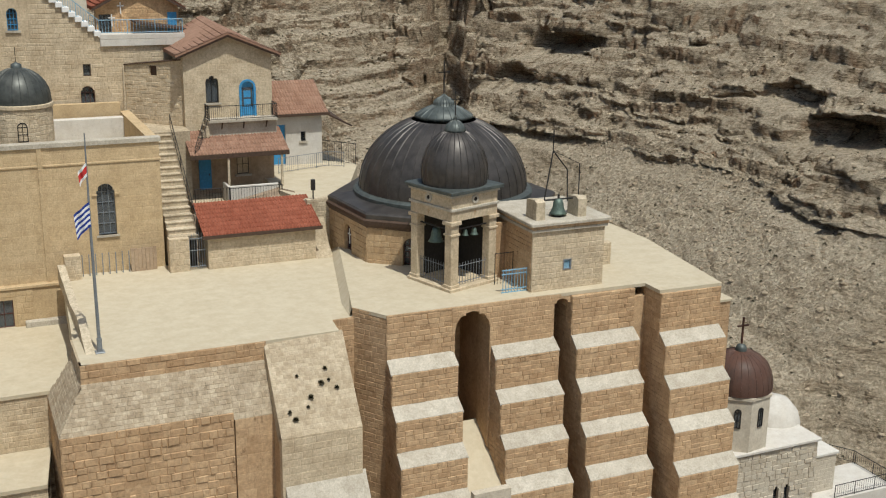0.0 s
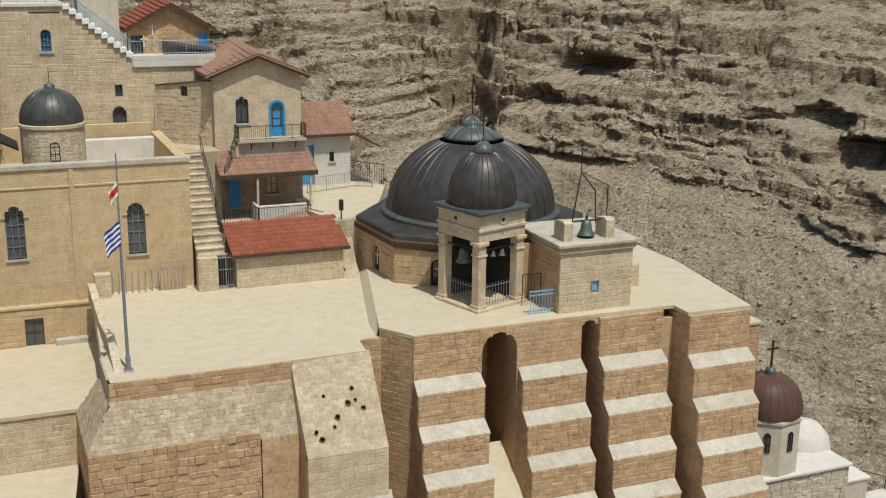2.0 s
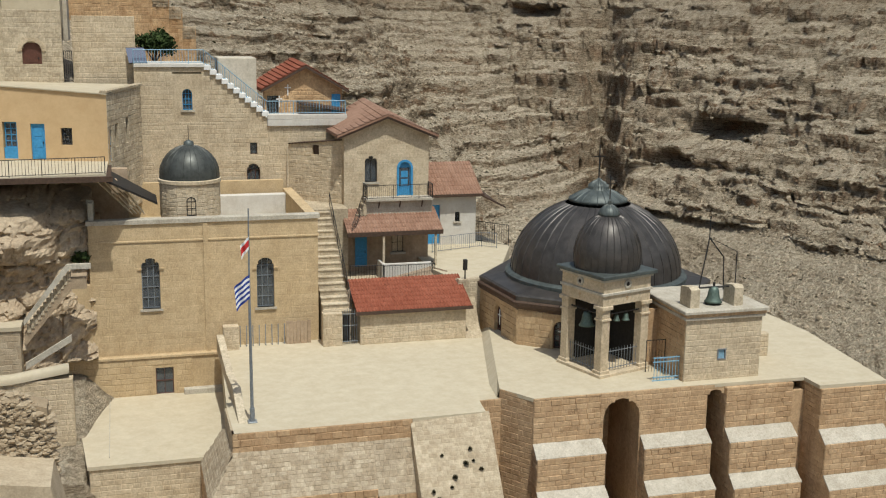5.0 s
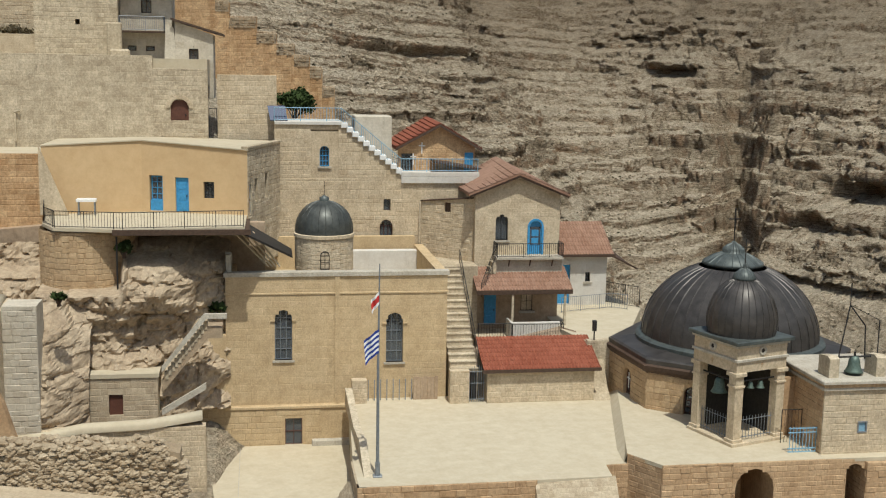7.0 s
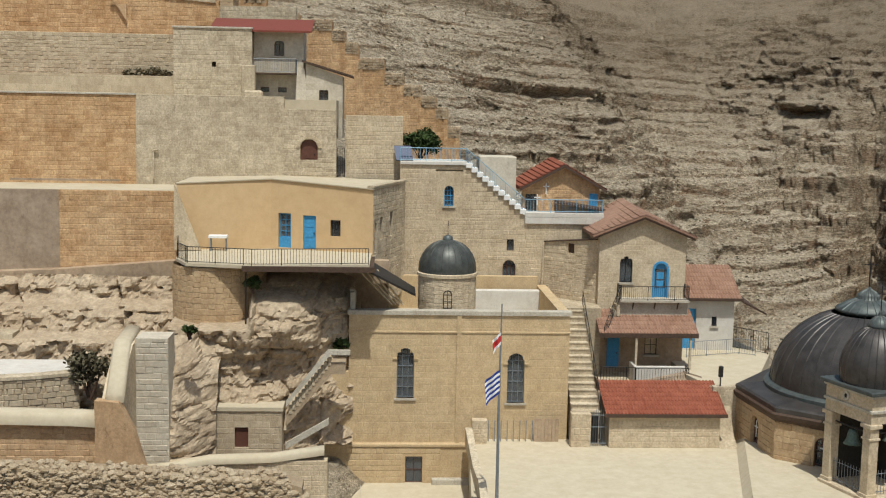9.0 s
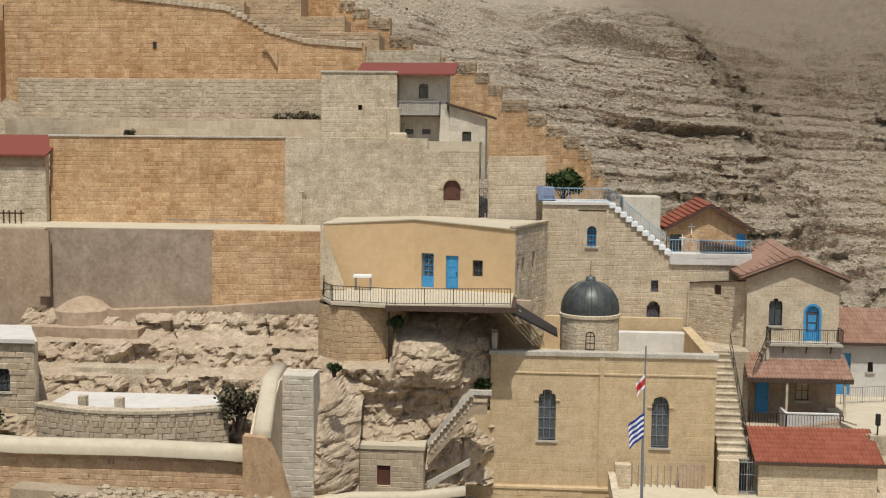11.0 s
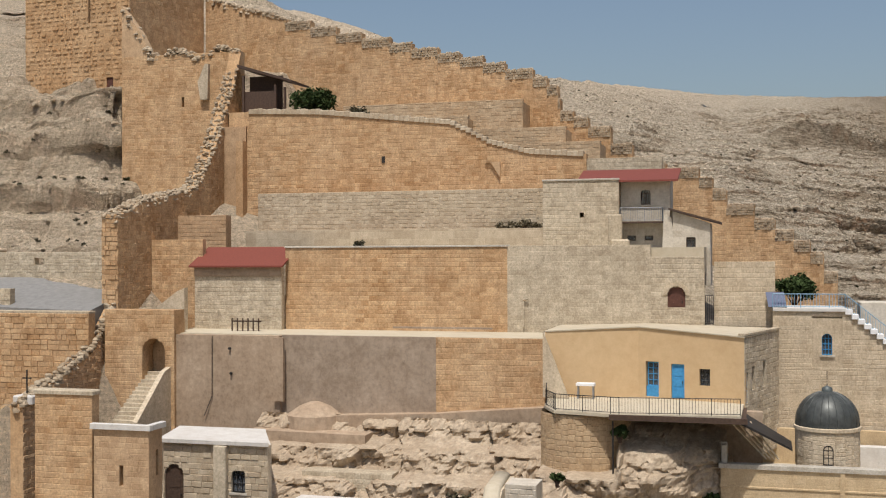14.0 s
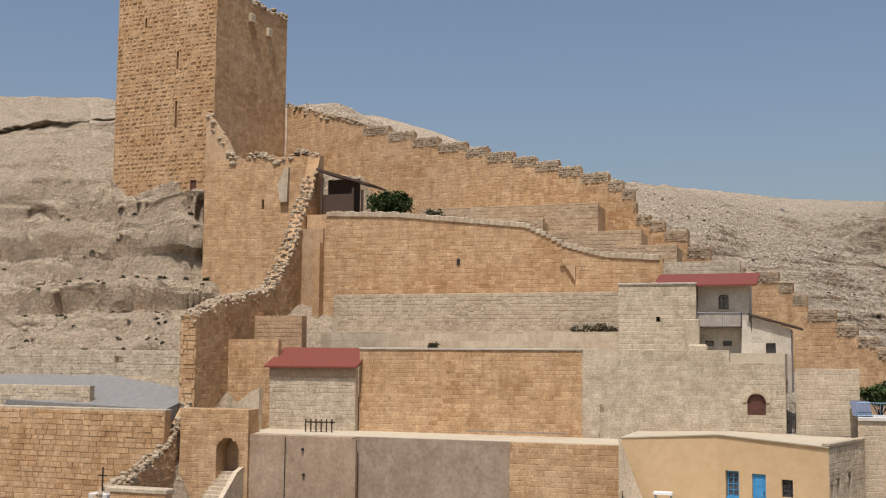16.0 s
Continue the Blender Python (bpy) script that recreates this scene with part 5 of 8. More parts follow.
s.box(-2.15, -1.8, 73.9, 74.3, -13.3, -12.1, 0.05).prism([(74.4, -13.3), (77, -13.3), (77, -12.6), (74.4, -12.0)], "x", -2.2, -1.8)
part("corner_post", s, M_LEDGE, ch)
sd = thing("small_dome", (4.45, 77.6, -13.7), "round cream drum with small dark ribbed dome", "church dome")
DX, DY, DR = 4.45, 77.6, 1.98
s = Shape()
s.lathe([(DR, -15.2), (DR, -11.45), (DR + 0.12, -11.4), (DR + 0.12, -11.2), (DR, -11.15)], DX, DY, 28)
part("drum", s, M_CREAM, sd)
f = []
for k in range(18):
    a = -170 + k * 20
    xf = turn_at(DX + DR * math.cos(radians(a)) * 0.998, DY + DR * math.sin(radians(a)) * 0.998, a + 90)
    q = Shape(xf)
    q.stones(-0.34, 0.34, -13.7, -11.5, 0, 0.27, 0.5, 0.015)
    f.append(q)
s = Shape()
for q in f:
    s.add(q.v, q.f)
part("masonry", s, M_CREAM, sd, kind="stuff")
window(sd, 0, 0.62, -13.45, -12.2, 0, True, M_IRON, (1, 2), turn_at(DX - 0.06, DY - DR, 0), depth=-0.04, sill=False)
dome(sd, DX, DY, [(DR + 0.02, -11.15)] + [p for p in dome_profile(DR, -10.9, 1.95, 9) if p[0] > 0.3], 24, M_LEADG, rib_r=0.02)
s = Shape(); s.smooth = True
s.lathe([(0.35, -9.0), (0.33, -8.75), (0.12, -8.65), (0.03, -8.6)], DX, DY, 14)
part("lantern", s, M_LEADW, sd)
cross(sd, DX, DY, -8.65, 1.0, M_IRON, 0.05, 0.02)

# ---- outer stair beside the church ----
st = thing("stair", (13.4, 73, -20), "worn pale stone stair climbing beside the church", "stair")
n = 16
for k in range(n):
    y, z = 72.4 + k * 0.5, -20.05 + (k + 1) * 0.36
    s = Shape()
    s.box(12.65, 14.45, y, y + 0.52, z - 0.36 if k else z - 2.2, z - 0.03).box(12.6, 14.5, y - 0.05, y + 0.5, z - 0.08, z, 0.02)
    part("step", s, M_PALE, st)
s = Shape()
s.prism([(72.4, -22), (80.6, -22), (80.6, -14.4), (72.4, -20.0)], "x", 12.7, 14.4)
part("stair_body", s, M_CREAM, st)
railing("stair_railing", [(14.5, 72.4, -19.7), (14.5, 80.4, -13.9)], 0.95, M_IRON, "thin dark iron stair railing", 0.5)
s = Shape()
s.box(12.5, 15.9, 80.5, 86, -25, -14.2)
solo("stair_landing", s, M_PALE, "pale stone landing at the head of the stair", "landing", kind="structure")
faced_wall("gate_pier", "cream stone gate pier at the foot of the stair", 12.5, 13.8, -22, -19.75, 71.9, 0.7, M_CREAM, course=0.4, length=0.6)
g = thing("iron_gate", (14.3, 72, -22), "grey iron double gate at the stair", "gate")
for k in range(7):
    s = Shape()
    x = 13.85 + k * 0.16
    s.tube((x, 72.1, -21.95), (x, 72.1, -19.4 - 0.25 * (abs(k - 3) / 3)), 0.02, 5)
    part("bar", s, M_GREYIRON, g)
for z in (-21.8, -20.7, -19.9):
    s = Shape()
    s.box(13.8, 14.9, 72.07, 72.13, z, z + 0.05)
    part("rail", s, M_GREYIRON, g)
fe = thing("wire_fence", (9.5, 73.2, -22), "weathered grey mesh fence with a wooden panel", "fence")
for k in range(9):
    s = Shape()
    s.box(6.7 + k * 0.42, 6.76 + k * 0.42, 73.15, 73.2, -22, -20.55)
    part("post", s, M_GREYIRON, fe)
for k in range(7):
    s = Shape()
    s.box(10.2 + k * 0.24, 10.42 + k * 0.24, 73.1, 73.15, -22, -20.4 - 0.03 * (k % 3))
    part("board", s, M_PLASTER, fe, "grey weathered board")
# parapet stub and rubble by the flag
faced_wall("gate_stub", "cream stone stub wall beside the low roof", 6.0, 7.0, -25, -20.4, 72.5, 0.7, M_CREAM)
s = Shape()
s.prism([(58.6, -22.05), (72.6, -22.05), (72.6, -20.9), (66, -21.4), (62, -21.0), (60, -21.6)], "x", 5.55, 6.0)
solo("parapet_side", s, M_PALE, "crumbling pale mortar parapet along the terrace edge", "parapet", kind="structure")

# ---- tiled shed ----
sh = faced_wall("tiled_shed", "low cream stone shed with a red tile roof", 15.0, 22.4, -22.4, -19.7, 71.8, 0.6, M_CREAM, category="shed", kind="", course=0.36, length=0.6, limit=120)
tiled_slope(sh, 14.7, 22.75, 71.45, -19.65, 74.9, -18.2, M_TILE, 8)
s = Shape()
s.box(14.6, 22.8, 71.4, 71.5, -19.85, -19.62)
part("fascia", s, M_WOOD, sh)
s = Shape()
s.box(15.0, 15.5, 72.4, 75, -22.4, -19.4).box(21.9, 22.4, 72.4, 75, -22.4, -19.4).box(15, 22.4, 75, 75.4, -22.4, -18.3)
part("side_wall", s, M_CREAM, sh)
s = Shape()
s.prism([(71.6, -22.02), (75.5, -22.02), (75.5, -18.8), (73.7, -19.6), (72.6, -21.3)], "x", 22.4, 23.6)
solo("ramp_wall", s, M_PALE, "pale stepped stone wall beside the shed", "wall", kind="structure")
faced_wall("ramp_face", "pale squared stones beside the shed", 22.4, 25.2, -22, -18.3, 73.7, 0.5, M_PALE)
lp = thing("lamp_post", (22.9, 73.8, -18.8), "small dark lamp post on the wall end", "lamp post")
s = Shape(); s.tube((22.9, 73.8, -18.9), (22.9, 73.8, -17.6), 0.05)
part("pole", s, M_IRON, lp)
s = Shape(); s.box(22.76, 23.04, 73.66, 73.94, -17.65, -16.9, 0.04)
part("lamp_head", s, M_IRON, lp)

# ---- gabled house with balcony and porch ----
HW = [(17.95, 0.95, -12.5, -10.55, True), (20.55, 0.95, -13.6, -11.05, True)]
ho = faced_wall("house", "cream stone house with red gable roof, balcony and blue door", 15.9, 22.4, -20, -8.95, 82, 0.6, M_CREAM, holes=HW, category="house", kind="", course=0.36, length=0.8, proud=0.012, limit=200)
s = Shape()
s.prism([(15.9, -8.95), (22.4, -8.95), (19.1, -7.65)], "y", 82, 82.6)
s.box(15.9, 16.5, 82.6, 90, -20, -8.95).box(21.8, 22.4, 82.6, 90, -20, -8.95).box(16.5, 21.8, 89.4, 90, -20, -8.95)
part("gable", s, M_CREAM, ho)
s = Shape()
s.prism([(15.35, -9.0), (19.1, -7.5), (22.95, -9.05), (22.95, -9.3), (19.1, -7.75), (15.35, -9.25)], "y", 81.45, 81.55)
part("bargeboard", s, M_WOOD, ho)
for xa, za, xb, zb in ((15.3, -8.95, 19.1, -7.42), (23.0, -9.0, 19.1, -7.42)):
    s = Shape()
    s.add([(xa, 81.4, za), (xb, 81.4, zb), (xb, 90.3, zb + 0.55), (xa, 90.3, za), (xa, 81.4, za - 0.15), (xb, 81.4, zb - 0.15), (xb, 90.3, zb + 0.4), (xa, 90.3, za - 0.15)],
          [(0, 1, 2, 3), (4, 7, 6, 5), (0, 4, 5, 1), (3, 2, 6, 7), (0, 3, 7, 4)])
    r = part("roof", s, M_TILEOLD, ho)
    t = Shape()
    for k in range(9):
        for j in range(22):
            u0, u1 = k / 9, (k + 1) / 9
            y0, y1 = 81.4 + j * 0.4, 81.4 + j * 0.4 + 0.36
            P = lambda u, y, d: (xa + (xb - xa) * u, y, za + (zb - za) * u + 0.55 * u * (y - 81.4) / 8.9 + d)
            t.add([P(u0, y0, 0.09), P(u0, y1, 0.09), P(u1, y1, 0.03), P(u1, y0, 0.03), P(u0, y0, 0.0), P(u0, y1, 0.0)], [(0, 1, 2, 3), (4, 5, 1, 0)])
    part("tiles", t, M_TILEOLD, r, kind="stuff")
window(ho, 17.95, 0.95, -12.5, -10.55, 82, True, M_IRON, (1, 0))
d = door(ho, 20.55, 0.95, -13.6, -11.05, 82, M_BLUE, True)
s = Shape()
n = 12
for i in range(n):
    a, b = math.pi * i / n, math.pi * (i + 1) / n
    s.prism([(20.55 + q * math.cos(u), -11.5 + q * math.sin(u)) for q, u in ((0.62, a), (0.62, b), (0.46, b), (0.46, a))], "y", 81.93, 82.02)
s.box(19.93, 20.09, 81.93, 82.02, -13.6, -11.5).box(21.01, 21.17, 81.93, 82.02, -13.6, -11.5)
part("door_frame", s, M_BLUE, d, "bright blue arched door frame")
s = Shape()
s.box(20.15, 20.95, 82.13, 82.15, -12.9, -11.5)
part("pane", s, M_GLASS, d)
s = Shape()
s.box(17.3, 22.4, 80.5, 82, -13.75, -13.6).box(17.3, 22.4, 80.9, 82, -14.9, -13.75)
part("balcony", s, M_LEDGE, ho, "pale concrete balcony slab")
for x in (18.3, 19.9, 21.6):
    s = Shape()
    s.tube((x, 80.6, -13.75), (x, 81.0, -14.4), 0.05)
    part("bracket", s, M_WOOD, ho)
railing("balcony_railing", [(17.35, 81.9, -13.6), (17.35, 80.55, -13.6), (22.35, 80.55, -13.6), (22.35, 81.9, -13.6)], 1.05, M_IRON, "thin iron balcony railing of upright bars", 0.15)
railing("stair_railing", [(15.9, 79.0, -16.2), (17.3, 80.8, -13.6)], 1.0, M_IRON, "thin iron railing on the balcony steps", 0.2)
for k in range(5):
    s = Shape()
    s.box(16.0 + k * 0.26, 16.3 + k * 0.26, 80.7, 81.9, -16.0, -15.4 + k * 0.35)
    part("balcony_step", s, M_PALE, ho)
# porch under the balcony
po = thing("porch", (19, 79.5, -19.3), "shaded porch with faded tile roof and iron railing", "porch")
tiled_slope(po, 15.55, 22.75, 78.9, -15.75, 81.6, -14.45, M_TILEOLD, 6)
s = Shape()
s.box(15.55, 22.75, 78.88, 78.98, -16.05, -15.72)
part("fascia", s, M_WOOD, po)
s = Shape()
s.box(15.6, 22.4, 78.3, 84, -25, -19.25)
part("floor", s, M_PALE, po)
s = Shape()
s.wall(15.6, 22.4, -19.25, -15.0, 82.0 - 0.05, 0.05, [(17.15, 0.95, -18.6, -16.45, False), (20.0, 0.9, -17.9, -16.4, False)])
part("back_wall", s, M_PLASTER, po)
door(po, 17.15, 0.9, -18.9, -16.55, 81.7, M_BLUE)
window(po, 20.0, 0.9, -17.9, -16.45, 81.75, False, M_IRON, (1, 1))
for x in (18.25, 22.2):
    s = Shape()
    s.box(x - 0.08, x + 0.08, 78.95, 79.1, -19.25, -15.8)
    part("post", s, M_PALE, po)
s = Shape()
s.box(18.0, 21.7, 78.3, 78.55, -19.25, -18.0, 0.03).box(18.0, 18.2, 78.55, 80, -19.25, -18.0)
part("low_wall", s, M_WHITE, po, "white plastered low wall")
s = Shape()
s.box(15.6, 22.3, 78.15, 78.3, -21.5, -19.3)
part("base_wall", s, M_PALE, po)
railing("porch_railing", [(15.6, 78.25, -19.25), (18.0, 78.0, -19.25), (18.0, 77.7, -19.25), (21.8, 77.7, -19.25), (21.8, 78.6, -19.25)], 1.25, M_IRON, "thin dark iron porch railing", 0.2)
# white terrace and annex
slab("terrace_white", "bright cream flat terrace behind the shed", [(21.6, 77.6), (22.4, 73.9), (25.4, 74.2), (30.0, 84.6), (28.5, 91), (21.7, 91)], -22, -18.4, M_ROOF)
s = Shape()
s.add([(15.2, 77.6, -21.5), (22.4, 74.0, -20.6), (22.4, 76.6, -18.3), (21.5, 78.4, -18.3), (15.2, 78.2, -19.8)], [(0, 1, 2, 3, 4)])
solo("ramp_bank", s, M_GREYPL, "brown earth bank below the porch", "bank", kind="structure")
an = faced_wall("annex", "white plastered annex with red tile roof and blue door", 22.5, 27.5, -19, -14.2, 86, 0.5, M_WHITE, holes=[(24.0, 1.0, -18.3, -15.1, False), (25.95, 0.4, -16.5, -15.75, False)], category="house", kind="", proud=0.006, course=0.5, length=1.2)
door(an, 24.0, 0.95, -18.3, -15.15, 86, M_BLUE)
window(an, 25.95, 0.4, -16.5, -15.75, 86, False, M_IRON, (1, 0))
tiled_slope(an, 22.4, 27.9, 85.4, -14.25, 89.2, -12.1, M_TILEOLD, 8)
s = Shape()
s.box(22.3, 28.0, 85.35, 85.45, -14.42, -14.2)
part("fascia", s, M_WOOD, an)
s = Shape()
s.box(27.0, 27.5, 86.5, 90, -18, -14.2)
part("side_wall", s, M_WHITE, an)
s = Shape()
s.add([(27.6, 85.4, -14.2), (29.6, 84.6, -15.2), (29.6, 88, -15.2), (27.6, 89, -13.4), (27.6, 85.4, -14.35), (29.6, 84.6, -15.35), (29.6, 88, -15.35), (27.6, 89, -13.55)], [(0, 1, 2, 3), (0, 4, 5, 1), (1, 5, 6, 2), (7, 6, 5, 4)])
part("side_roof", s, M_WOOD, an)
railing("terrace_railing", [(23.1, 83.2, -18.4), (27.6, 84.6, -18.4), (28.6, 83.8, -18.4)], 1.2, M_GREYIRON, "grey iron terrace railing with upright bars", 0.2)
railing("terrace_railing", [(27.7, 87, -18.4), (29.8, 84.4, -18.4)], 1.7, M_IRON, "dark iron terrace railing at the slope", 0.22)

# ---- chapel wall behind the church ----
CHW = [(9.75, 0.55, -10.75, -9.85, False), (9.7, 1.0, -13.1, -11.45, True), (4.95, 0.72, -7.35, -5.8, True)]
top = lerp_table([(-3, -3.6), (6.2, -4.0), (6.21, -4.3), (7.0, -5.1), (8.2, -6.2), (10.6, -7.6), (10.61, -8.1), (16.6, -8.3)])
cw = faced_wall("chapel_wall", "high cream rubble wall with small arched windows", 1.2, 16.2, -16, -8.25, 86, 0.8, M_CREAM, holes=[CHW[0], CHW[1]], category="chapel", kind="", course=0.33, length=0.6, proud=0.022, rough=0.9, limit=250)
f = Shape()
f.prism([(1.2, -8.25), (11.0, -8.25), (10.6, -7.8), (6.2, -4.15), (1.2, -4.0)], "y", 86.3, 86.9)
part("upper_wall_core", f, M_CREAM, cw)
f = Shape()
f.wall(3.9, 6.0, -8.25, -4.7, 86.0, 0.3, [CHW[2]])
part("window_bay", f, M_CREAM, cw)
f = Shape()
f.stones(1.2, 11, -8.25, -4.0, 86.0, 0.33, 0.6, 0.012, [CHW[2], (4.95, 2.1, -8.3, -4.7, False)], top=lerp_table([(1.2, -4.0), (6.2, -4.15), (10.8, -7.9)]))
f.wall(1.2, 3.9, -8.25, -4.0, 86.0, 0.3)
part("upper_masonry", f, M_CREAM, cw, kind="stuff")
f = Shape()
f.prism([(6.0, -8.25), (11.0, -8.25), (10.6, -7.8), (6.2, -4.15), (6.0, -4.1)], "y", 86.005, 86.3)
part("stair_face", f, M_CREAM, cw)
window(cw, 9.75, 0.55, -10.75, -9.85, 86, False, M_WOOD, (0, 0), sill=False)
window(cw, 9.7, 1.0, -13.1, -11.45, 86, True, M_BROWNDOOR, (2, 1))
window(cw, 4.95, 0.72, -7.35, -5.8, 86, True, M_BLUE, (2, 3))
for k in range(11):
    s = Shape()
    x = 6.2 + k * 0.42
    s.box(x, x + 0.5, 85.8, 87.2, -4.4 - k * 0.345, -4.05 - k * 0.345, 0.03)
    part("white_step", s, M_WHITEPAINT, cw, "white painted step")
s = Shape()
s.box(10.8, 16.9, 85.8, 92, -8.6, -8.1, 0.05).box(10.8, 16.9, 85.8, 86.0, -8.1, -7.75, 0.03)
part("white_terrace", s, M_WHITE, cw)
s = Shape()
s.box(1.2, 6.3, 85.85, 90, -4.2, -3.95, 0.04)
part("white_coping", s, M_WHITE, cw)
railing("blue_railing", [(1.2, 86.0, -3.95), (6.2, 86.0, -3.95), (10.8, 86.0, -7.75), (16.8, 86.0, -7.75)], 1.0, M_BLUERAIL, "pale blue iron railing along white steps", 0.22, 0.018)
sp = thing("solar_panel", (1.6, 86.4, -3.9), "tilted dark blue solar panel on the roof edge", "solar panel")
s = Shape()
s.add([(0.9, 86.1, -3.9), (2.2, 86.1, -3.9), (2.0, 86.9, -2.85), (0.7, 86.9, -2.85), (0.9, 86.16, -3.95), (2.2, 86.16, -3.95), (2.0, 86.96, -2.9), (0.7, 86.96, -2.9)], [(0, 1, 2, 3), (7, 6, 5, 4), (0, 4, 5, 1), (1, 5, 6, 2), (2, 6, 7, 3), (3, 7, 4, 0)])
part("panel", s, M_SOLAR, sp)
s = Shape()
s.tube((1.5, 87.0, -3.95), (1.4, 86.9, -2.95), 0.03)
part("leg", s, M_GREYIRON, sp)
s = Shape()
s.box(7.4, 10.3, 88, 91, -8.2, -3.6, 0.06)
solo("stair_house", s, M_LIME, "small whitewashed stair head block with rounded top", "building")
gc = faced_wall("gable_chapel", "small ochre chapel with red gable roof and white cross", 11.2, 17.5, -9, -6.15, 91, 0.5, M_OCHRE, category="chapel", kind="", holes=[(11.9, 0.9, -8.4, -6.7, False)], course=0.33, length=0.6)
s = Shape()
s.prism([(11.2, -6.15), (17.5, -6.15), (14.5, -4.45)], "y", 91, 91.5)
part("gable", s, M_OCHRE, gc)
for xa, za in ((10.9, -6.2), (18.0, -6.25)):
    s = Shape()
    s.add([(xa, 90.5, za), (14.5, 90.5, -4.25), (14.5, 98, -4.0), (xa, 98, za), (xa, 90.5, za - 0.15), (14.5, 90.5, -4.4), (14.5, 98, -4.15), (xa, 98, za - 0.15)], [(0, 1, 2, 3), (4, 7, 6, 5), (0, 4, 5, 1), (0, 3, 7, 4)])
    r = part("roof", s, M_TILE, gc)
    t = Shape()
    for k in range(10):
        for j in range(19):
            u0, u1, y0, y1 = k / 10, (k + 1) / 10, 90.5 + j * 0.395, 90.5 + j * 0.395 + 0.35
            at = lambda u, y, d: (xa + (14.5 - xa) * u, y, za + (-4.25 - za) * u + 0.25 * u * (y - 90.5) / 7.5 + d)
            t.add([at(u0, y0, 0.13), at(u0, y1, 0.13), at(u1, y1, 0.03), at(u1, y0, 0.03), at(u0, y0, 0.0), at(u0, y1, 0.0)], [(0, 1, 2, 3), (4, 5, 1, 0)])
    part("tiles", t, M_TILE, r, kind="stuff")
    s = Shape()
    s.add([(xa, 90.42, za - 0.02), (14.5, 90.42, -4.27), (14.5, 90.42, -4.5), (xa, 90.42, za - 0.25)], [(0, 1, 2, 3)])
    s.add([(xa, 90.5, za - 0.02), (14.5, 90.5, -4.27), (14.5, 90.5, -4.5), (xa, 90.5, za - 0.25)], [(3, 2, 1, 0)])
    part("bargeboard", s, M_WOOD, gc)
cross(gc, 13.1, 90.9, -6.7, 0.9, M_WHITEPAINT, 0.5, 0.04)
cross(gc, 12.4, 90.9, -7.6, 0.9, M_WHITEPAINT, 0.5, 0.04)
s = Shape()
s.prism([(13.8, -7.1), (19.0, -7.9), (19.0, -8.05), (13.8, -7.25)], "y", 88.5, 90.9)
part("lean_to_roof", s, M_WOOD, gc)
door(gc, 17.0, 0.7, -8.6, -6.6, 90.8, M_BLUE)
window(gc, 11.9, 0.9, -8.4, -6.7, 91, False, M_IRON, (1, 2))

HX = turn_at(12.4, 85.95, math.degrees(math.atan2(-3.35, 3.5)))
hw = faced_wall("house_wing", "rough cream stone wing between the chapel and the house", 0, 4.84, -16, -9.9, 0, 0.7, M_CREAM, xf=HX, holes=[(2.45, 0.6, -10.65, -9.92, False)], category="house", kind="", course=0.33, length=0.62, proud=0.05, rough=0.9, limit=120)
s = Shape(HX)
s.prism([(0, -9.9), (4.84, -9.9), (4.84, -9.42), (0, -10.0)], "y", 0, 0.7)
part("top_wall", s, M_CREAM, hw)
s = Shape(HX)
s.prism([(0, -10.0), (4.84, -9.42), (4.84, -9.34), (0, -9.92)], "y", -0.14, 0.7)
part("coping", s, M_WOOD, hw, "thin dark sloping coping")
s = Shape()
s.tube((12.3, 85.8, -10.0), (12.2, 85.8, -14.6), 0.06)
part("drain_pipe", s, M_PALE, hw, "pale drain pipe")
s = Shape(HX)
s.box(2.16, 2.74, 0.15, 0.2, -10.65, -9.9)
part("shutter", s, M_WOOD, hw)
# ---- yellow house on its terrace ----
yh = thing("yellow_house", (-7, 79, -10), "yellow plastered house with blue doors", "house")
def leg(ax, ay, bx, by):
    d = math.hypot(bx - ax, by - ay)
    return turn_at(ax, ay, math.degrees(math.atan2(by - ay, bx - ax))), d


xf1, d1 = leg(-14.35, 79.0, -7.95, 80.2)
s = Shape(xf1)
s.wall(0, d1, -10.3, -5.45, 0, 0.5).prism([(0, -5.45), (d1, -5.45), (d1, -5.1), (0, -5.43)], "y", 0, 0.5)
part("wall", s, M_YELLOW, yh)
xf2, d2 = leg(-7.95, 80.2, -0.75, 78.2)
YH = [(1.0, 0.95, -9.95, -7.5, False), (2.85, 0.95, -10.0, -7.6, False), (4.75, 0.75, -9.0, -7.85, False)]
s = Shape(xf2)
s.wall(0, d2, -10.3, -5.6, 0, 0.5, YH).prism([(0, -5.6), (d2, -5.6), (d2, -5.58), (0, -5.1)], "y", 0, 0.5)
part("wall", s, M_YELLOW, yh)
w = window(yh, 1.0, 0.8, -9.2, -7.55, 0, False, M_BLUE, (1, 3), xf2, sill=False)
s = Shape(xf2)
s.box(0.55, 1.45, 0.1, 0.2, -9.98, -9.2)
part("window_base", s, M_BLUE, w)
door(yh, 2.85, 0.92, -10.0, -7.62, 0, M_BLUE, False, xf2)
window(yh, 4.75, 0.75, -9.0, -7.85, 0, False, M_IRON, (2, 3), xf2, sill=False)
xf3, d3 = leg(-0.75, 78.2, 1.6, 85.6)
s = Shape(xf3)
SH = [(1.9, 0.7, -9.3, -7.7, False), (4.3, 0.7, -9.3, -7.5, False), (0.5, 0.7, -10.1, -8.0, False)]
s.wall(0, d3, -14, -5.5, 0, 0.5, SH)
part("side_wall", s, M_PALE, yh)
f = Shape(xf3)
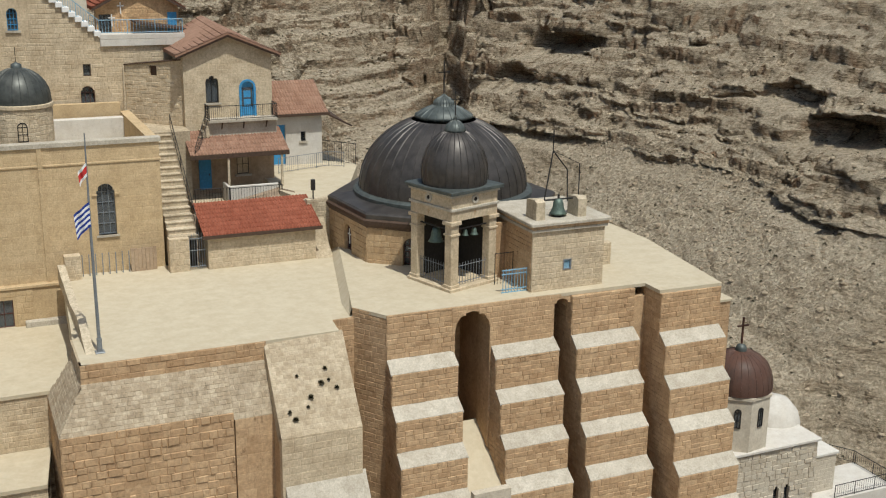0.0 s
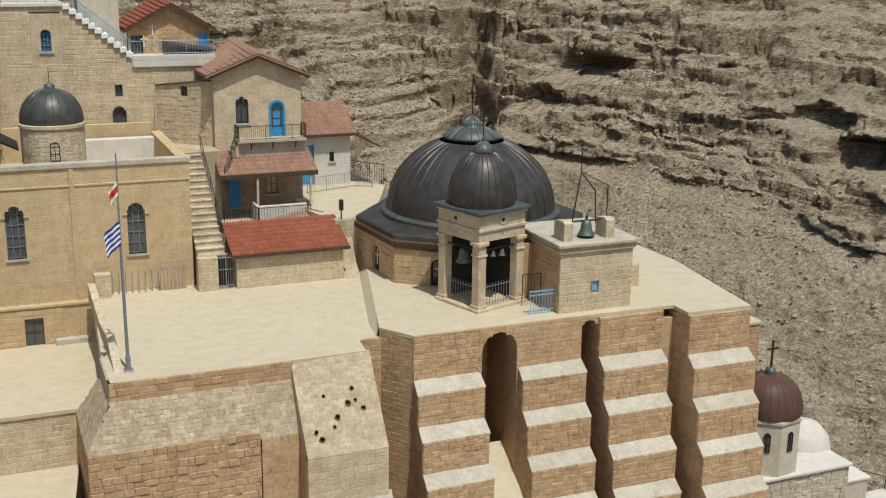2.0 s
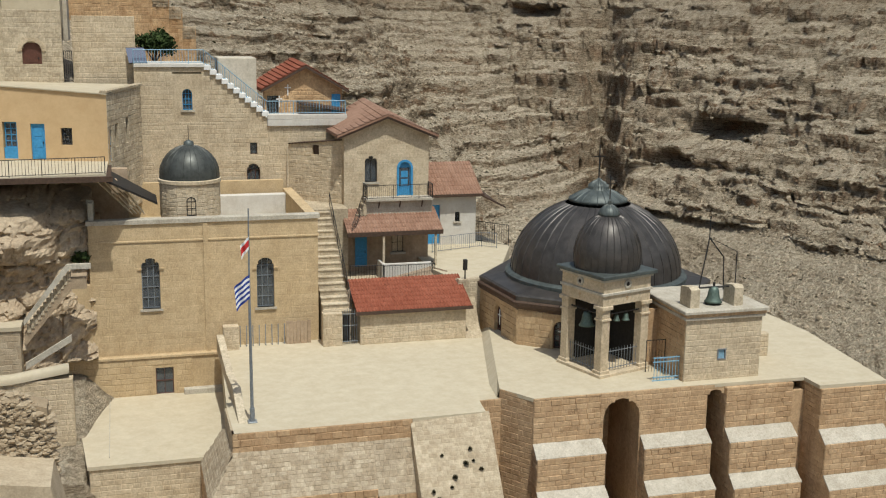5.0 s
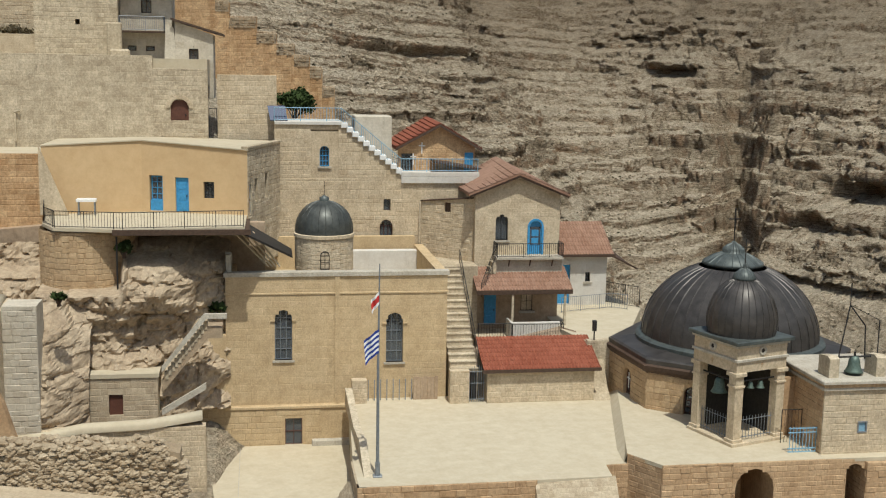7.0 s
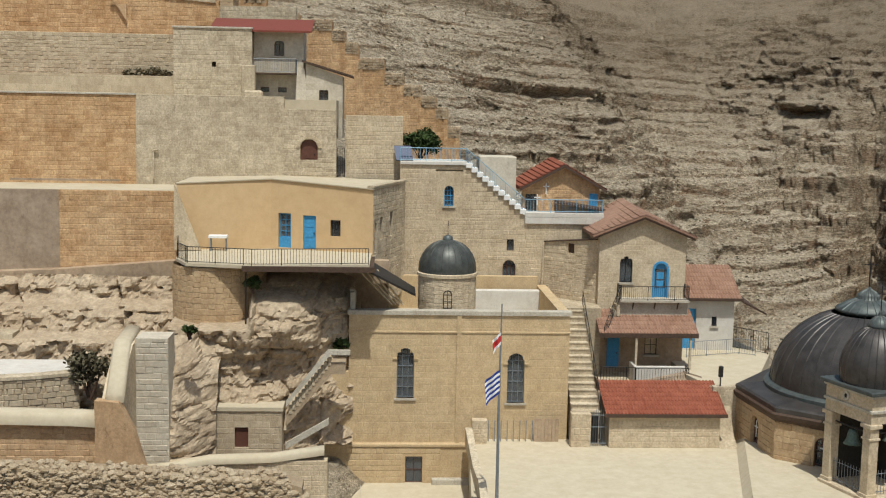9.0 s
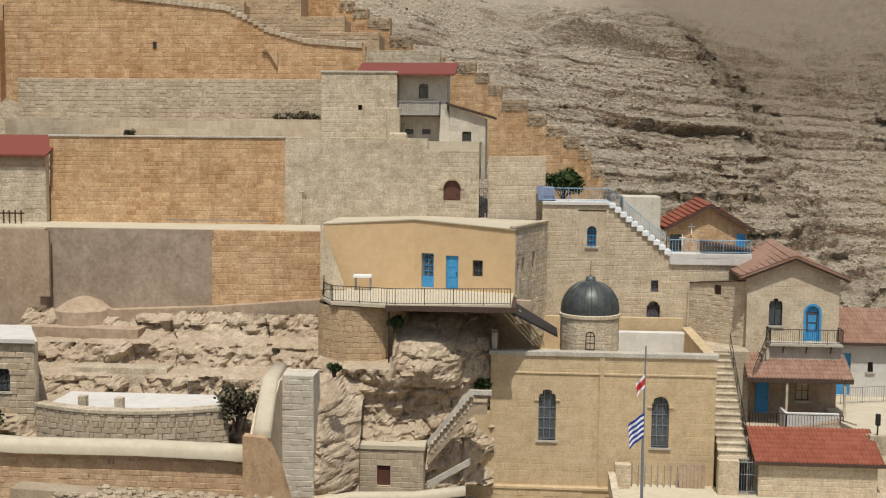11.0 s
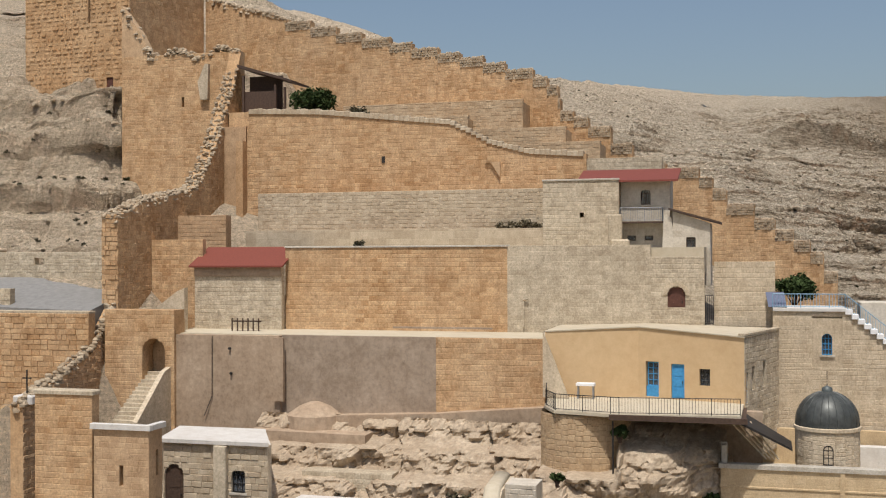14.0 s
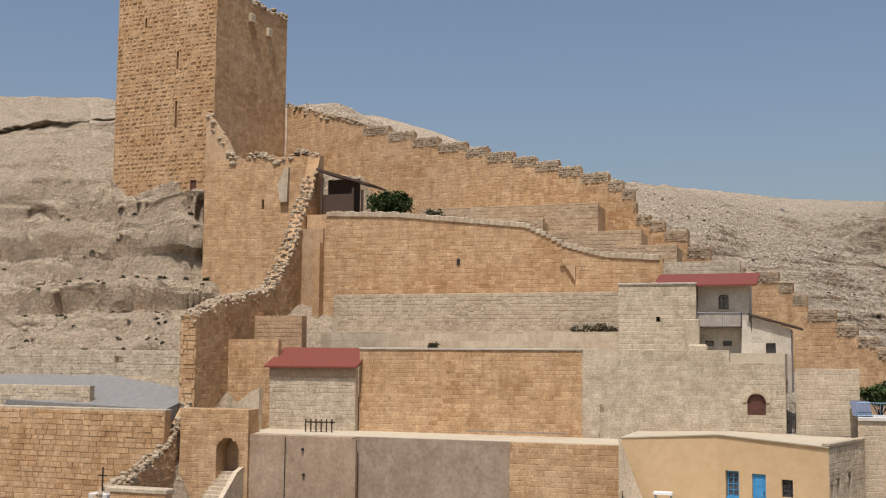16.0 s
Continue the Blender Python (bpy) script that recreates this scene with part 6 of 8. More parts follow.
f.stones(0, d3, -14, -5.6, 0, 0.34, 0.6, 0.025, SH)
part("masonry", f, M_PALE, yh, kind="stuff")
for h in SH[:2]:
    window(yh, h[0], h[1], h[2], h[3], 0, False, M_WOOD, (1, 2), xf3, sill=False)
door(yh, 0.5, 0.7, -10.1, -8.0, 0, M_BLUE, False, xf3)
s = Shape(xf3)
s.box(-0.1, d3, -0.12, 0.4, -5.5, -5.35, 0.03)
part("side_cornice", s, M_PALE, yh)
s = Shape()
_r = [(-14.4, 78.95, -5.4), (-7.95, 80.1, -5.07), (-0.7, 78.05, -5.55), (1.7, 85.6, -5.45), (1.2, 86, -5.45), (-7.5, 86, -5.2), (-14.4, 86, -5.4)]
s.add(_r + [(x, y, z - 0.08) for x, y, z in _r], [(0, 1, 5, 6), (1, 2, 3, 4, 5), (0, 7, 8, 1), (1, 8, 9, 2), (2, 9, 10, 3)])
part("roof", s, M_ROOF, yh)
slab("upper_terrace", "long cream flat terrace above the retaining wall", [(-45.5, 79.95), (-14.4, 79.95), (-14.4, 86), (-45.5, 86)], -6.3, -6.02, M_ROOF)
slab("yellow_terrace", "white paved terrace before the yellow house", [(-14.2, 79.3), (-13.6, 74.4), (-12.6, 72.2), (-8.4, 71.2), (-0.9, 72.2), (-0.8, 78.4), (-7.95, 80.4)], -10.25, -10.05, M_ROOF)
railing("terrace_railing", [(-14.2, 78.6, -10.05), (-13.5, 74.4, -10.05), (-12.5, 72.3, -10.05), (-8.3, 71.3, -10.05), (-4.6, 71.8, -10.05), (-0.95, 72.3, -10.05)], 1.05, M_IRON, "long dark iron terrace railing with thin bars", 0.19, 0.015)
s = Shape()
s.prism([(-14.4, -5.4), (-12.6, -10.0), (-14.4, -10.0)], "y", 78.2, 78.5)
solo("stair_string", s, M_CREAM, "sloping cream stone stair cheek against the house", "stair", kind="structure")
sk = thing("outdoor_sink", (-11.4, 78.6, -10), "small white sink on legs by the yellow wall", "sink")
s = Shape(); s.box(-12.1, -10.8, 78.3, 78.9, -9.15, -8.95, 0.03)
part("basin", s, M_WHITEPAINT, sk)
for x in (-12.0, -10.95):
    s = Shape(); s.box(x, x + 0.08, 78.35, 78.85, -10.05, -9.15)
    part("leg", s, M_GREYIRON, sk)
# bastion and canopy under the terrace
ba = thing("bastion", (-11, 75, -14.5), "rounded bastion of rough ochre stones under the terrace", "bastion", kind="structure")
s = Shape()
s.lathe([(3.0, -15.8), (2.95, -10.35)], -10.9, 75.0, 20, 160, 380)
part("core", s, M_DRUM, ba)
st = Shape()
for k in range(20):
    a = 175 + k * 9.5
    xf = turn_at(-10.9 + 2.97 * math.cos(radians(a)), 75.0 + 2.97 * math.sin(radians(a)), a + 90)
    q = Shape(xf)
    q.stones(-0.26, 0.26, -15.6, -10.4, 0, 0.36, 0.7, 0.03, rough=0.4, r=random.Random(41 + k % 2))
    st.add(q.v, q.f)
part("masonry", st, M_DRUM, ba, kind="stuff")
cp = thing("canopy", (-4.5, 72.5, -10.5), "dark timber beam canopy under the terrace edge", "canopy")
s = Shape()
s.box(-8.9, -0.5, 70.95, 71.12, -10.38, -10.04)
part("beam", s, M_WOOD, cp)
s = Shape()
s.box(-8.9, -0.6, 71.3, 78, -10.42, -10.27)
part("deck", s, M_WOOD, cp)
for x in (-8.7,):
    s = Shape(); s.tube((x, 71.4, -10.5), (x, 71.4, -15.0), 0.06)
    part("post", s, M_IRON, cp)
lt = thing("lean_to", (0.3, 73, -11.5), "dark pitched lean-to roof with timber rafters", "lean-to")
s = Shape()
s.add([(-0.9, 71.3, -10.3), (-0.9, 76.5, -10.3), (2.2, 77.5, -12.3), (2.2, 75.0, -12.4), (-0.9, 71.3, -10.45), (-0.9, 76.5, -10.45), (2.2, 77.5, -12.45), (2.2, 75.0, -12.55)], [(0, 3, 2, 1), (4, 5, 6, 7), (0, 4, 7, 3), (1, 2, 6, 5), (2, 3, 7, 6)])
part("roof", s, M_IRON, lt)
for k in range(4):
    s = Shape()
    s.tube((-1.6 + 0.4 * k, 73.9, -10.6), (0.6 + 0.25 * k, 74.4, -13.0), 0.06, 4)
    part("rafter", s, M_CREAM, lt)
s = Shape()
s.box(-8.3, 0.4, 77.3, 78.1, -16, -10.45)
solo("cave_wall", s, M_PLASTER, "shaded plastered wall inside the rock shelter", "wall", kind="structure")
s = Shape()
s.box(-3.9, -3.6, 77.15, 77.3, -12.0, -11.3, 0.02)
solo("blue_coat", s, M_BLUE, "bright blue cloth hanging in the rock shelter", "cloth")

def crag(name, x0, x1, z0, z1, face, amp, seed, label, step=0.15):
    """A rough rock face: y = face(x, z) pushed in and out by beds and lumps."""
    xs, zs = np.arange(x0, x1 + step, step), np.arange(z0, z1 + step, step)
    X, Z = np.meshgrid(xs, zs)
    Y = face(X, Z)
    Y = Y - 0.28 * np.abs(fbm(X * 1.3, Z * 1.7, 3, seed + 5) - 0.5) * 2 * amp - 0.25 * bed(Z + 0.8 * fbm(X * 0.5, Z * 0.2, 2, seed + 8), 0.5, seed + 6) * amp
    for wide, tall, push, sd in ((3.4, 2.2, 0.9, 31), (1.3, 0.9, 0.32, 32), (0.5, 0.35, 0.12, 33)):
        edge, tone = blocks((X + 0.5 * wide * fbm(X / wide, Z / wide, 2, seed + sd)) / wide, (Z + 0.4 * tall * fbm(X / tall, Z / tall, 2, seed + sd + 4)) / tall, seed + sd)
        Y = Y - amp * push * (tone - 0.5 - 0.25 * (1 - edge) ** 2)
    Y = Y - amp * 0.55 * (2.4 * (fbm(X * 0.17, Z * 0.3, 4, seed) - 0.5) + 0.9 * bed(Z + 0.5 * fbm(X * 0.3, Z * 0, 2, seed + 3), 1.4, seed + 1) + 0.8 * np.abs(fbm(X * 0.7, Z * 0.9, 3, seed + 2) - 0.5))
    nx, nz = len(xs), len(zs)
    i = np.arange(nx * nz).reshape(nz, nx)
    fc = np.stack([i[:-1, :-1], i[:-1, 1:], i[1:, 1:], i[1:, :-1]], -1).reshape(-1, 4)
    me = bpy.data.meshes.new(name)
    me.from_pydata(np.stack([X.ravel(), Y.ravel(), Z.ravel()], 1).tolist(), [], fc.tolist())
    me.materials.append(M_CLIFF)
    return tagged(new(name, me), label, "rock face", kind="structure")


crag("rock_face", -13.6, -1.9, -22, -10.8, lambda x, z: 71.6 + np.interp(z, [-22, -19, -16, -13.6, -12.6, -11.6, -10.8], [-1.4, -0.9, -0.8, -0.7, 0.0, 2.2, 4.2]) + np.clip(x + 6.0, 0, 5) * 0.8 + 6 * np.clip((-8.3 - x) / 0.8, 0, 1) * np.clip((z + 14.0) / 0.4, 0, 1), 1.5, 91, "craggy pink brown rock face under the terrace")
crag("rock_bank", -36, -13.2, -19, -11.8, lambda x, z: 79.0 - np.interp(z, [-19, -17, -16.6, -15.4, -15.1, -13.7, -13.3, -11.8], [12, 10.5, 7, 6.2, 3.8, 3.0, 1.0, 0.3]), 1.7, 97, "broken pale rock ledges below the retaining wall", 0.16)

# ---- retaining wall, plaster, rock and cells ----
faced_wall("retaining_wall_stone", "ochre ashlar stretch of the retaining wall", -22.6, -14.4, -13, -6.05, 79.7, 0.8, M_OCHRE, course=0.4, length=0.75, limit=200)
s = Shape()
s.wall(-34.8, -22.6, -13, -6.05, 79.75, 0.8)
solo("retaining_wall_grey", s, M_GREYPL, "grey rendered stretch of the retaining wall", "wall", kind="structure")
s = Shape()
s.wall(-44.2, -34.8, -13.5, -6.1, 79.3, 1.2).box(-35.2, -34.4, 79.0, 79.3, -11, -6.2)
solo("retaining_wall_brown", s, M_PLASTER, "brown plastered retaining wall with stains", "wall", kind="structure")
# solid stubs coloured near-black for the shade inside drain holes
_s = Shape()
for x, z in ((-38.9, -7.1), (-38.8, -9.0)):
    _s.tube((x, 79.32, z), (x, 79.1, z), 0.1, 8)
solo("drain_holes", _s, M_SHADE, "near-black stubs standing for the shade in drain holes", "drain", kind="structure")
_s = Shape()
_s.tube((-40.4, 79.25, -6.2), (-40.4, 79.2, -10.8), 0.03).tube((-40.4, 79.2, -10.8), (-41, 79.1, -12.3), 0.03)
solo("cable", _s, M_IRON, "thin black cable hanging down the plastered wall", "cable")
_s = Shape()
_s.lathe([(2.2, -13.5), (2.1, -11.9), (1.2, -11.3), (0.4, -11.0), (0.05, -10.95)], -32.0, 79.4, 16)
solo("plaster_cupola", _s, M_PLASTER, "rounded plaster hump against the retaining wall", "plaster hump", kind="structure")
_s = Shape()
_s.prism([(-30.5, -11.9), (-22.5, -11.5), (-14.4, -10.8), (-14.4, -13.5), (-30.5, -13.5)], "y", 78.7, 79.8)
_s.prism([(-36, -12.8), (-27, -12.9), (-27, -14.2), (-36, -14.0)], "y", 76.5, 79)
solo("plaster_ledge", _s, M_PLASTER, "brown plastered ledge at the foot of the wall", "ledge", kind="structure")
faced_wall("terrace_block", "pale squared stone block on the rock", -30.6, -24.0, -17.5, -15.0, 73.5, 1.5, M_PALE, course=0.36, length=0.6)
# white roofed cell
ce = faced_wall("cell", "grey bossed stone cell with a white flat roof", -38.4, -30.8, -19, -12.45, 68.2, 0.6, M_GREY, holes=[(-37.6, 1.4, -17.2, -13.9, True), (-32.9, 1.0, -15.6, -14.0, True)], category="house", kind="", course=0.4, length=0.65, proud=0.09, rough=0.8, limit=200)
s = Shape()
s.box(-34.5, -33.6, 67.7, 68.2, -19, -12.5, 0.05)
part("buttress", s, M_PALE, ce)
window(ce, -32.9, 1.0, -15.6, -14.0, 68.2, True, M_IRON, (2, 2))
door(ce, -37.6, 1.4, -17.2, -13.95, 68.2, M_WOOD, True)
s = Shape()
s.prism([(-38.6, 67.9), (-30.6, 67.9), (-33.3, 73.4), (-40.0, 73.4)], "z", -12.45, -12.2).prism([(-31.2, 68.8), (-30.85, 68.8), (-33.2, 73.3), (-33.6, 73.3)], "z", -19, -12.45)
part("roof", s, M_WHITE, ce, "bright white limewashed roof")
f = Shape(turn_at(-30.83, 68.25, 115.5))
f.stones(0, 5.6, -19, -12.5, 0, 0.4, 0.6, 0.07)
part("side_masonry", f, M_GREY, ce, kind="stuff")
# small tower house at the edge
tw = faced_wall("gate_house", "narrow ochre stone gate house with white roof coping", -39.7, -35.9, -22, -10.7, 62.0, 0.5, M_BUTT, holes=[(-37.8, 0.28, -14.2, -12.9, False), (-38.0, 2.0, -22, -18.6, True)], category="house", kind="", limit=150, course=0.36, length=0.7, proud=0.015)
f = Shape(turn_at(-35.9, 62.5, 90))
f.wall(0, 1.1, -22, -10.7, 0, 0.5, [(0.5, 0.3, -13.6, -12.0, False)])
part("side_wall", f, M_BUTT, tw)
s = Shape()
s.box(-39.9, -35.7, 61.8, 62.2, -10.7, -10.35, 0.03).box(-36.1, -35.7, 62.2, 63.8, -10.7, -10.35, 0.03).box(-39.7, -36.1, 62.2, 63.8, -10.9, -10.7).box(-39.7, -36.1, 63.5, 63.8, -22, -10.9)
part("coping", s, M_WHITE, tw)
door(tw, -38.0, 1.6, -22, -18.8, 62.1, M_WOOD, True)
faced_wall("gate_annex", "ochre stone annex wall with sloping top", -45.0, -40.8, -24, -8.85, 63.5, 0.8, M_OCHRE, course=0.36, length=0.7)
s = Shape()
s.box(-45.1, -40.7, 63.4, 64.4, -8.85, -8.55, 0.08)
solo("coping", s, M_PALE, "pale mortar coping on the annex wall", "coping", kind="structure")
# garden wall with rounded white coping
faced_wall("garden_wall", "ochre garden wall under a rounded cream coping", -35.6, -15.2, -24, -17.3, 62.0, 0.7, M_BUTT, course=0.3, length=0.5, proud=0.04, limit=260, rough=0.9)


def rounded_coping(name, pts, w, label):
    """A rolled mortar coping along a line of points."""
    s = Shape()
    s.smooth = True
    ring = [(-0.5, -0.3), (-0.5, 0.0), (-0.36, 0.16), (0, 0.22), (0.36, 0.16), (0.5, 0.0), (0.5, -0.3)]
    p, f = [], []
    for i, q in enumerate(pts):
        a, b = Vector(pts[max(0, i - 1)]), Vector(pts[min(len(pts) - 1, i + 1)])
        d = (b - a).normalized()
        n = Vector((-d.y, d.x, 0)).normalized()
        for u, z in ring:
            p.append(tuple(Vector(q) + n * u * w + Vector((0, 0, z * w))))
    m = len(ring)
    for i in range(len(pts) - 1):
        for k in range(m - 1):
            f.append((i * m + k, i * m + k + 1, (i + 1) * m + k + 1, (i + 1) * m + k))
    f += [tuple(range(m)), tuple(range(len(p) - m, len(p)))[::-1]]
    s.add(p, f)
    return solo(name, s, M_ROOF, label, "coping", kind="structure")


rounded_coping("garden_coping", [(-35.6, 62.3, -15.3), (-34.6, 62.3, -15.4), (-33.6, 62.3, -16.4), (-32, 62.3, -17.1), (-29, 62.3, -17.25), (-22, 62.3, -17.2), (-17, 62.3, -17.3), (-15.3, 62.3, -17.4)], 1.45, "rounded cream mortar coping of the garden wall")
rounded_coping("pier_coping", [(-14.7, 61.6, -16.1), (-14.8, 63.0, -15.0), (-15.0, 65, -13.75), (-15.2, 68.5, -13.6)], 1.0, "rounded cream coping running up the pier wall")
s = Shape()
s.prism([(61.7, -24), (61.7, -16.2), (63, -15.1), (65, -13.85), (68.5, -13.7), (68.5, -24)], "x", -15.4, -14.4)
solo("pier_wall", s, M_CREAM, "cream pier wall climbing into the slope", "wall", kind="structure")
s = Shape()
s.prism([(-15.7, -24), (-15.7, -16.2), (-14.4, -16.3), (-13.6, -18.0), (-12.9, -20.4), (-11.4, -21.0), (-11.4, -24)], "y", 61.2, 61.9)
solo("plaster_wall", s, M_BUTT, "brown rendered wall below the pier coping", "wall", kind="structure")
faced_wall("pier_block", "pale cracked stone pier below the rock", -14.4, -12.5, -24, -13.6, 65.6, 2.0, M_LIME, course=0.36, length=0.55, limit=100, proud=0.05, rough=0.9)
crag("rock_spur", -12.9, -10.2, -24, -14.2, lambda x, z: 65.9 + np.interp(z, [-24, -20, -17, -15.5, -14.2], [0.0, 0.2, 0.8, 1.8, 3.6]) + np.clip(x + 12.2, 0, 3) * 1.1, 0.8, 55, "pale crusted rock spur beside the stone pier", 0.12)
cu = thing("curved_wall", (-24, 66, -17.5), "curved grey bossed stone wall with white court", "wall", kind="structure")
st, co = Shape(), Shape()
for k in range(12):
    a, b = -120 + k * 5.2, -120 + (k + 1) * 5.2
    ax, ay = -24.1 + 11.5 * math.cos(radians(a)), 76.2 + 11.5 * math.sin(radians(a))
    bx, by = -24.1 + 11.5 * math.cos(radians(b)), 76.2 + 11.5 * math.sin(radians(b))
    xf, d = leg(ax, ay, bx, by)
    q = Shape(xf)
    q.stones(0, d, -19, -16.0, 0, 0.36, 0.6, 0.06, rough=0.5, r=random.Random(70))
    st.add(q.v, q.f)
    q = Shape(xf)
    q.box(0, d + 0.02, 0, 0.6, -20, -16.0)
    part("core", q, M_GREY, cu)
    q = Shape(xf)
    q.box(-0.02, d + 0.04, -0.12, 0.7, -16.0, -15.78, 0.03)
    part("coping", q, M_PALE, cu)
part("masonry", st, M_GREY, cu, kind="stuff")
slab("white_court", "small white limewashed court behind the curved wall", [(-30, 66.8), (-24, 65.2), (-19, 66.4), (-19, 72), (-30, 72)], -17.5, -16.35, M_WHITE)
for x, h in ((-27.3, 0.75), (-25.0, 0.55)):
    s = Shape()
    s.box(x, x + 0.5, 66.4, 66.9, -16.35, -15.6 + h * 0.3, 0.03)
    solo("stone_block", s, M_PALE, "small pale stone block on the court wall", "stone block", "court blocks", base=(x, 66.6, -16.3))
# lower building with a brown shutter
sw = faced_wall("lower_house", "low pale stone house with brown shutter and flat roof", -15.0, -6.2, -24, -18.85, 69.0, 0.6, M_GREY, holes=[(-8.7, 0.85, -21.2, -19.9, False)], category="house", kind="", course=0.36, length=0.7, limit=150)
s = Shape()
s.box(-9.1, -8.3, 69.15, 69.22, -21.2, -19.9)
part("shutter", s, M_BROWNDOOR, sw)
s = Shape()
s.prism([(-15, 68.9), (-6.1, 68.9), (-6.1, 73.5), (-15, 74)], "z", -18.85, -18.6).box(-6.8, -6.2, 69.6, 73.5, -24, -18.85)
part("roof", s, M_ROOF, sw)
rounded_coping("low_coping", [(-14.6, 65.8, -21.4), (-12, 65.8, -21.2), (-10.2, 65.9, -20.9), (-6.5, 66, -20.8), (-3.4, 66.2, -20.4)], 0.9, "rounded cream coping of the low wall")
faced_wall("low_wall", "ochre low wall below the rounded coping", -15.2, -3.2, -28, -21.0, 65.7, 0.7, M_CREAM)
ds = thing("side_stair", (-4, 70.4, -20), "narrow stone stair with pale cheeks between rock and church", "stair")
for k in range(13):
    s = Shape()
    x, z = -5.85 + k * 0.2, -18.75 + k * 0.26
    s.box(x, x + 0.24, 69.85, 71.2, z - 0.5, z)
    part("step", s, M_PALE, ds)
s = Shape()
s.prism([(-6.0, -20.1), (-6.0, -19.3), (-3.4, -16.0), (-2.3, -16.0), (-2.3, -16.7), (-3.2, -16.7)], "y", 69.9, 71.3)
part("stair_body", s, M_CLIFF, ds)
s = Shape()
s.prism([(-6.0, -18.75), (-6.0, -18.4), (-3.4, -15.1), (-2.0, -15.1), (-2.0, -15.4), (-3.25, -15.4)], "y", 69.6, 69.86)
part("cheek", s, M_LEDGE, ds)
s = Shape()
s.prism([(-6.0, -21.4), (-6.0, -21.0), (-3.3, -19.4), (-3.3, -19.8)], "y", 69.3, 69.56)
part("cheek", s, M_LEDGE, ds)
# dry stone wall in front
dw = thing("dry_stone_wall", (-12, 50, -20), "dry stone wall of loose brown field stones", "wall", kind="structure")
s = Shape()
s.prism([(-24, -24), (-3.2, -24), (-3.6, -17.3), (-5, -16.9), (-24, -16.1)], "y", 50.2, 51.4)
part("core", s, M_RUBBLE, dw)
q = random.Random(5)
s = Shape()
n = 0
for i in range(3400):
    x = q.uniform(-22, -3.3)
    zt = -16.2 - max(0, (x + 22) / 18.7) * 0.75 - (max(0, x + 4.5) * 1.0)
    z = q.uniform(zt - 3.2, zt)
    rock(s, (x, 50.2 + q.uniform(-0.05, 0.05), z), q.uniform(0.12, 0.24), q, 0.6)
part("stones", s, M_RUBBLE, dw, kind="stuff")
for i in range(150):
    x = -20 + i * 0.112
    t2 = Shape()
    zt = -16.15 - max(0, (x + 22) / 18.7) * 0.75 - (max(0, x + 4.5) * 1.0)
    rock(t2, (x, 50.3 + q.uniform(-0.1, 0.9), zt + q.uniform(-0.02, 0.1)), q.uniform(0.12, 0.24), q, 0.7)
    part("stone", t2, M_RUBBLE, dw)
s = Shape()
s.prism([(-12, -18.3), (-3.4, -19.6), (-2.0, -26), (-12, -26)], "y", 46.8, 50)
solo("path_slab", s, M_GREY, "grey stone slope before the dry stone wall", "ledge", kind="structure")

# ---- second tier: ochre wall, shed, arched door ----
ti = faced_wall("tier_wall_ochre", "long ochre ashlar wall of the second tier", -37.2, -18.6, -6.2, 0.62, 86, 0.8, M_OCHRE, course=0.36, length=0.7, limit=290, cap=M_LEDGE)
tp = faced_wall("tier_wall_pale", "pale plastered stone wall of the second tier", -18.6, -7.6, -6.2, 0.7, 86.02, 0.8, M_PALE, course=0.36, length=0.8, proud=0.012, limit=200)
td = faced_wall("tier_wall_door", "pale stone wall with arched brown door", -7.6, -3.65, -6.2, -0.2, 85.95, 0.8, M_PALE, holes=[(-5.7, 1.3, -4.0, -2.4, True)], course=0.34, length=0.6, limit=100)
door(td, -5.7, 1.3, -4.0, -2.45, 85.95, M_BROWNDOOR, True)
s = Shape()
for k in range(13):
    a, b = math.pi * k / 13, math.pi * (k + 0.9) / 13
    s.prism([(-5.7 + r * math.cos(u), -3.08 + r * math.sin(u)) for r, u in ((0.95, a), (0.95, b), (0.68, b), (0.68, a))], "y", 85.85, 85.97)
part("arch_stones", s, M_CREAM, td)
s = Shape()
s.box(-37, -3.7, 86.8, 92, -1.5, 0.5)
solo("tier_fill", s, M_ROOF, "pale earth terrace behind the tier wall", "terrace", kind="structure")
_p = Shape()
_p.tube((-17.3, 85.9, -5.6), (-17.3, 85.9, -3.5), 0.07).tube((-17.35, 85.9, -3.5), (-16.9, 85.8, -3.4), 0.09)
solo("vent_pipe", _p, M_PALE, "cream vent pipe standing at the wall", "pipe")
_p = Shape()
_p.box(-27.5, -19.5, 84.6, 84.75, -5.75, -5.6)
solo("long_plank", _p, M_GREYPL, "long grey plank lying on the terrace", "plank")
bn = thing("bench", (-39.5, 83.5, -6), "weathered wooden bench on the terrace", "bench")
s = Shape(); s.box(-40.6, -38.2, 83.0, 83.5, -5.3, -5.2)
part("seat", s, M_WOOD, bn)
for k in range(6):
    s = Shape(); s.box(-40.6 + k * 0.46, -40.5 + k * 0.46, 83.0, 83.08, -6.05, -5.0)
    part("slat", s, M_WOOD, bn)
rs = faced_wall("red_roof_house", "pale stone house with red sheet metal roof", -45.0, -37.2, -6.4, -0.75, 85.2, 0.6, M_PALE, category="house", kind="", course=0.34, length=0.5, proud=0.04, rough=0.9, limit=150)
s = Shape()
s.prism([(84.7, -0.8), (88.2, 0.75), (88.2, 0.65), (84.7, -0.95)], "x", -45.3, -36.9)
part("roof", s, M_REDSHEET, rs)
s = Shape()
s.box(-45, -37.2, 85.1, 85.2, -1.7, -0.8)
part("frieze", s, M_PLASTER, rs)
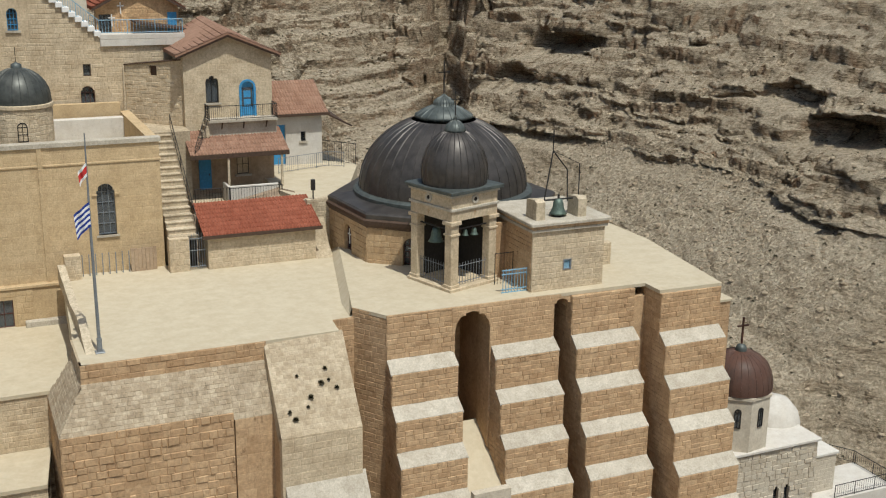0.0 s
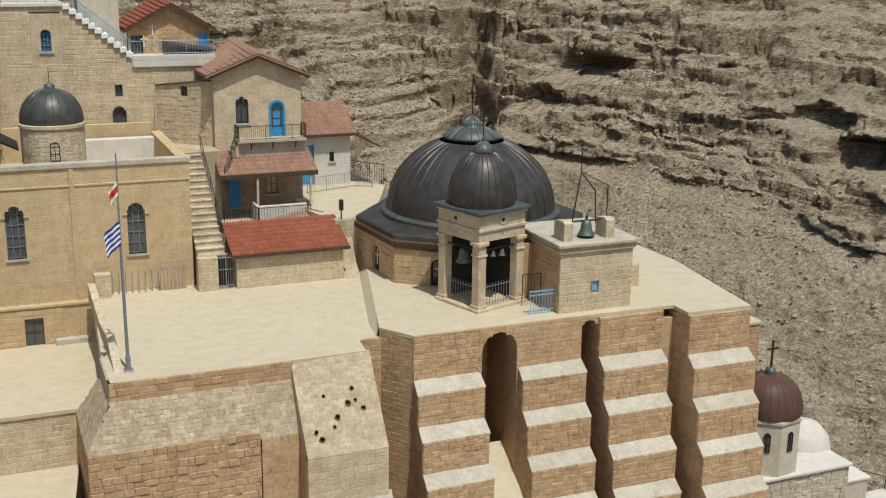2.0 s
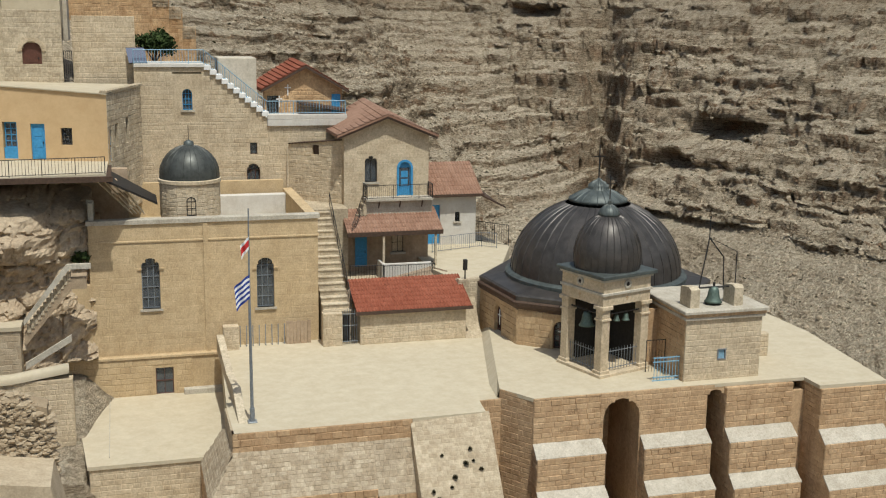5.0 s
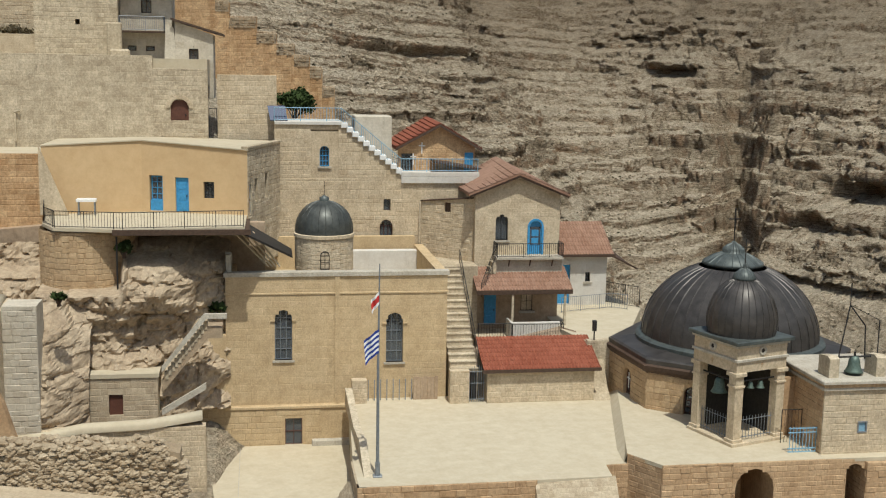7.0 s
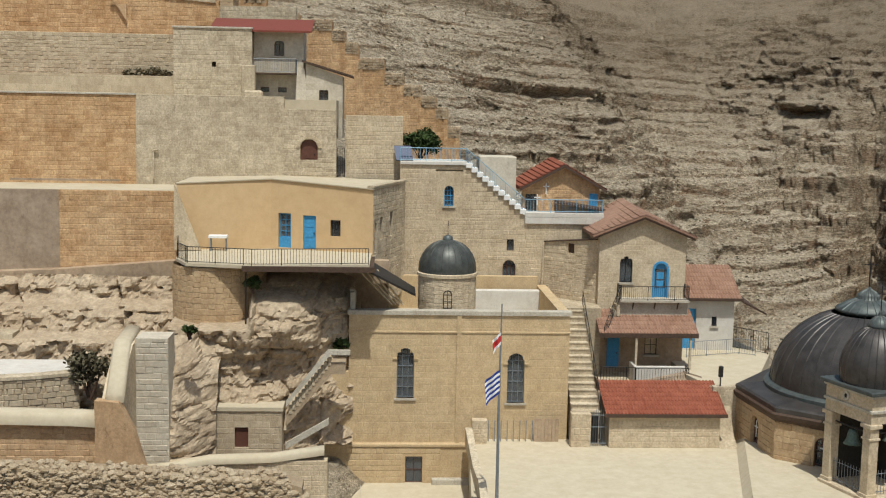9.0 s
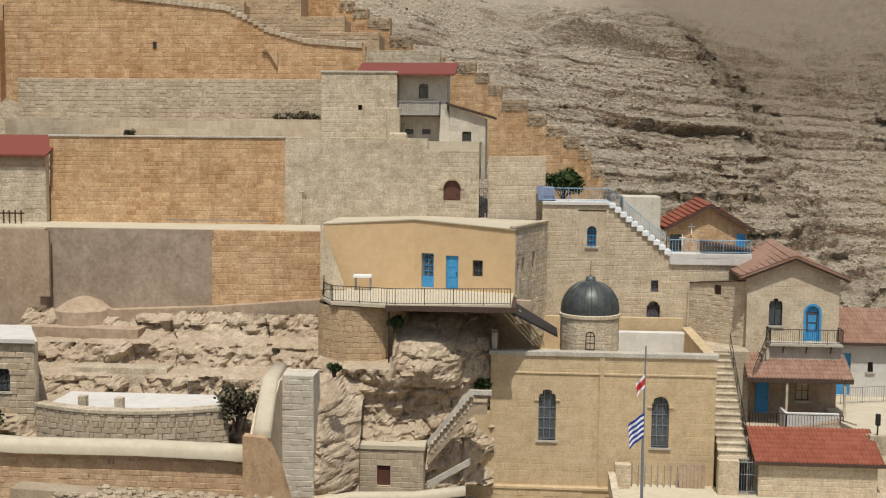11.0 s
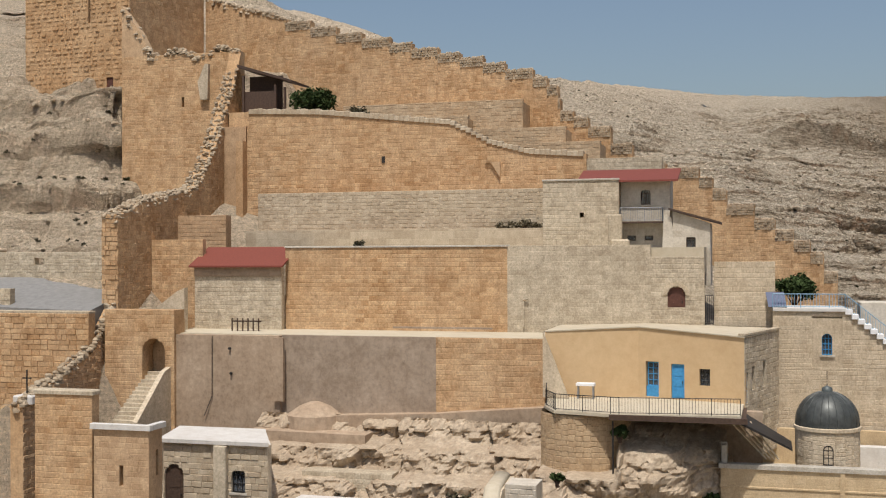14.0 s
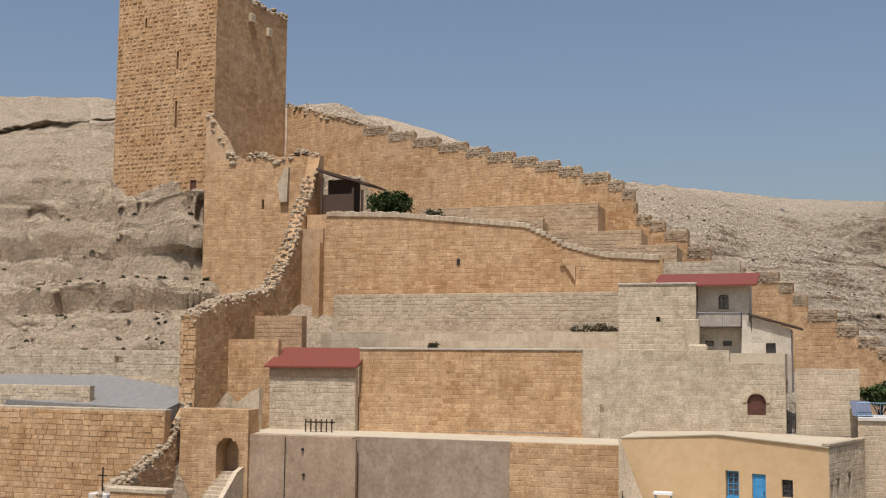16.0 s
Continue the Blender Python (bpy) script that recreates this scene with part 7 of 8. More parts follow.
# third tier
gp = faced_wall("grey_parapet", "grey rendered parapet of the garden tier", -43.6, -16.4, 0.2, 2.2, 92, 0.5, M_GREY, course=0.6, length=1.5, proud=0.012)
tf = faced_wall("tier_wall_field", "pale fieldstone wall of the garden tier", -43.4, -16.8, 1.5, 5.6, 94.2, 0.8, M_GREY, course=0.3, length=0.42, proud=0.06, rough=0.9, limit=280)
s = Shape()
s.box(-43.4, -16, 92.5, 94.2, 0, 2.0).box(-43.4, -14, 95.0, 100, 0, 5.5)
solo("garden_soil", s, M_PLASTER, "brown garden soil on the tiers", "soil", kind="structure")
bx = faced_wall("stone_house", "plain pale stone house block with flat top", -16.8, -10.6, -1, 6.0, 91.6, 0.6, M_PALE, holes=[(-13.6, 0.35, 3.0, 3.4, False)], category="house", kind="", course=0.36, length=0.65, limit=150, cap=M_LEDGE)
s = Shape()
s.box(-16.8, -16.2, 92.2, 96, -1, 6).box(-11.2, -10.6, 92.2, 96, -1, 6).box(-16.8, -10.6, 92, 96, 5.7, 6.0).box(-11.4, -10.3, 91.0, 91.6, -1, 3.2, 0.1).box(-11.2, -9.7, 90.7, 91.5, -1, 1.2, 0.15)
part("side_wall", s, M_PALE, bx)
wh = faced_wall("balcony_house", "cream limewashed house with red roof and wooden balcony", -10.55, -6.6, -1, 6.0, 92.6, 0.5, M_LIME, holes=[(-8.55, 0.8, 4.0, 5.3, True), (-9.7, 0.7, 1.1, 1.5, False), (-8.3, 0.7, 1.1, 1.5, False)], category="house", kind="", course=0.6, length=1.2, proud=0.005)
window(wh, -8.55, 0.8, 4.0, 5.3, 92.6, True, M_WOOD, (1, 1))
for x in (-9.7, -8.3):
    window(wh, x, 0.7, 1.1, 1.5, 92.6, False, M_WOOD, (0, 0), sill=False)
s = Shape()
s.prism([(91.6, 5.95), (95.5, 7.1), (95.5, 7.0), (91.6, 5.8)], "x", -14.0, -5.9)
part("roof", s, M_REDSHEET, wh)
s = Shape()
s.box(-7.1, -6.6, 93.1, 96, -1, 6)
part("side_wall", s, M_LIME, wh)
s = Shape()
s.box(-10.5, -7.1, 91.5, 92.6, 2.5, 2.62)
part("balcony", s, M_WOOD, wh)
railing("balcony_railing", [(-10.5, 91.55, 2.62), (-7.15, 91.55, 2.62), (-7.15, 92.5, 2.62)], 1.1, M_GREYIRON, "grey iron balcony railing with fine bars", 0.14)
s = Shape()
s.prism([(-7.2, -1), (-6.0, -1), (-6.4, 2.9), (-7.0, 3.2)], "y", 91.2, 92.6)
part("buttress", s, M_LIME, wh)
w2 = faced_wall("sloping_house", "small white house with dark sloping roof", -6.3, -3.4, -2.5, 2.4, 91.2, 0.5, M_LIME, holes=[(-4.9, 0.75, 0.2, 1.55, True)], category="house", kind="", course=0.6, length=1.2, proud=0.005)
window(w2, -4.9, 0.75, 0.2, 1.55, 91.2, True, M_WOOD, (1, 1))
s = Shape()
s.prism([(-6.6, 3.5), (-2.6, 2.35), (-2.6, 2.5), (-6.6, 3.65)], "y", 90.8, 95)
part("roof", s, M_WOOD, w2)
s = Shape()
s.prism([(-6.3, 2.4), (-3.4, 2.4), (-6.3, 3.4)], "y", 91.2, 91.7).box(-3.9, -3.4, 91.7, 95, -2.5, 2.4)
part("gable", s, M_LIME, w2)
pb = faced_wall("parapet_block", "pale stone parapet block above the passage", -3.0, 1.4, -8, -0.6, 87.2, 0.8, M_CREAM, course=0.36, length=0.6, limit=120, kind="structure")
s = Shape()
s.box(-3.0, 1.4, 88.0, 91, -8, -2.6)
solo("passage_floor", s, M_CREAM, "cream stone mass beside the passage", "wall", kind="structure")
s = Shape()
s.box(-3.7, -3.0, 86.3, 88, -6.5, -5.4).box(-3.8, -2.0, 85.3, 86.2, -6.5, -5.6)
solo("passage_steps", s, M_LIME, "worn white steps at the passage", "stair", kind="structure")
railing("passage_gate", [(-3.6, 86.6, -5.3), (-3.05, 86.6, -5.3)], 2.2, M_IRON, "narrow dark iron gate in the passage", 0.14)
# fourth tier: big ochre wall and its top
topK = lerp_table([(-47, 13.9), (-40, 13.6), (-33.6, 12.9), (-27.1, 12.2), (-25, 11.2), (-23.4, 10.3), (-19.8, 9.3), (-14.4, 8.9)])
ka = faced_wall("tier_wall_great", "great ochre ashlar wall with a curving weathered top", -47.2, -14.4, 3.5, 14, 100, 0.9, M_OCHRE, top=topK, course=0.36, length=0.65, limit=290, proud=0.035, rough=0.8)
s = Shape()
for i in range(66):
    x = -47 + i * 0.49
    s.box(x, x + 0.5, 99.86, 100.95, topK(x) - 0.25, topK(x + 0.25) + 0.2 + 0.05 * (i % 3), 0.06)
part("coping_stones", s, M_GREY, ka, kind="stuff")
s = Shape()
s.prism([(-23.1, 10.1 - 1.7), (-22.2, 8.4 - 1.4), (-22.2, 8.4), (-23.6, 8.4)], "y", 99.7, 99.96)
part("niche", s, M_BUTT, ka)
# dark box on the face, painted as the shade in a drain hole
s = Shape()
s.box(-33.5, -33.2, 99.9, 100.02, 8.6, 9.2)
part("drain", s, M_SHADE, ka)
faced_wall("tier_wall_low", "cream stone end of the great tier wall", -14.4, -7.8, 5.5, 8.5, 100.1, 0.8, M_PALE, course=0.36, length=0.6)
s = Shape()
s.box(-46, -14.5, 100.9, 104, 4, 8.6).box(-46, -27, 100.9, 106, 4, 12).box(-46, -38, 100.9, 106, 8, 13.4)
solo("upper_soil", s, M_PLASTER, "dry earth behind the great wall", "soil", kind="structure")
M_TERR = masonry_mat("terrace_ochre", (0.50, 0.365, 0.225, 1), (0.60, 0.475, 0.325, 1), (0.36, 0.24, 0.14, 1), vary=0.7, grain=0.3, fine=6.0)
for x0, x1, y, z0, z1 in ((-41.5, -22.4, 111.2, 11, 15.6), (-28.5, -17.9, 110.2, 10, 12.6), (-20.5, -14.4, 109.4, 8, 11.0), (-34, -27.5, 109.0, 11, 13.9)):
    faced_wall("field_terrace", "low dry ochre stone terrace wall on the slope", x0, x1, z0, z1, y, 0.7, M_TERR, course=0.33, length=0.5, proud=0.05, rough=0.9)
s = Shape()
s.box(-41.5, -22.4, 111.9, 118, 8, 15.35).box(-28.5, -17.9, 110.9, 114, 8, 12.35).box(-20.5, -14.4, 110.1, 113.5, 8, 10.75).box(-34, -27.5, 109.7, 112, 8, 13.6)
solo("terrace_earth", s, M_TERR, "dry earth of the small field terraces", "soil", kind="structure")
# pavilion and tree
pv = thing("pavilion", (-46.5, 103.5, 14), "dark open timber shelter with sloping roof", "shelter")
s = Shape()
s.prism([(-49.2, 18.9), (-43.4, 17.1), (-43.4, 16.9), (-49.2, 18.6)], "y", 102.0, 106.5)
part("roof", s, M_WOOD, pv)
for x in (-48.8, -45.4, -44.4):
    s = Shape(); s.box(x, x + 0.22, 102.3, 102.5, 14.0, 17.8 - (x + 48.8) * 0.3)
    part("post", s, M_WOOD, pv)
s = Shape()
s.box(-49, -45.5, 104.5, 104.7, 14, 18).box(-48.9, -45.4, 102.5, 102.6, 14.0, 16.2)
part("screen", s, M_WOOD, pv)
s = Shape()
s.box(-49.6, -44, 101, 107, 8, 14.0)
part("floor", s, M_OCHRE, pv)

# ---- city wall, tower and the wall that climbs to it ----
topC = [(-51, 26.6), (-47.8, 25.8), (-44.6, 24.8), (-41.5, 24.0), (-38.2, 23.2), (-35.6, 22.5), (-32.6, 21.7), (-30.1, 21.1), (-27.5, 20.4), (-25.1, 19.6), (-22.1, 18.7), (-20.6, 17.7), (-19.45, 16.8), (-19.2, 14.9), (-17.8, 14.2), (-16.3, 13.5), (-14.0, 12.0), (-11.8, 9.9), (-10.0, 9.2), (-8.5, 8.7), (-5.3, 8.0), (-4.0, 6.8), (-2.7, 5.5), (-0.1, 3.8), (1.8, 2.6), (3.5, 1.6), (5.0, 0.5), (6.2, -0.6), (7.4, -3.2)]
cwl = thing("city_wall", (-22, 115, 8), "long stepped ochre fortress wall descending the ridge", "fortress wall", kind="structure")
rb = Shape()
for i, ((xa, za), (xb, zb)) in enumerate(zip(topC, topC[1:])):
    ya, yb = 118 - (xa + 51) * 0.103, 118 - (xb + 51) * 0.103
    xf, d = leg(xa, ya, xb, yb)
    z = (za + zb) / 2
    s = Shape(xf)
    s.box(0, d + 0.01, 0, 1.0, z - 14, z)
    w = part("bay", s, M_OCHRE, cwl)
    f = Shape(xf)
    f.stones(0, d, z - 11, z - 0.9, 0, 0.36, 0.7, 0.016, rough=0.6)
    f.v and part("masonry", f, M_OCHRE, w, kind="stuff")
    f = Shape(xf)
    f.stones(0, d, z - 0.95, z + 0.05, 0, 0.24, 0.3, 0.08, rough=0.9)
    r = random.Random(i)
    x = 0.15
    while x < d:
        rock(f, (x, 0.35 + r.uniform(-0.2, 0.3), z + 0.12), r.uniform(0.14, 0.26), r)
        x += 0.3
    part("rubble_top", f, M_RUBBLE, w, kind="stuff")
# shaded first bay from the tower
xf, d = leg(-63.0, 122.2, -51, 118)
s = Shape(xf)
s.prism([(0, 10), (d, 10), (d, 26.7), (0, 30.6)], "y", 0, 1.0)
part("bay", s, M_OCHRE, cwl)
f = Shape(xf)
f.stones(0, d, 14, 31, 0, 0.36, 0.7, 0.016, top=lambda x: 29.6 - (x / d) * 3.9)
part("masonry", f, M_OCHRE, cwl, kind="stuff")
part("rubble_top", rubble_row(0, d, 0, 1.0, lambda x: 30.4 - (x / d) * 3.9, 0.35, xf, 4, 2), M_RUBBLE, cwl, kind="stuff")

to = thing("tower", (-71, 114, 18), "massive square ochre stone watch tower with ruined top", "tower")
TF = turn_at(-64.7, 108, -6.3)
TH = [(-5.3, 0.3, 32.2, 34.4, False), (-5.3, 0.3, 25.5, 28.6, False), (-10.0, 0.3, 37.6, 38.8, False), (-2.6, 0.9, 17.6, 19.4, False)]
s = Shape(TF)
s.wall(-14.1, 0, 6, 42.5, 0, 1.2, TH)
part("wall", s, M_OCHRE, to)
bl = stone_list(-14.1, 0, 13, 42.6, 0, 0.5, 0.72, 0.06, TH, None, 0.26, 0.9, rng)
pieces(bl, M_OCHRE, to, TF, 295)
s = Shape(TF)
s.box(-1.2, 0, 1.2, 14.1, 6, 41.2).box(-14.1, -12.9, 1.2, 14.1, 6, 42).box(-12.9, -1.2, 12.9, 14.1, 6, 41.5).box(-12.9, -1.2, 1.2, 12.9, 38, 38.6).box(-1.2, 0, 1.2, 6.0, 41.2, 42.8)
part("side_wall", s, M_OCHRE, to)
f = Shape(TF @ turn_at(0, 0, 90))
f.stones(0, 14.1, 18, 41.3, 0, 0.42, 0.7, 0.012, [(7.0, 0.3, 33.5, 36.0, False), (10.3, 0.6, 31.4, 31.9, False), (9.8, 0.6, 28, 28.5, False)])
part("side_masonry", f, M_OCHRE, to, kind="stuff")
s = Shape(TF @ turn_at(0, 0, 90))
for u, z in ((6.4, 39.0), (10.0, 38.2)):
    s.box(u - 0.5, u + 0.5, -0.45, 0, z - 0.2, z + 0.8, 0.1)
part("corbel_box", s, M_CREAM, to, "broken stone machicolation box")
part("rubble_top", rubble_row(-14, 0, 0, 1.2, lambda x: 42.5 + 0.3 * math.sin(x), 0.5, TF, 8, 1), M_RUBBLE, to, kind="stuff")
part("rubble_top", rubble_row(0, 14, 0, 1.2, lambda x: (42.8 if x < 6 else 41.2), 0.5, TF @ turn_at(0, 0, 90), 9, 2), M_RUBBLE, to, kind="stuff")
door(to, -2.6, 0.9, 17.6, 19.4, 0, M_BROWNDOOR, False, TF)
fw = faced_wall("flank_wall", "tall ochre flank wall with ruined rubble top", -63.2, -49.8, 5, 20.6, 104, 1.0, M_OCHRE, holes=[(-56.2, 0.3, 15.2, 16.2, False)], course=0.34, length=0.6, limit=280, proud=0.03)
part("rubble_top", rubble_row(-60, -49.8, 104, 1.0, lambda x: 20.5 + 0.35 * math.sin(x * 1.3), 0.4, None, 2, 2), M_RUBBLE, fw, kind="stuff")
part("rubble_top", rubble_row(-63, -59.5, 104, 1.0, lambda x: 20.5 + max(0, (-60 - x)) * 1.5, 0.45, None, 6, 3), M_RUBBLE, fw, kind="stuff")
s = Shape()
s.prism([(-63.2, 20.6), (-59.8, 20.6), (-61, 23), (-63.2, 26)], "y", 104, 105)
part("ruined_corner", s, M_BUTT, fw)
s = Shape()
s.prism([(-54.3, 17.6), (-53.5, 19.4), (-53.1, 19.4), (-53.2, 15.8), (-54.0, 15.8)], "y", 103.5, 104)
part("broken_chute", s, M_PALE, fw, "broken stone chute on the wall")
# the wall that comes down towards the gorge
topD = [(104.0, 20.4), (102.8, 17.4), (101.5, 15.2), (100.2, 13.1), (98.7, 10.8), (97.3, 9.0), (95.8, 7.3), (94.5, 6.1), (92, 5.7), (88, 5.1), (85.4, 4.6), (83.5, 4.0), (81.2, 3.2)]
dwl = thing("descending_wall", (-50, 92, 0), "ochre wall stepping down the slope, its side in shade", "fortress wall", kind="structure")
s = Shape()
s.prism([(81.2, -12)] + [(104, -12)] + topD, "x", -51.0, -49.75)
part("core", s, M_OCHRE, dwl)
fD = lerp_table(topD[::-1])
f = Shape(turn_at(-49.75, 81.2, 90))
f.stones(0, 22.8, -10, 20, 0, 0.36, 0.6, 0.03, top=lambda x: fD(81.2 + x) - 0.3)
part("masonry", f, M_OCHRE, dwl, kind="stuff")
part("rubble_top", rubble_row(0, 22, 0, 1.2, lambda x: fD(81.2 + x) - 0.1, 0.3, turn_at(-49.75, 81.2, 90), 12, 2), M_RUBBLE, dwl, kind="stuff")
f = Shape()
f.stones(-51.2, -49.7, -9, 3.4, 81.15, 0.4, 0.6, 0.06, rough=0.9)
part("end_pier", f, M_OCHRE, dwl, kind="stuff")
topE = lerp_table([(69, -10.6), (70.4, -10.0), (73.3, -9.2), (78, -7.4), (81.2, -4.0)])
s = Shape()
s.prism([(69, -22), (81.2, -22), (81.2, -4.0), (78, -7.4), (73.3, -9.2), (69, -10.6)], "x", -50.9, -49.9)
part("lower_core", s, M_OCHRE, dwl)
f = Shape(turn_at(-49.9, 69, 90))
f.stones(0, 12.2, -18, -4, 0, 0.3, 0.45, 0.05, top=lambda x: topE(69 + x) - 0.2, rough=0.9)
part("lower_masonry", f, M_BUTT, dwl, kind="stuff")
part("rubble_top", rubble_row(0, 12, 0, 1.0, lambda x: topE(69 + x), 0.4, turn_at(-49.9, 69, 90), 15, 2), M_RUBBLE, dwl, kind="stuff")
for x0, x1, z1 in ((-47.9, -47.2, 11.0),):
    s = Shape()
    s.box(x0, x1, 99.0, 100.2, 0, z1)
    part("buttress", s, M_OCHRE, dwl)
s = Shape()
s.box(-49.75, -47.4, 100.2, 101, -2, 12.5).box(-49.75, -45, 91, 92, -4, 3.6)
part("inner_wall", s, M_BUTT, dwl)
f = Shape()
f.stones(-49.7, -45, -4, 3.6, 91, 0.36, 0.6, 0.03)
part("inner_masonry", f, M_BUTT, dwl, kind="stuff")
faced_wall("passage_wall", "ochre stone wall closing the passage behind the gate", -49.7, -44.9, -9, 1.4, 86.4, 0.6, M_OCHRE, course=0.36, length=0.6, proud=0.03)
lw = faced_wall("road_wall", "ochre bossed ashlar wall below the road", -68, -50.4, -14, -4.5, 78, 0.9, M_OCHRE, course=0.45, length=0.85, proud=0.12, rough=0.5, limit=290)
s = Shape()
s.box(-68, -50.4, 78.0, 79, -4.5, -4.3, 0.05)
part("coping", s, M_PALE, lw)
s = Shape()
_q = [(-140, 87, -1.8), (-62, 79.05, -4.0), (-51.0, 79.05, -4.32), (-51.0, 86.6, -2.5), (-62, 86.6, -1.8), (-140, 95, 0.0)]
s.add(_q + [(x, y, z - 4) for x, y, z in _q], [(0, 1, 2, 3, 4, 5), (0, 6, 7, 1), (1, 7, 8, 2), (2, 8, 9, 3)])
solo("road", s, M_ASPHALT, "grey asphalt road beside the wall", "road", kind="structure")
faced_wall("road_bank_wall", "pale dry stone wall above the road", -90, -51, -3, 0.4, 86.6, 0.6, M_PALE, course=0.3, length=0.5, proud=0.05, rough=0.9, holes=[(-60.9, 0.9, -0.7, -0.1, False)])
faced_wall("road_kerb_wall", "low pale stone road parapet", -75, -58.7, -6, -2.6, 79.6, 0.6, M_PALE, course=0.3, length=0.5, proud=0.05, rough=0.9)
# gate stair and arch at the foot of the wall
ar = faced_wall("gate_arch", "ochre stone gate block with a dark arch", -49.6, -43.5, -14, -4.2, 79.0, 1.6, M_OCHRE, holes=[(-45.3, 2.0, -14, -6.4, True)], course=0.34, length=0.6, limit=80)
s = Shape()
s.box(-47.0, -43.8, 80.8, 81.3, -14, -5)
part("arch_back", s, M_BUTT, ar)
gs = thing("gate_stair", (-46.5, 75, -12), "worn stone stair rising to the gate arch", "stair")
for k in range(16):
    s = Shape()
    s.box(-46.4, -44.3, 73.5 + k * 0.42, 74 + k * 0.42, -17, -13.0 + k * 0.26)
    part("step", s, M_PALE, gs)
s = Shape()
s.prism([(74, -18), (79, -18), (79, -8.6), (78, -8.9), (74, -12.2)], "x", -44.2, -43.8)
part("cheek", s, M_CREAM, gs)
s = Shape()
s.prism([(-44.9, -6.2), (-44.9, -2.6), (-45.6, -2.9), (-48.5, -5.0), (-49.6, -5.0), (-49.6, -6.2)], "y", 83.2, 83.8)
solo("stair_parapet", s, M_CREAM, "sloping cream parapet above the gate", "parapet", kind="structure")
ic = thing("iron_cross", (-47.5, 70.5, -10), "small black iron cross on the wall end", "cross")
cross(ic, -50.4, 70.2, -10.0, 1.9, M_IRON, 0.7, 0.04)
s = Shape(); s.box(-51.2, -49.6, 69.6, 70.8, -10.5, -9.9, 0.1)
part("plinth", s, M_WHITE, ic)

# ---- flag pole ----
fp = thing("flag_pole", (6.3, 58.9, -22), "grey steel flag pole with two hanging flags", "flag pole")
s = Shape()
s.tube((6.3, 58.9, -22), (6.28, 58.9, -15.6), 0.1, 10, 0.075).tube((6.28, 58.9, -15.6), (6.32, 58.9, -10.2), 0.07, 10, 0.035)
part("pole", s, M_GREYIRON, fp)
s = Shape()
s.box(6.05, 6.55, 58.65, 59.15, -22, -21.93, 0.02).tube((6.3, 58.9, -21.95), (6.3, 58.9, -21.2), 0.14, 10)
part("foot", s, M_GREYIRON, fp)


def flag(name, x, y, z, w, h, drop, stripes, label):
    """A limp flag of cloth strips, blown a little to the left."""
    f = thing(name, (x, y, z), label, "flag", "flags")
    n = 12
    for j, m in enumerate(stripes):
        s = Shape()
        s.smooth = True
        rows, k = 3, len(stripes)
        p = []
        for r in range(rows):
            v = (j + r / (rows - 1)) / k
            for i in range(n + 1):
                u = i / n
                p.append((x - u * w * (0.9 - 0.1 * v) , y + 0.14 * math.sin(u * 9 + v * 2) * u, z - v * h - drop * u ** 1.2))
        fc = [(r * (n + 1) + i, r * (n + 1) + i + 1, (r + 1) * (n + 1) + i + 1, (r + 1) * (n + 1) + i) for r in range(rows - 1) for i in range(n)]
        s.add(p, fc)
        part("stripe", s, m, f)
    return f


flag("flag", 6.3, 58.82, -13.75, 0.9, 1.3, 0.65, [M_FLAGBLUE, M_FLAGWHITE] * 4 + [M_FLAGBLUE], "blue and white striped flag hanging on the pole")
flag("flag", 6.3, 58.82, -11.7, 0.5, 0.7, 0.5, [M_FLAGWHITE, M_FLAGRED, M_FLAGRED, M_FLAGWHITE], "red and white flag hanging limp on the pole")


# ---- loose stones and plants on the slopes ----
def scatter_rocks(name, count, test, sizes, seed, label, mat=None):
    xs, ys, Xo, Yo, Zo = GROUND_GRID
    q = random.Random(seed)
    s = Shape()
    n = tries = 0
    while n < count and tries < count * 30:
        tries += 1
        j, i = q.randrange(12, len(ys) - 45), q.randrange(30, len(xs) - 45)
        x, y, z = float(Xo[j, i]), float(Yo[j, i]), float(Zo[j, i])
        if not test(x, y, z):
            continue
        r = sizes[0] * (sizes[1] / sizes[0]) ** (q.random() ** 4)
        rock(s, (x + q.uniform(-0.3, 0.3), y + q.uniform(-0.3, 0.3), z - r * 0.05), r, q, 0.65)
        n += 1
    return solo(name, s, mat or M_RUBBLE, label, "stones", kind="stuff")


def open_slope(x, y, z):
    return (x > 47 and y > 58) or (x > 24 and y > 92) or (x > 10 and y > 101) or (y > 126 and x > -60)


def left_slope(x, y, z):
    return x < -52 and 80 < y < 107 and not (y < 86.7 and x > -95)


scatter_rocks("scree", 17000, lambda x, y, z: open_slope(x, y, z) and y < 230 and x < 130, (0.07, 0.45), 3, "brown limestone blocks and scree on the slope", M_SCREE)
scatter_rocks("scree", 9000, lambda x, y, z: 52 < x < 96 and 58 < y < 150, (0.05, 0.3), 8, "pale limestone scree and broken blocks by the chapel", M_SCREE)
scatter_rocks("scree", 2200, left_slope, (0.07, 0.5), 5, "pale limestone scree on the upper slope")
scatter_rocks("scree", 900, lambda x, y, z: -44 < x < -15 and 64 < y < 79, (0.08, 0.4), 6, "pale loose stones on the rock bank")


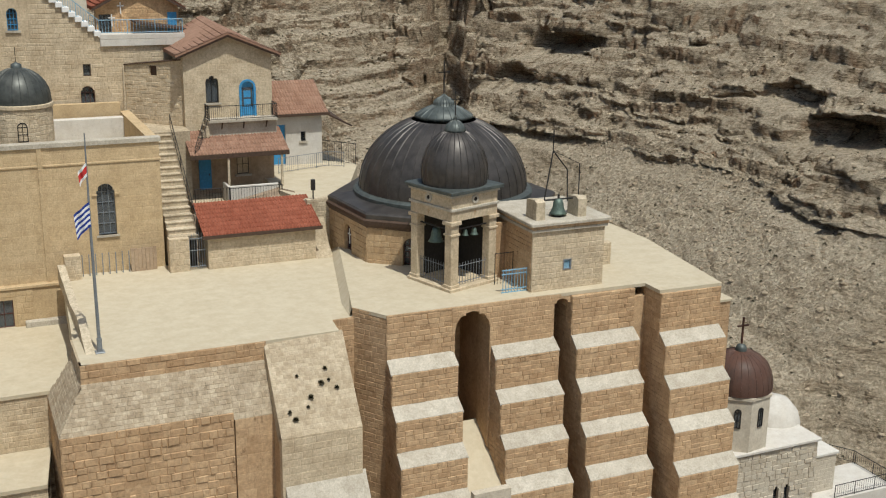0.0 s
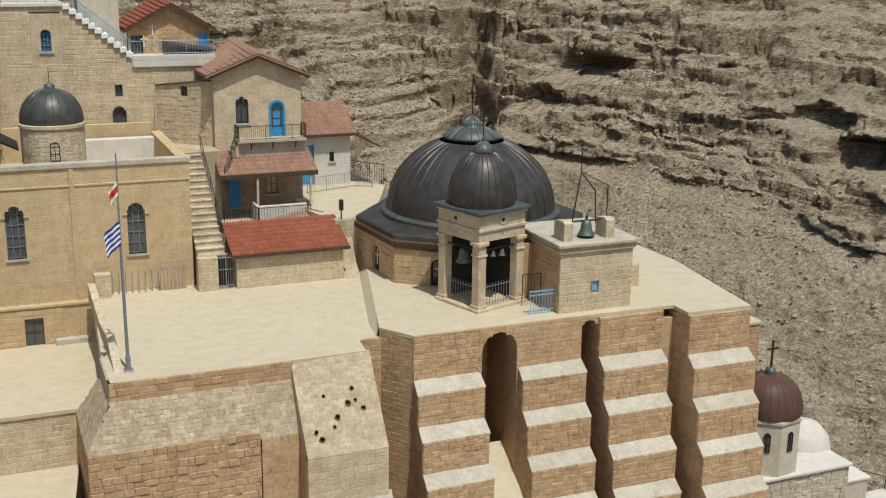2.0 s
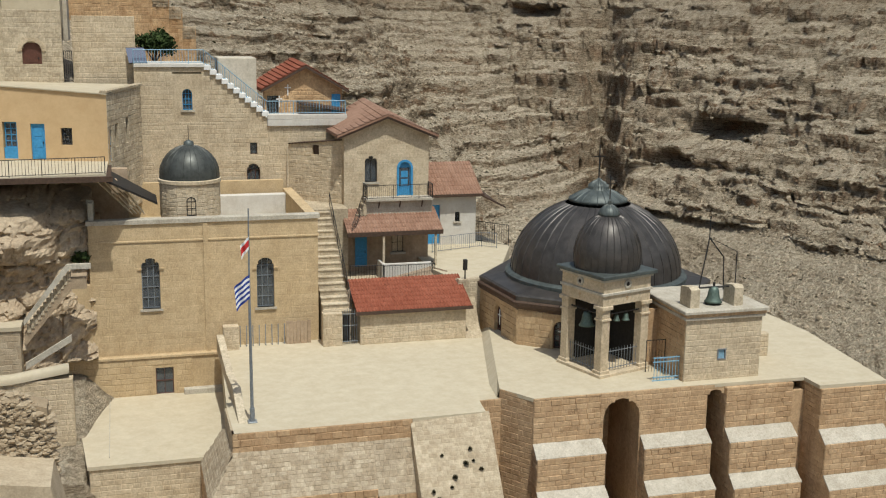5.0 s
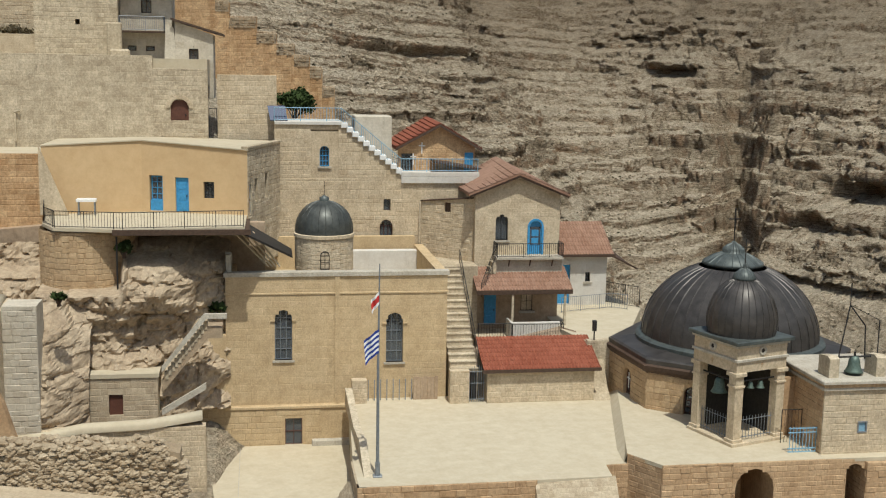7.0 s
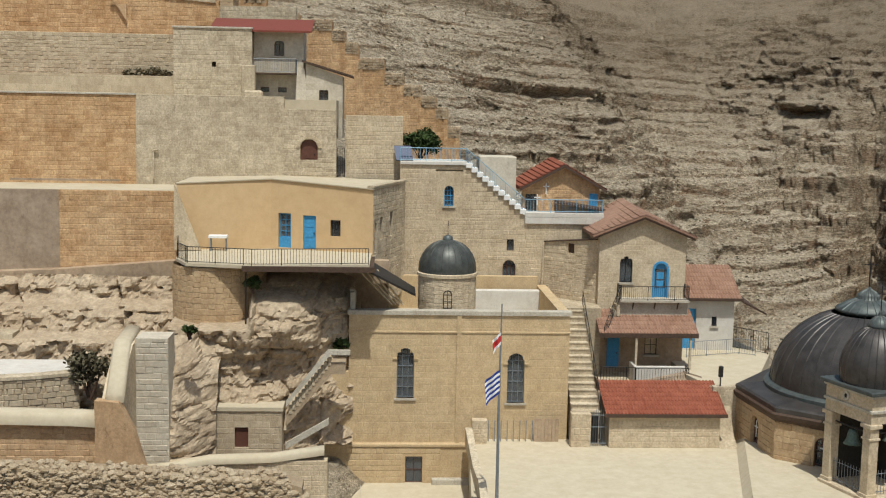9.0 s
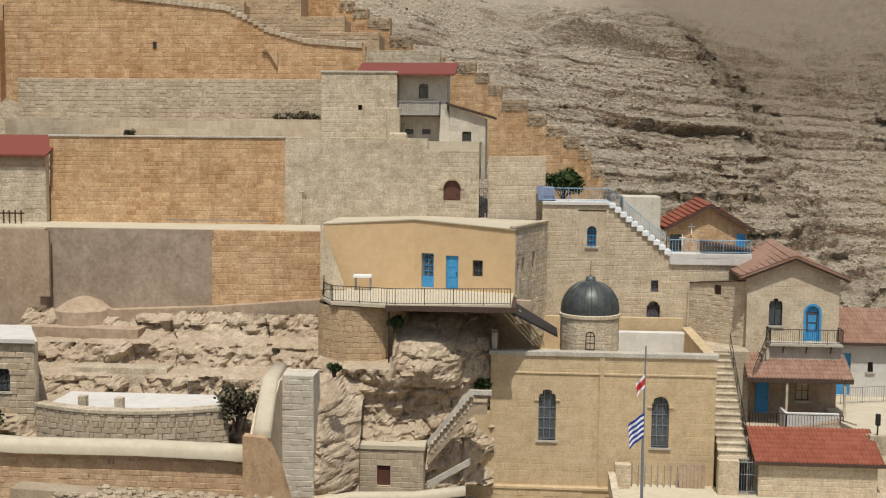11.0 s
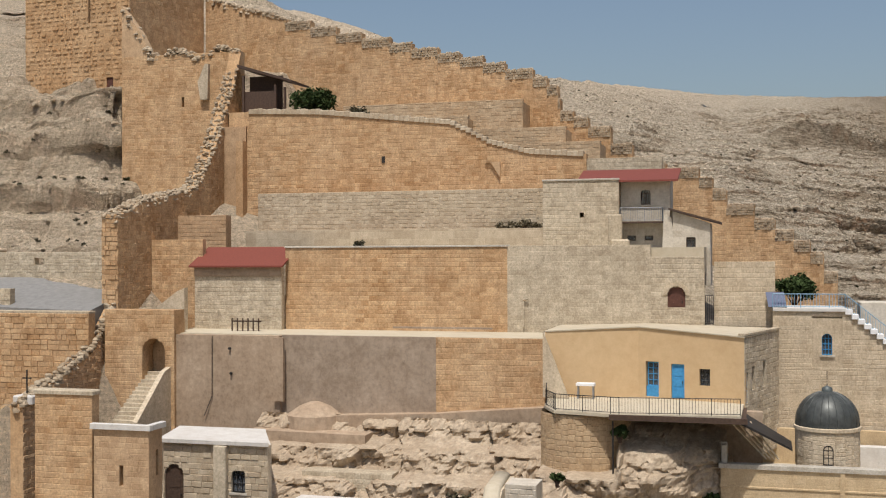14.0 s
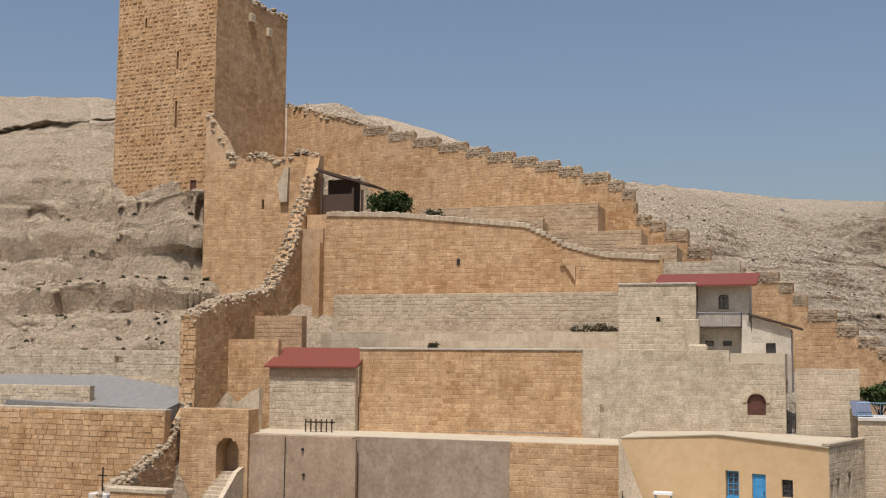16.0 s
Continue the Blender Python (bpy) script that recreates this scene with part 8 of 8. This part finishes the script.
def scrub_field(name, count, test, seed, label, small=0.2, large=0.75, mat=None):
    xs, ys, Xo, Yo, Zo = GROUND_GRID
    q = random.Random(seed)
    s = Shape()
    n = tries = 0
    while n < count and tries < count * 60:
        tries += 1
        j, i = q.randrange(12, len(ys) - 45), q.randrange(30, len(xs) - 45)
        x, y, z = float(Xo[j, i]), float(Yo[j, i]), float(Zo[j, i])
        if not test(x, y, z):
            continue
        r = q.uniform(small, large)
        for _ in range(34):
            a, e = q.uniform(0, 6.28), q.uniform(-0.1, 1.4)
            d = Vector((math.cos(a) * math.cos(e), math.sin(a) * math.cos(e), math.sin(e) * 0.8)) * r * q.uniform(0.5, 1.1)
            c = Vector((x, y, z)) + d * 0.5
            w = Vector((q.uniform(-1, 1), q.uniform(-1, 1), q.uniform(-1, 1))).normalized() * r * 0.17
            v = d.normalized() * r * 0.22
            s.add([tuple(c - w), tuple(c + v), tuple(c + w), tuple(c - v)], [(0, 1, 2, 3)])
        n += 1
    return solo(name, s, mat or M_SCRUB, label, "scrub", kind="stuff")


scrub_field("scrub", 1100, lambda x, y, z: open_slope(x, y, z) and y < 240 and x < 130, 11, "low dry olive brown scrub on the slope", 0.12, 0.5)
scrub_field("scrub", 2200, lambda x, y, z: 50 < x < 112 and 60 < y < 200, 13, "small dry scrub on the scree", 0.1, 0.36)
scrub_field("scrub", 420, left_slope, 12, "low dry olive brown scrub on the upper slope")
scrub_field("scrub", 34, lambda x, y, z: left_slope(x, y, z) and x > -84 and (y < 95 or y > 103), 14, "round olive green bushes on the ledges", 0.45, 0.95, M_BUSH)


def shrub(name, x, y, z, rx, rz, mat, label, seed, leaves=900, cat="shrub"):
    """Stems and a crown of many small leaves in uneven clumps."""
    q = random.Random(seed)
    b = thing(name, (x, y, z), label, cat)
    s = Shape()
    clumps = []
    for k in range(11):
        a = q.uniform(0, 6.28)
        d = rx * q.uniform(0.2, 0.8)
        c = Vector((x + d * math.cos(a), y + d * math.sin(a) * 0.7, z + rz * q.uniform(0.45, 0.95)))
        s = Shape()
        s.tube((x + q.uniform(-0.1, 0.1), y, z - 0.3), tuple(c), 0.06, 5, 0.02)
        part("stem", s, M_WOOD, b)
        clumps.append((c, rx * q.uniform(0.35, 0.6)))
    s = Shape()
    for _ in range(leaves):
        c, r = q.choice(clumps)
        d = Vector((q.gauss(0, 1), q.gauss(0, 1), q.gauss(0, 0.8))).normalized() * r * q.uniform(0.4, 1.1)
        p = c + d
        u = Vector((q.uniform(-1, 1), q.uniform(-1, 1), q.uniform(-1, 1))).normalized() * 0.17
        v = u.cross(Vector((q.uniform(-1, 1), q.uniform(-1, 1), 1))).normalized() * 0.1
        s.add([tuple(p - u), tuple(p + v), tuple(p + u), tuple(p - v)], [(0, 1, 2, 3)])
    part("crown", s, mat, b, kind="stuff")
    return b


shrub("tree", -41.6, 102.3, 13.7, 2.3, 1.8, M_LEAF, "rounded dark green tree beside the timber shelter", 1, 3200, "tree")
shrub("tree", 2.9, 92.5, -4.0, 1.3, 2.1, M_LEAF, "dark green bushy tree above the chapel wall", 2, 2600, "tree")
shrub("shrub", -32.6, 64.6, -17.8, 1.1, 1.7, M_LEAF, "dark green shrub behind the garden wall", 3, 900)
shrub("shrub", -17.3, 66.5, -17.2, 1.5, 2.2, M_SCRUB, "brown dry shrub beside the pier wall", 4, 1100)
shrub("shrub", -39.2, 60.5, -20.6, 1.3, 1.6, M_LEAF, "green leafy shrub at the gate house", 5, 900)
for _i, _x in enumerate((-20.6, -19.6, -18.7, -17.8)):
    shrub("shrub", _x, 93.35, 2.0, 0.6, 0.5 + 0.12 * (_i % 3), M_DRY, "low dry brown shrub in the garden tier", 60 + _i, 320)
shrub("shrub", -36.5, 102, 13.0, 1.3, 0.8, M_SCRUB, "low dry shrub behind the great wall", 7, 500)
shrub("shrub", -11.3, 65.9, -13.4, 0.4, 0.4, M_LEAF, "small green plant on the pier block", 8, 200)
shrub("shrub", -8.3, 71.7, -11.6, 0.5, 0.7, M_LEAF, "green plant hanging by the bastion", 9, 400)
shrub("shrub", -2.7, 73.6, -15.9, 0.6, 0.7, M_LEAF, "small green bush at the stair head", 10, 300)
shrub("shrub", -30.9, 86.2, 0.5, 0.45, 0.5, M_SCRUB, "dry tuft on the tier wall coping", 11, 160)


def ground_at(x, y):
    xs, ys, Xo, Yo, Zo = GROUND_GRID
    i, j = int(np.argmin(np.abs(xs - x))), int(np.argmin(np.abs(ys - y)))
    return float(Zo[j - 1 : j + 2, i - 1 : i + 2].max())


CX, CY = -12.7, 290.0
_z = ground_at(CX, CY)
cr = thing("car", (CX, CY, _z), "small grey car parked far off on the ridge track", "car")
s = Shape()
s.prism([(CX + u, _z + v) for u, v in ((-2.1, 0.35), (2.1, 0.35), (2.1, 0.95), (1.3, 1.05), (0.5, 1.6), (-1.3, 1.6), (-2.1, 1.0))], "y", CY - 0.9, CY + 0.9)
part("body", s, M_ASPHALT, cr)
for x in (CX - 1.3, CX + 1.2):
    for y in (CY - 0.95, CY + 0.75):
        s = Shape(Matrix.Translation((x, y, _z + 0.33)) @ Matrix.Rotation(radians(90), 4, "X"))
        s.lathe([(0.01, 0.1), (0.33, 0.1), (0.33, -0.1), (0.01, -0.1)], 0, 0, 12)
        part("wheel", s, M_IRON, cr)
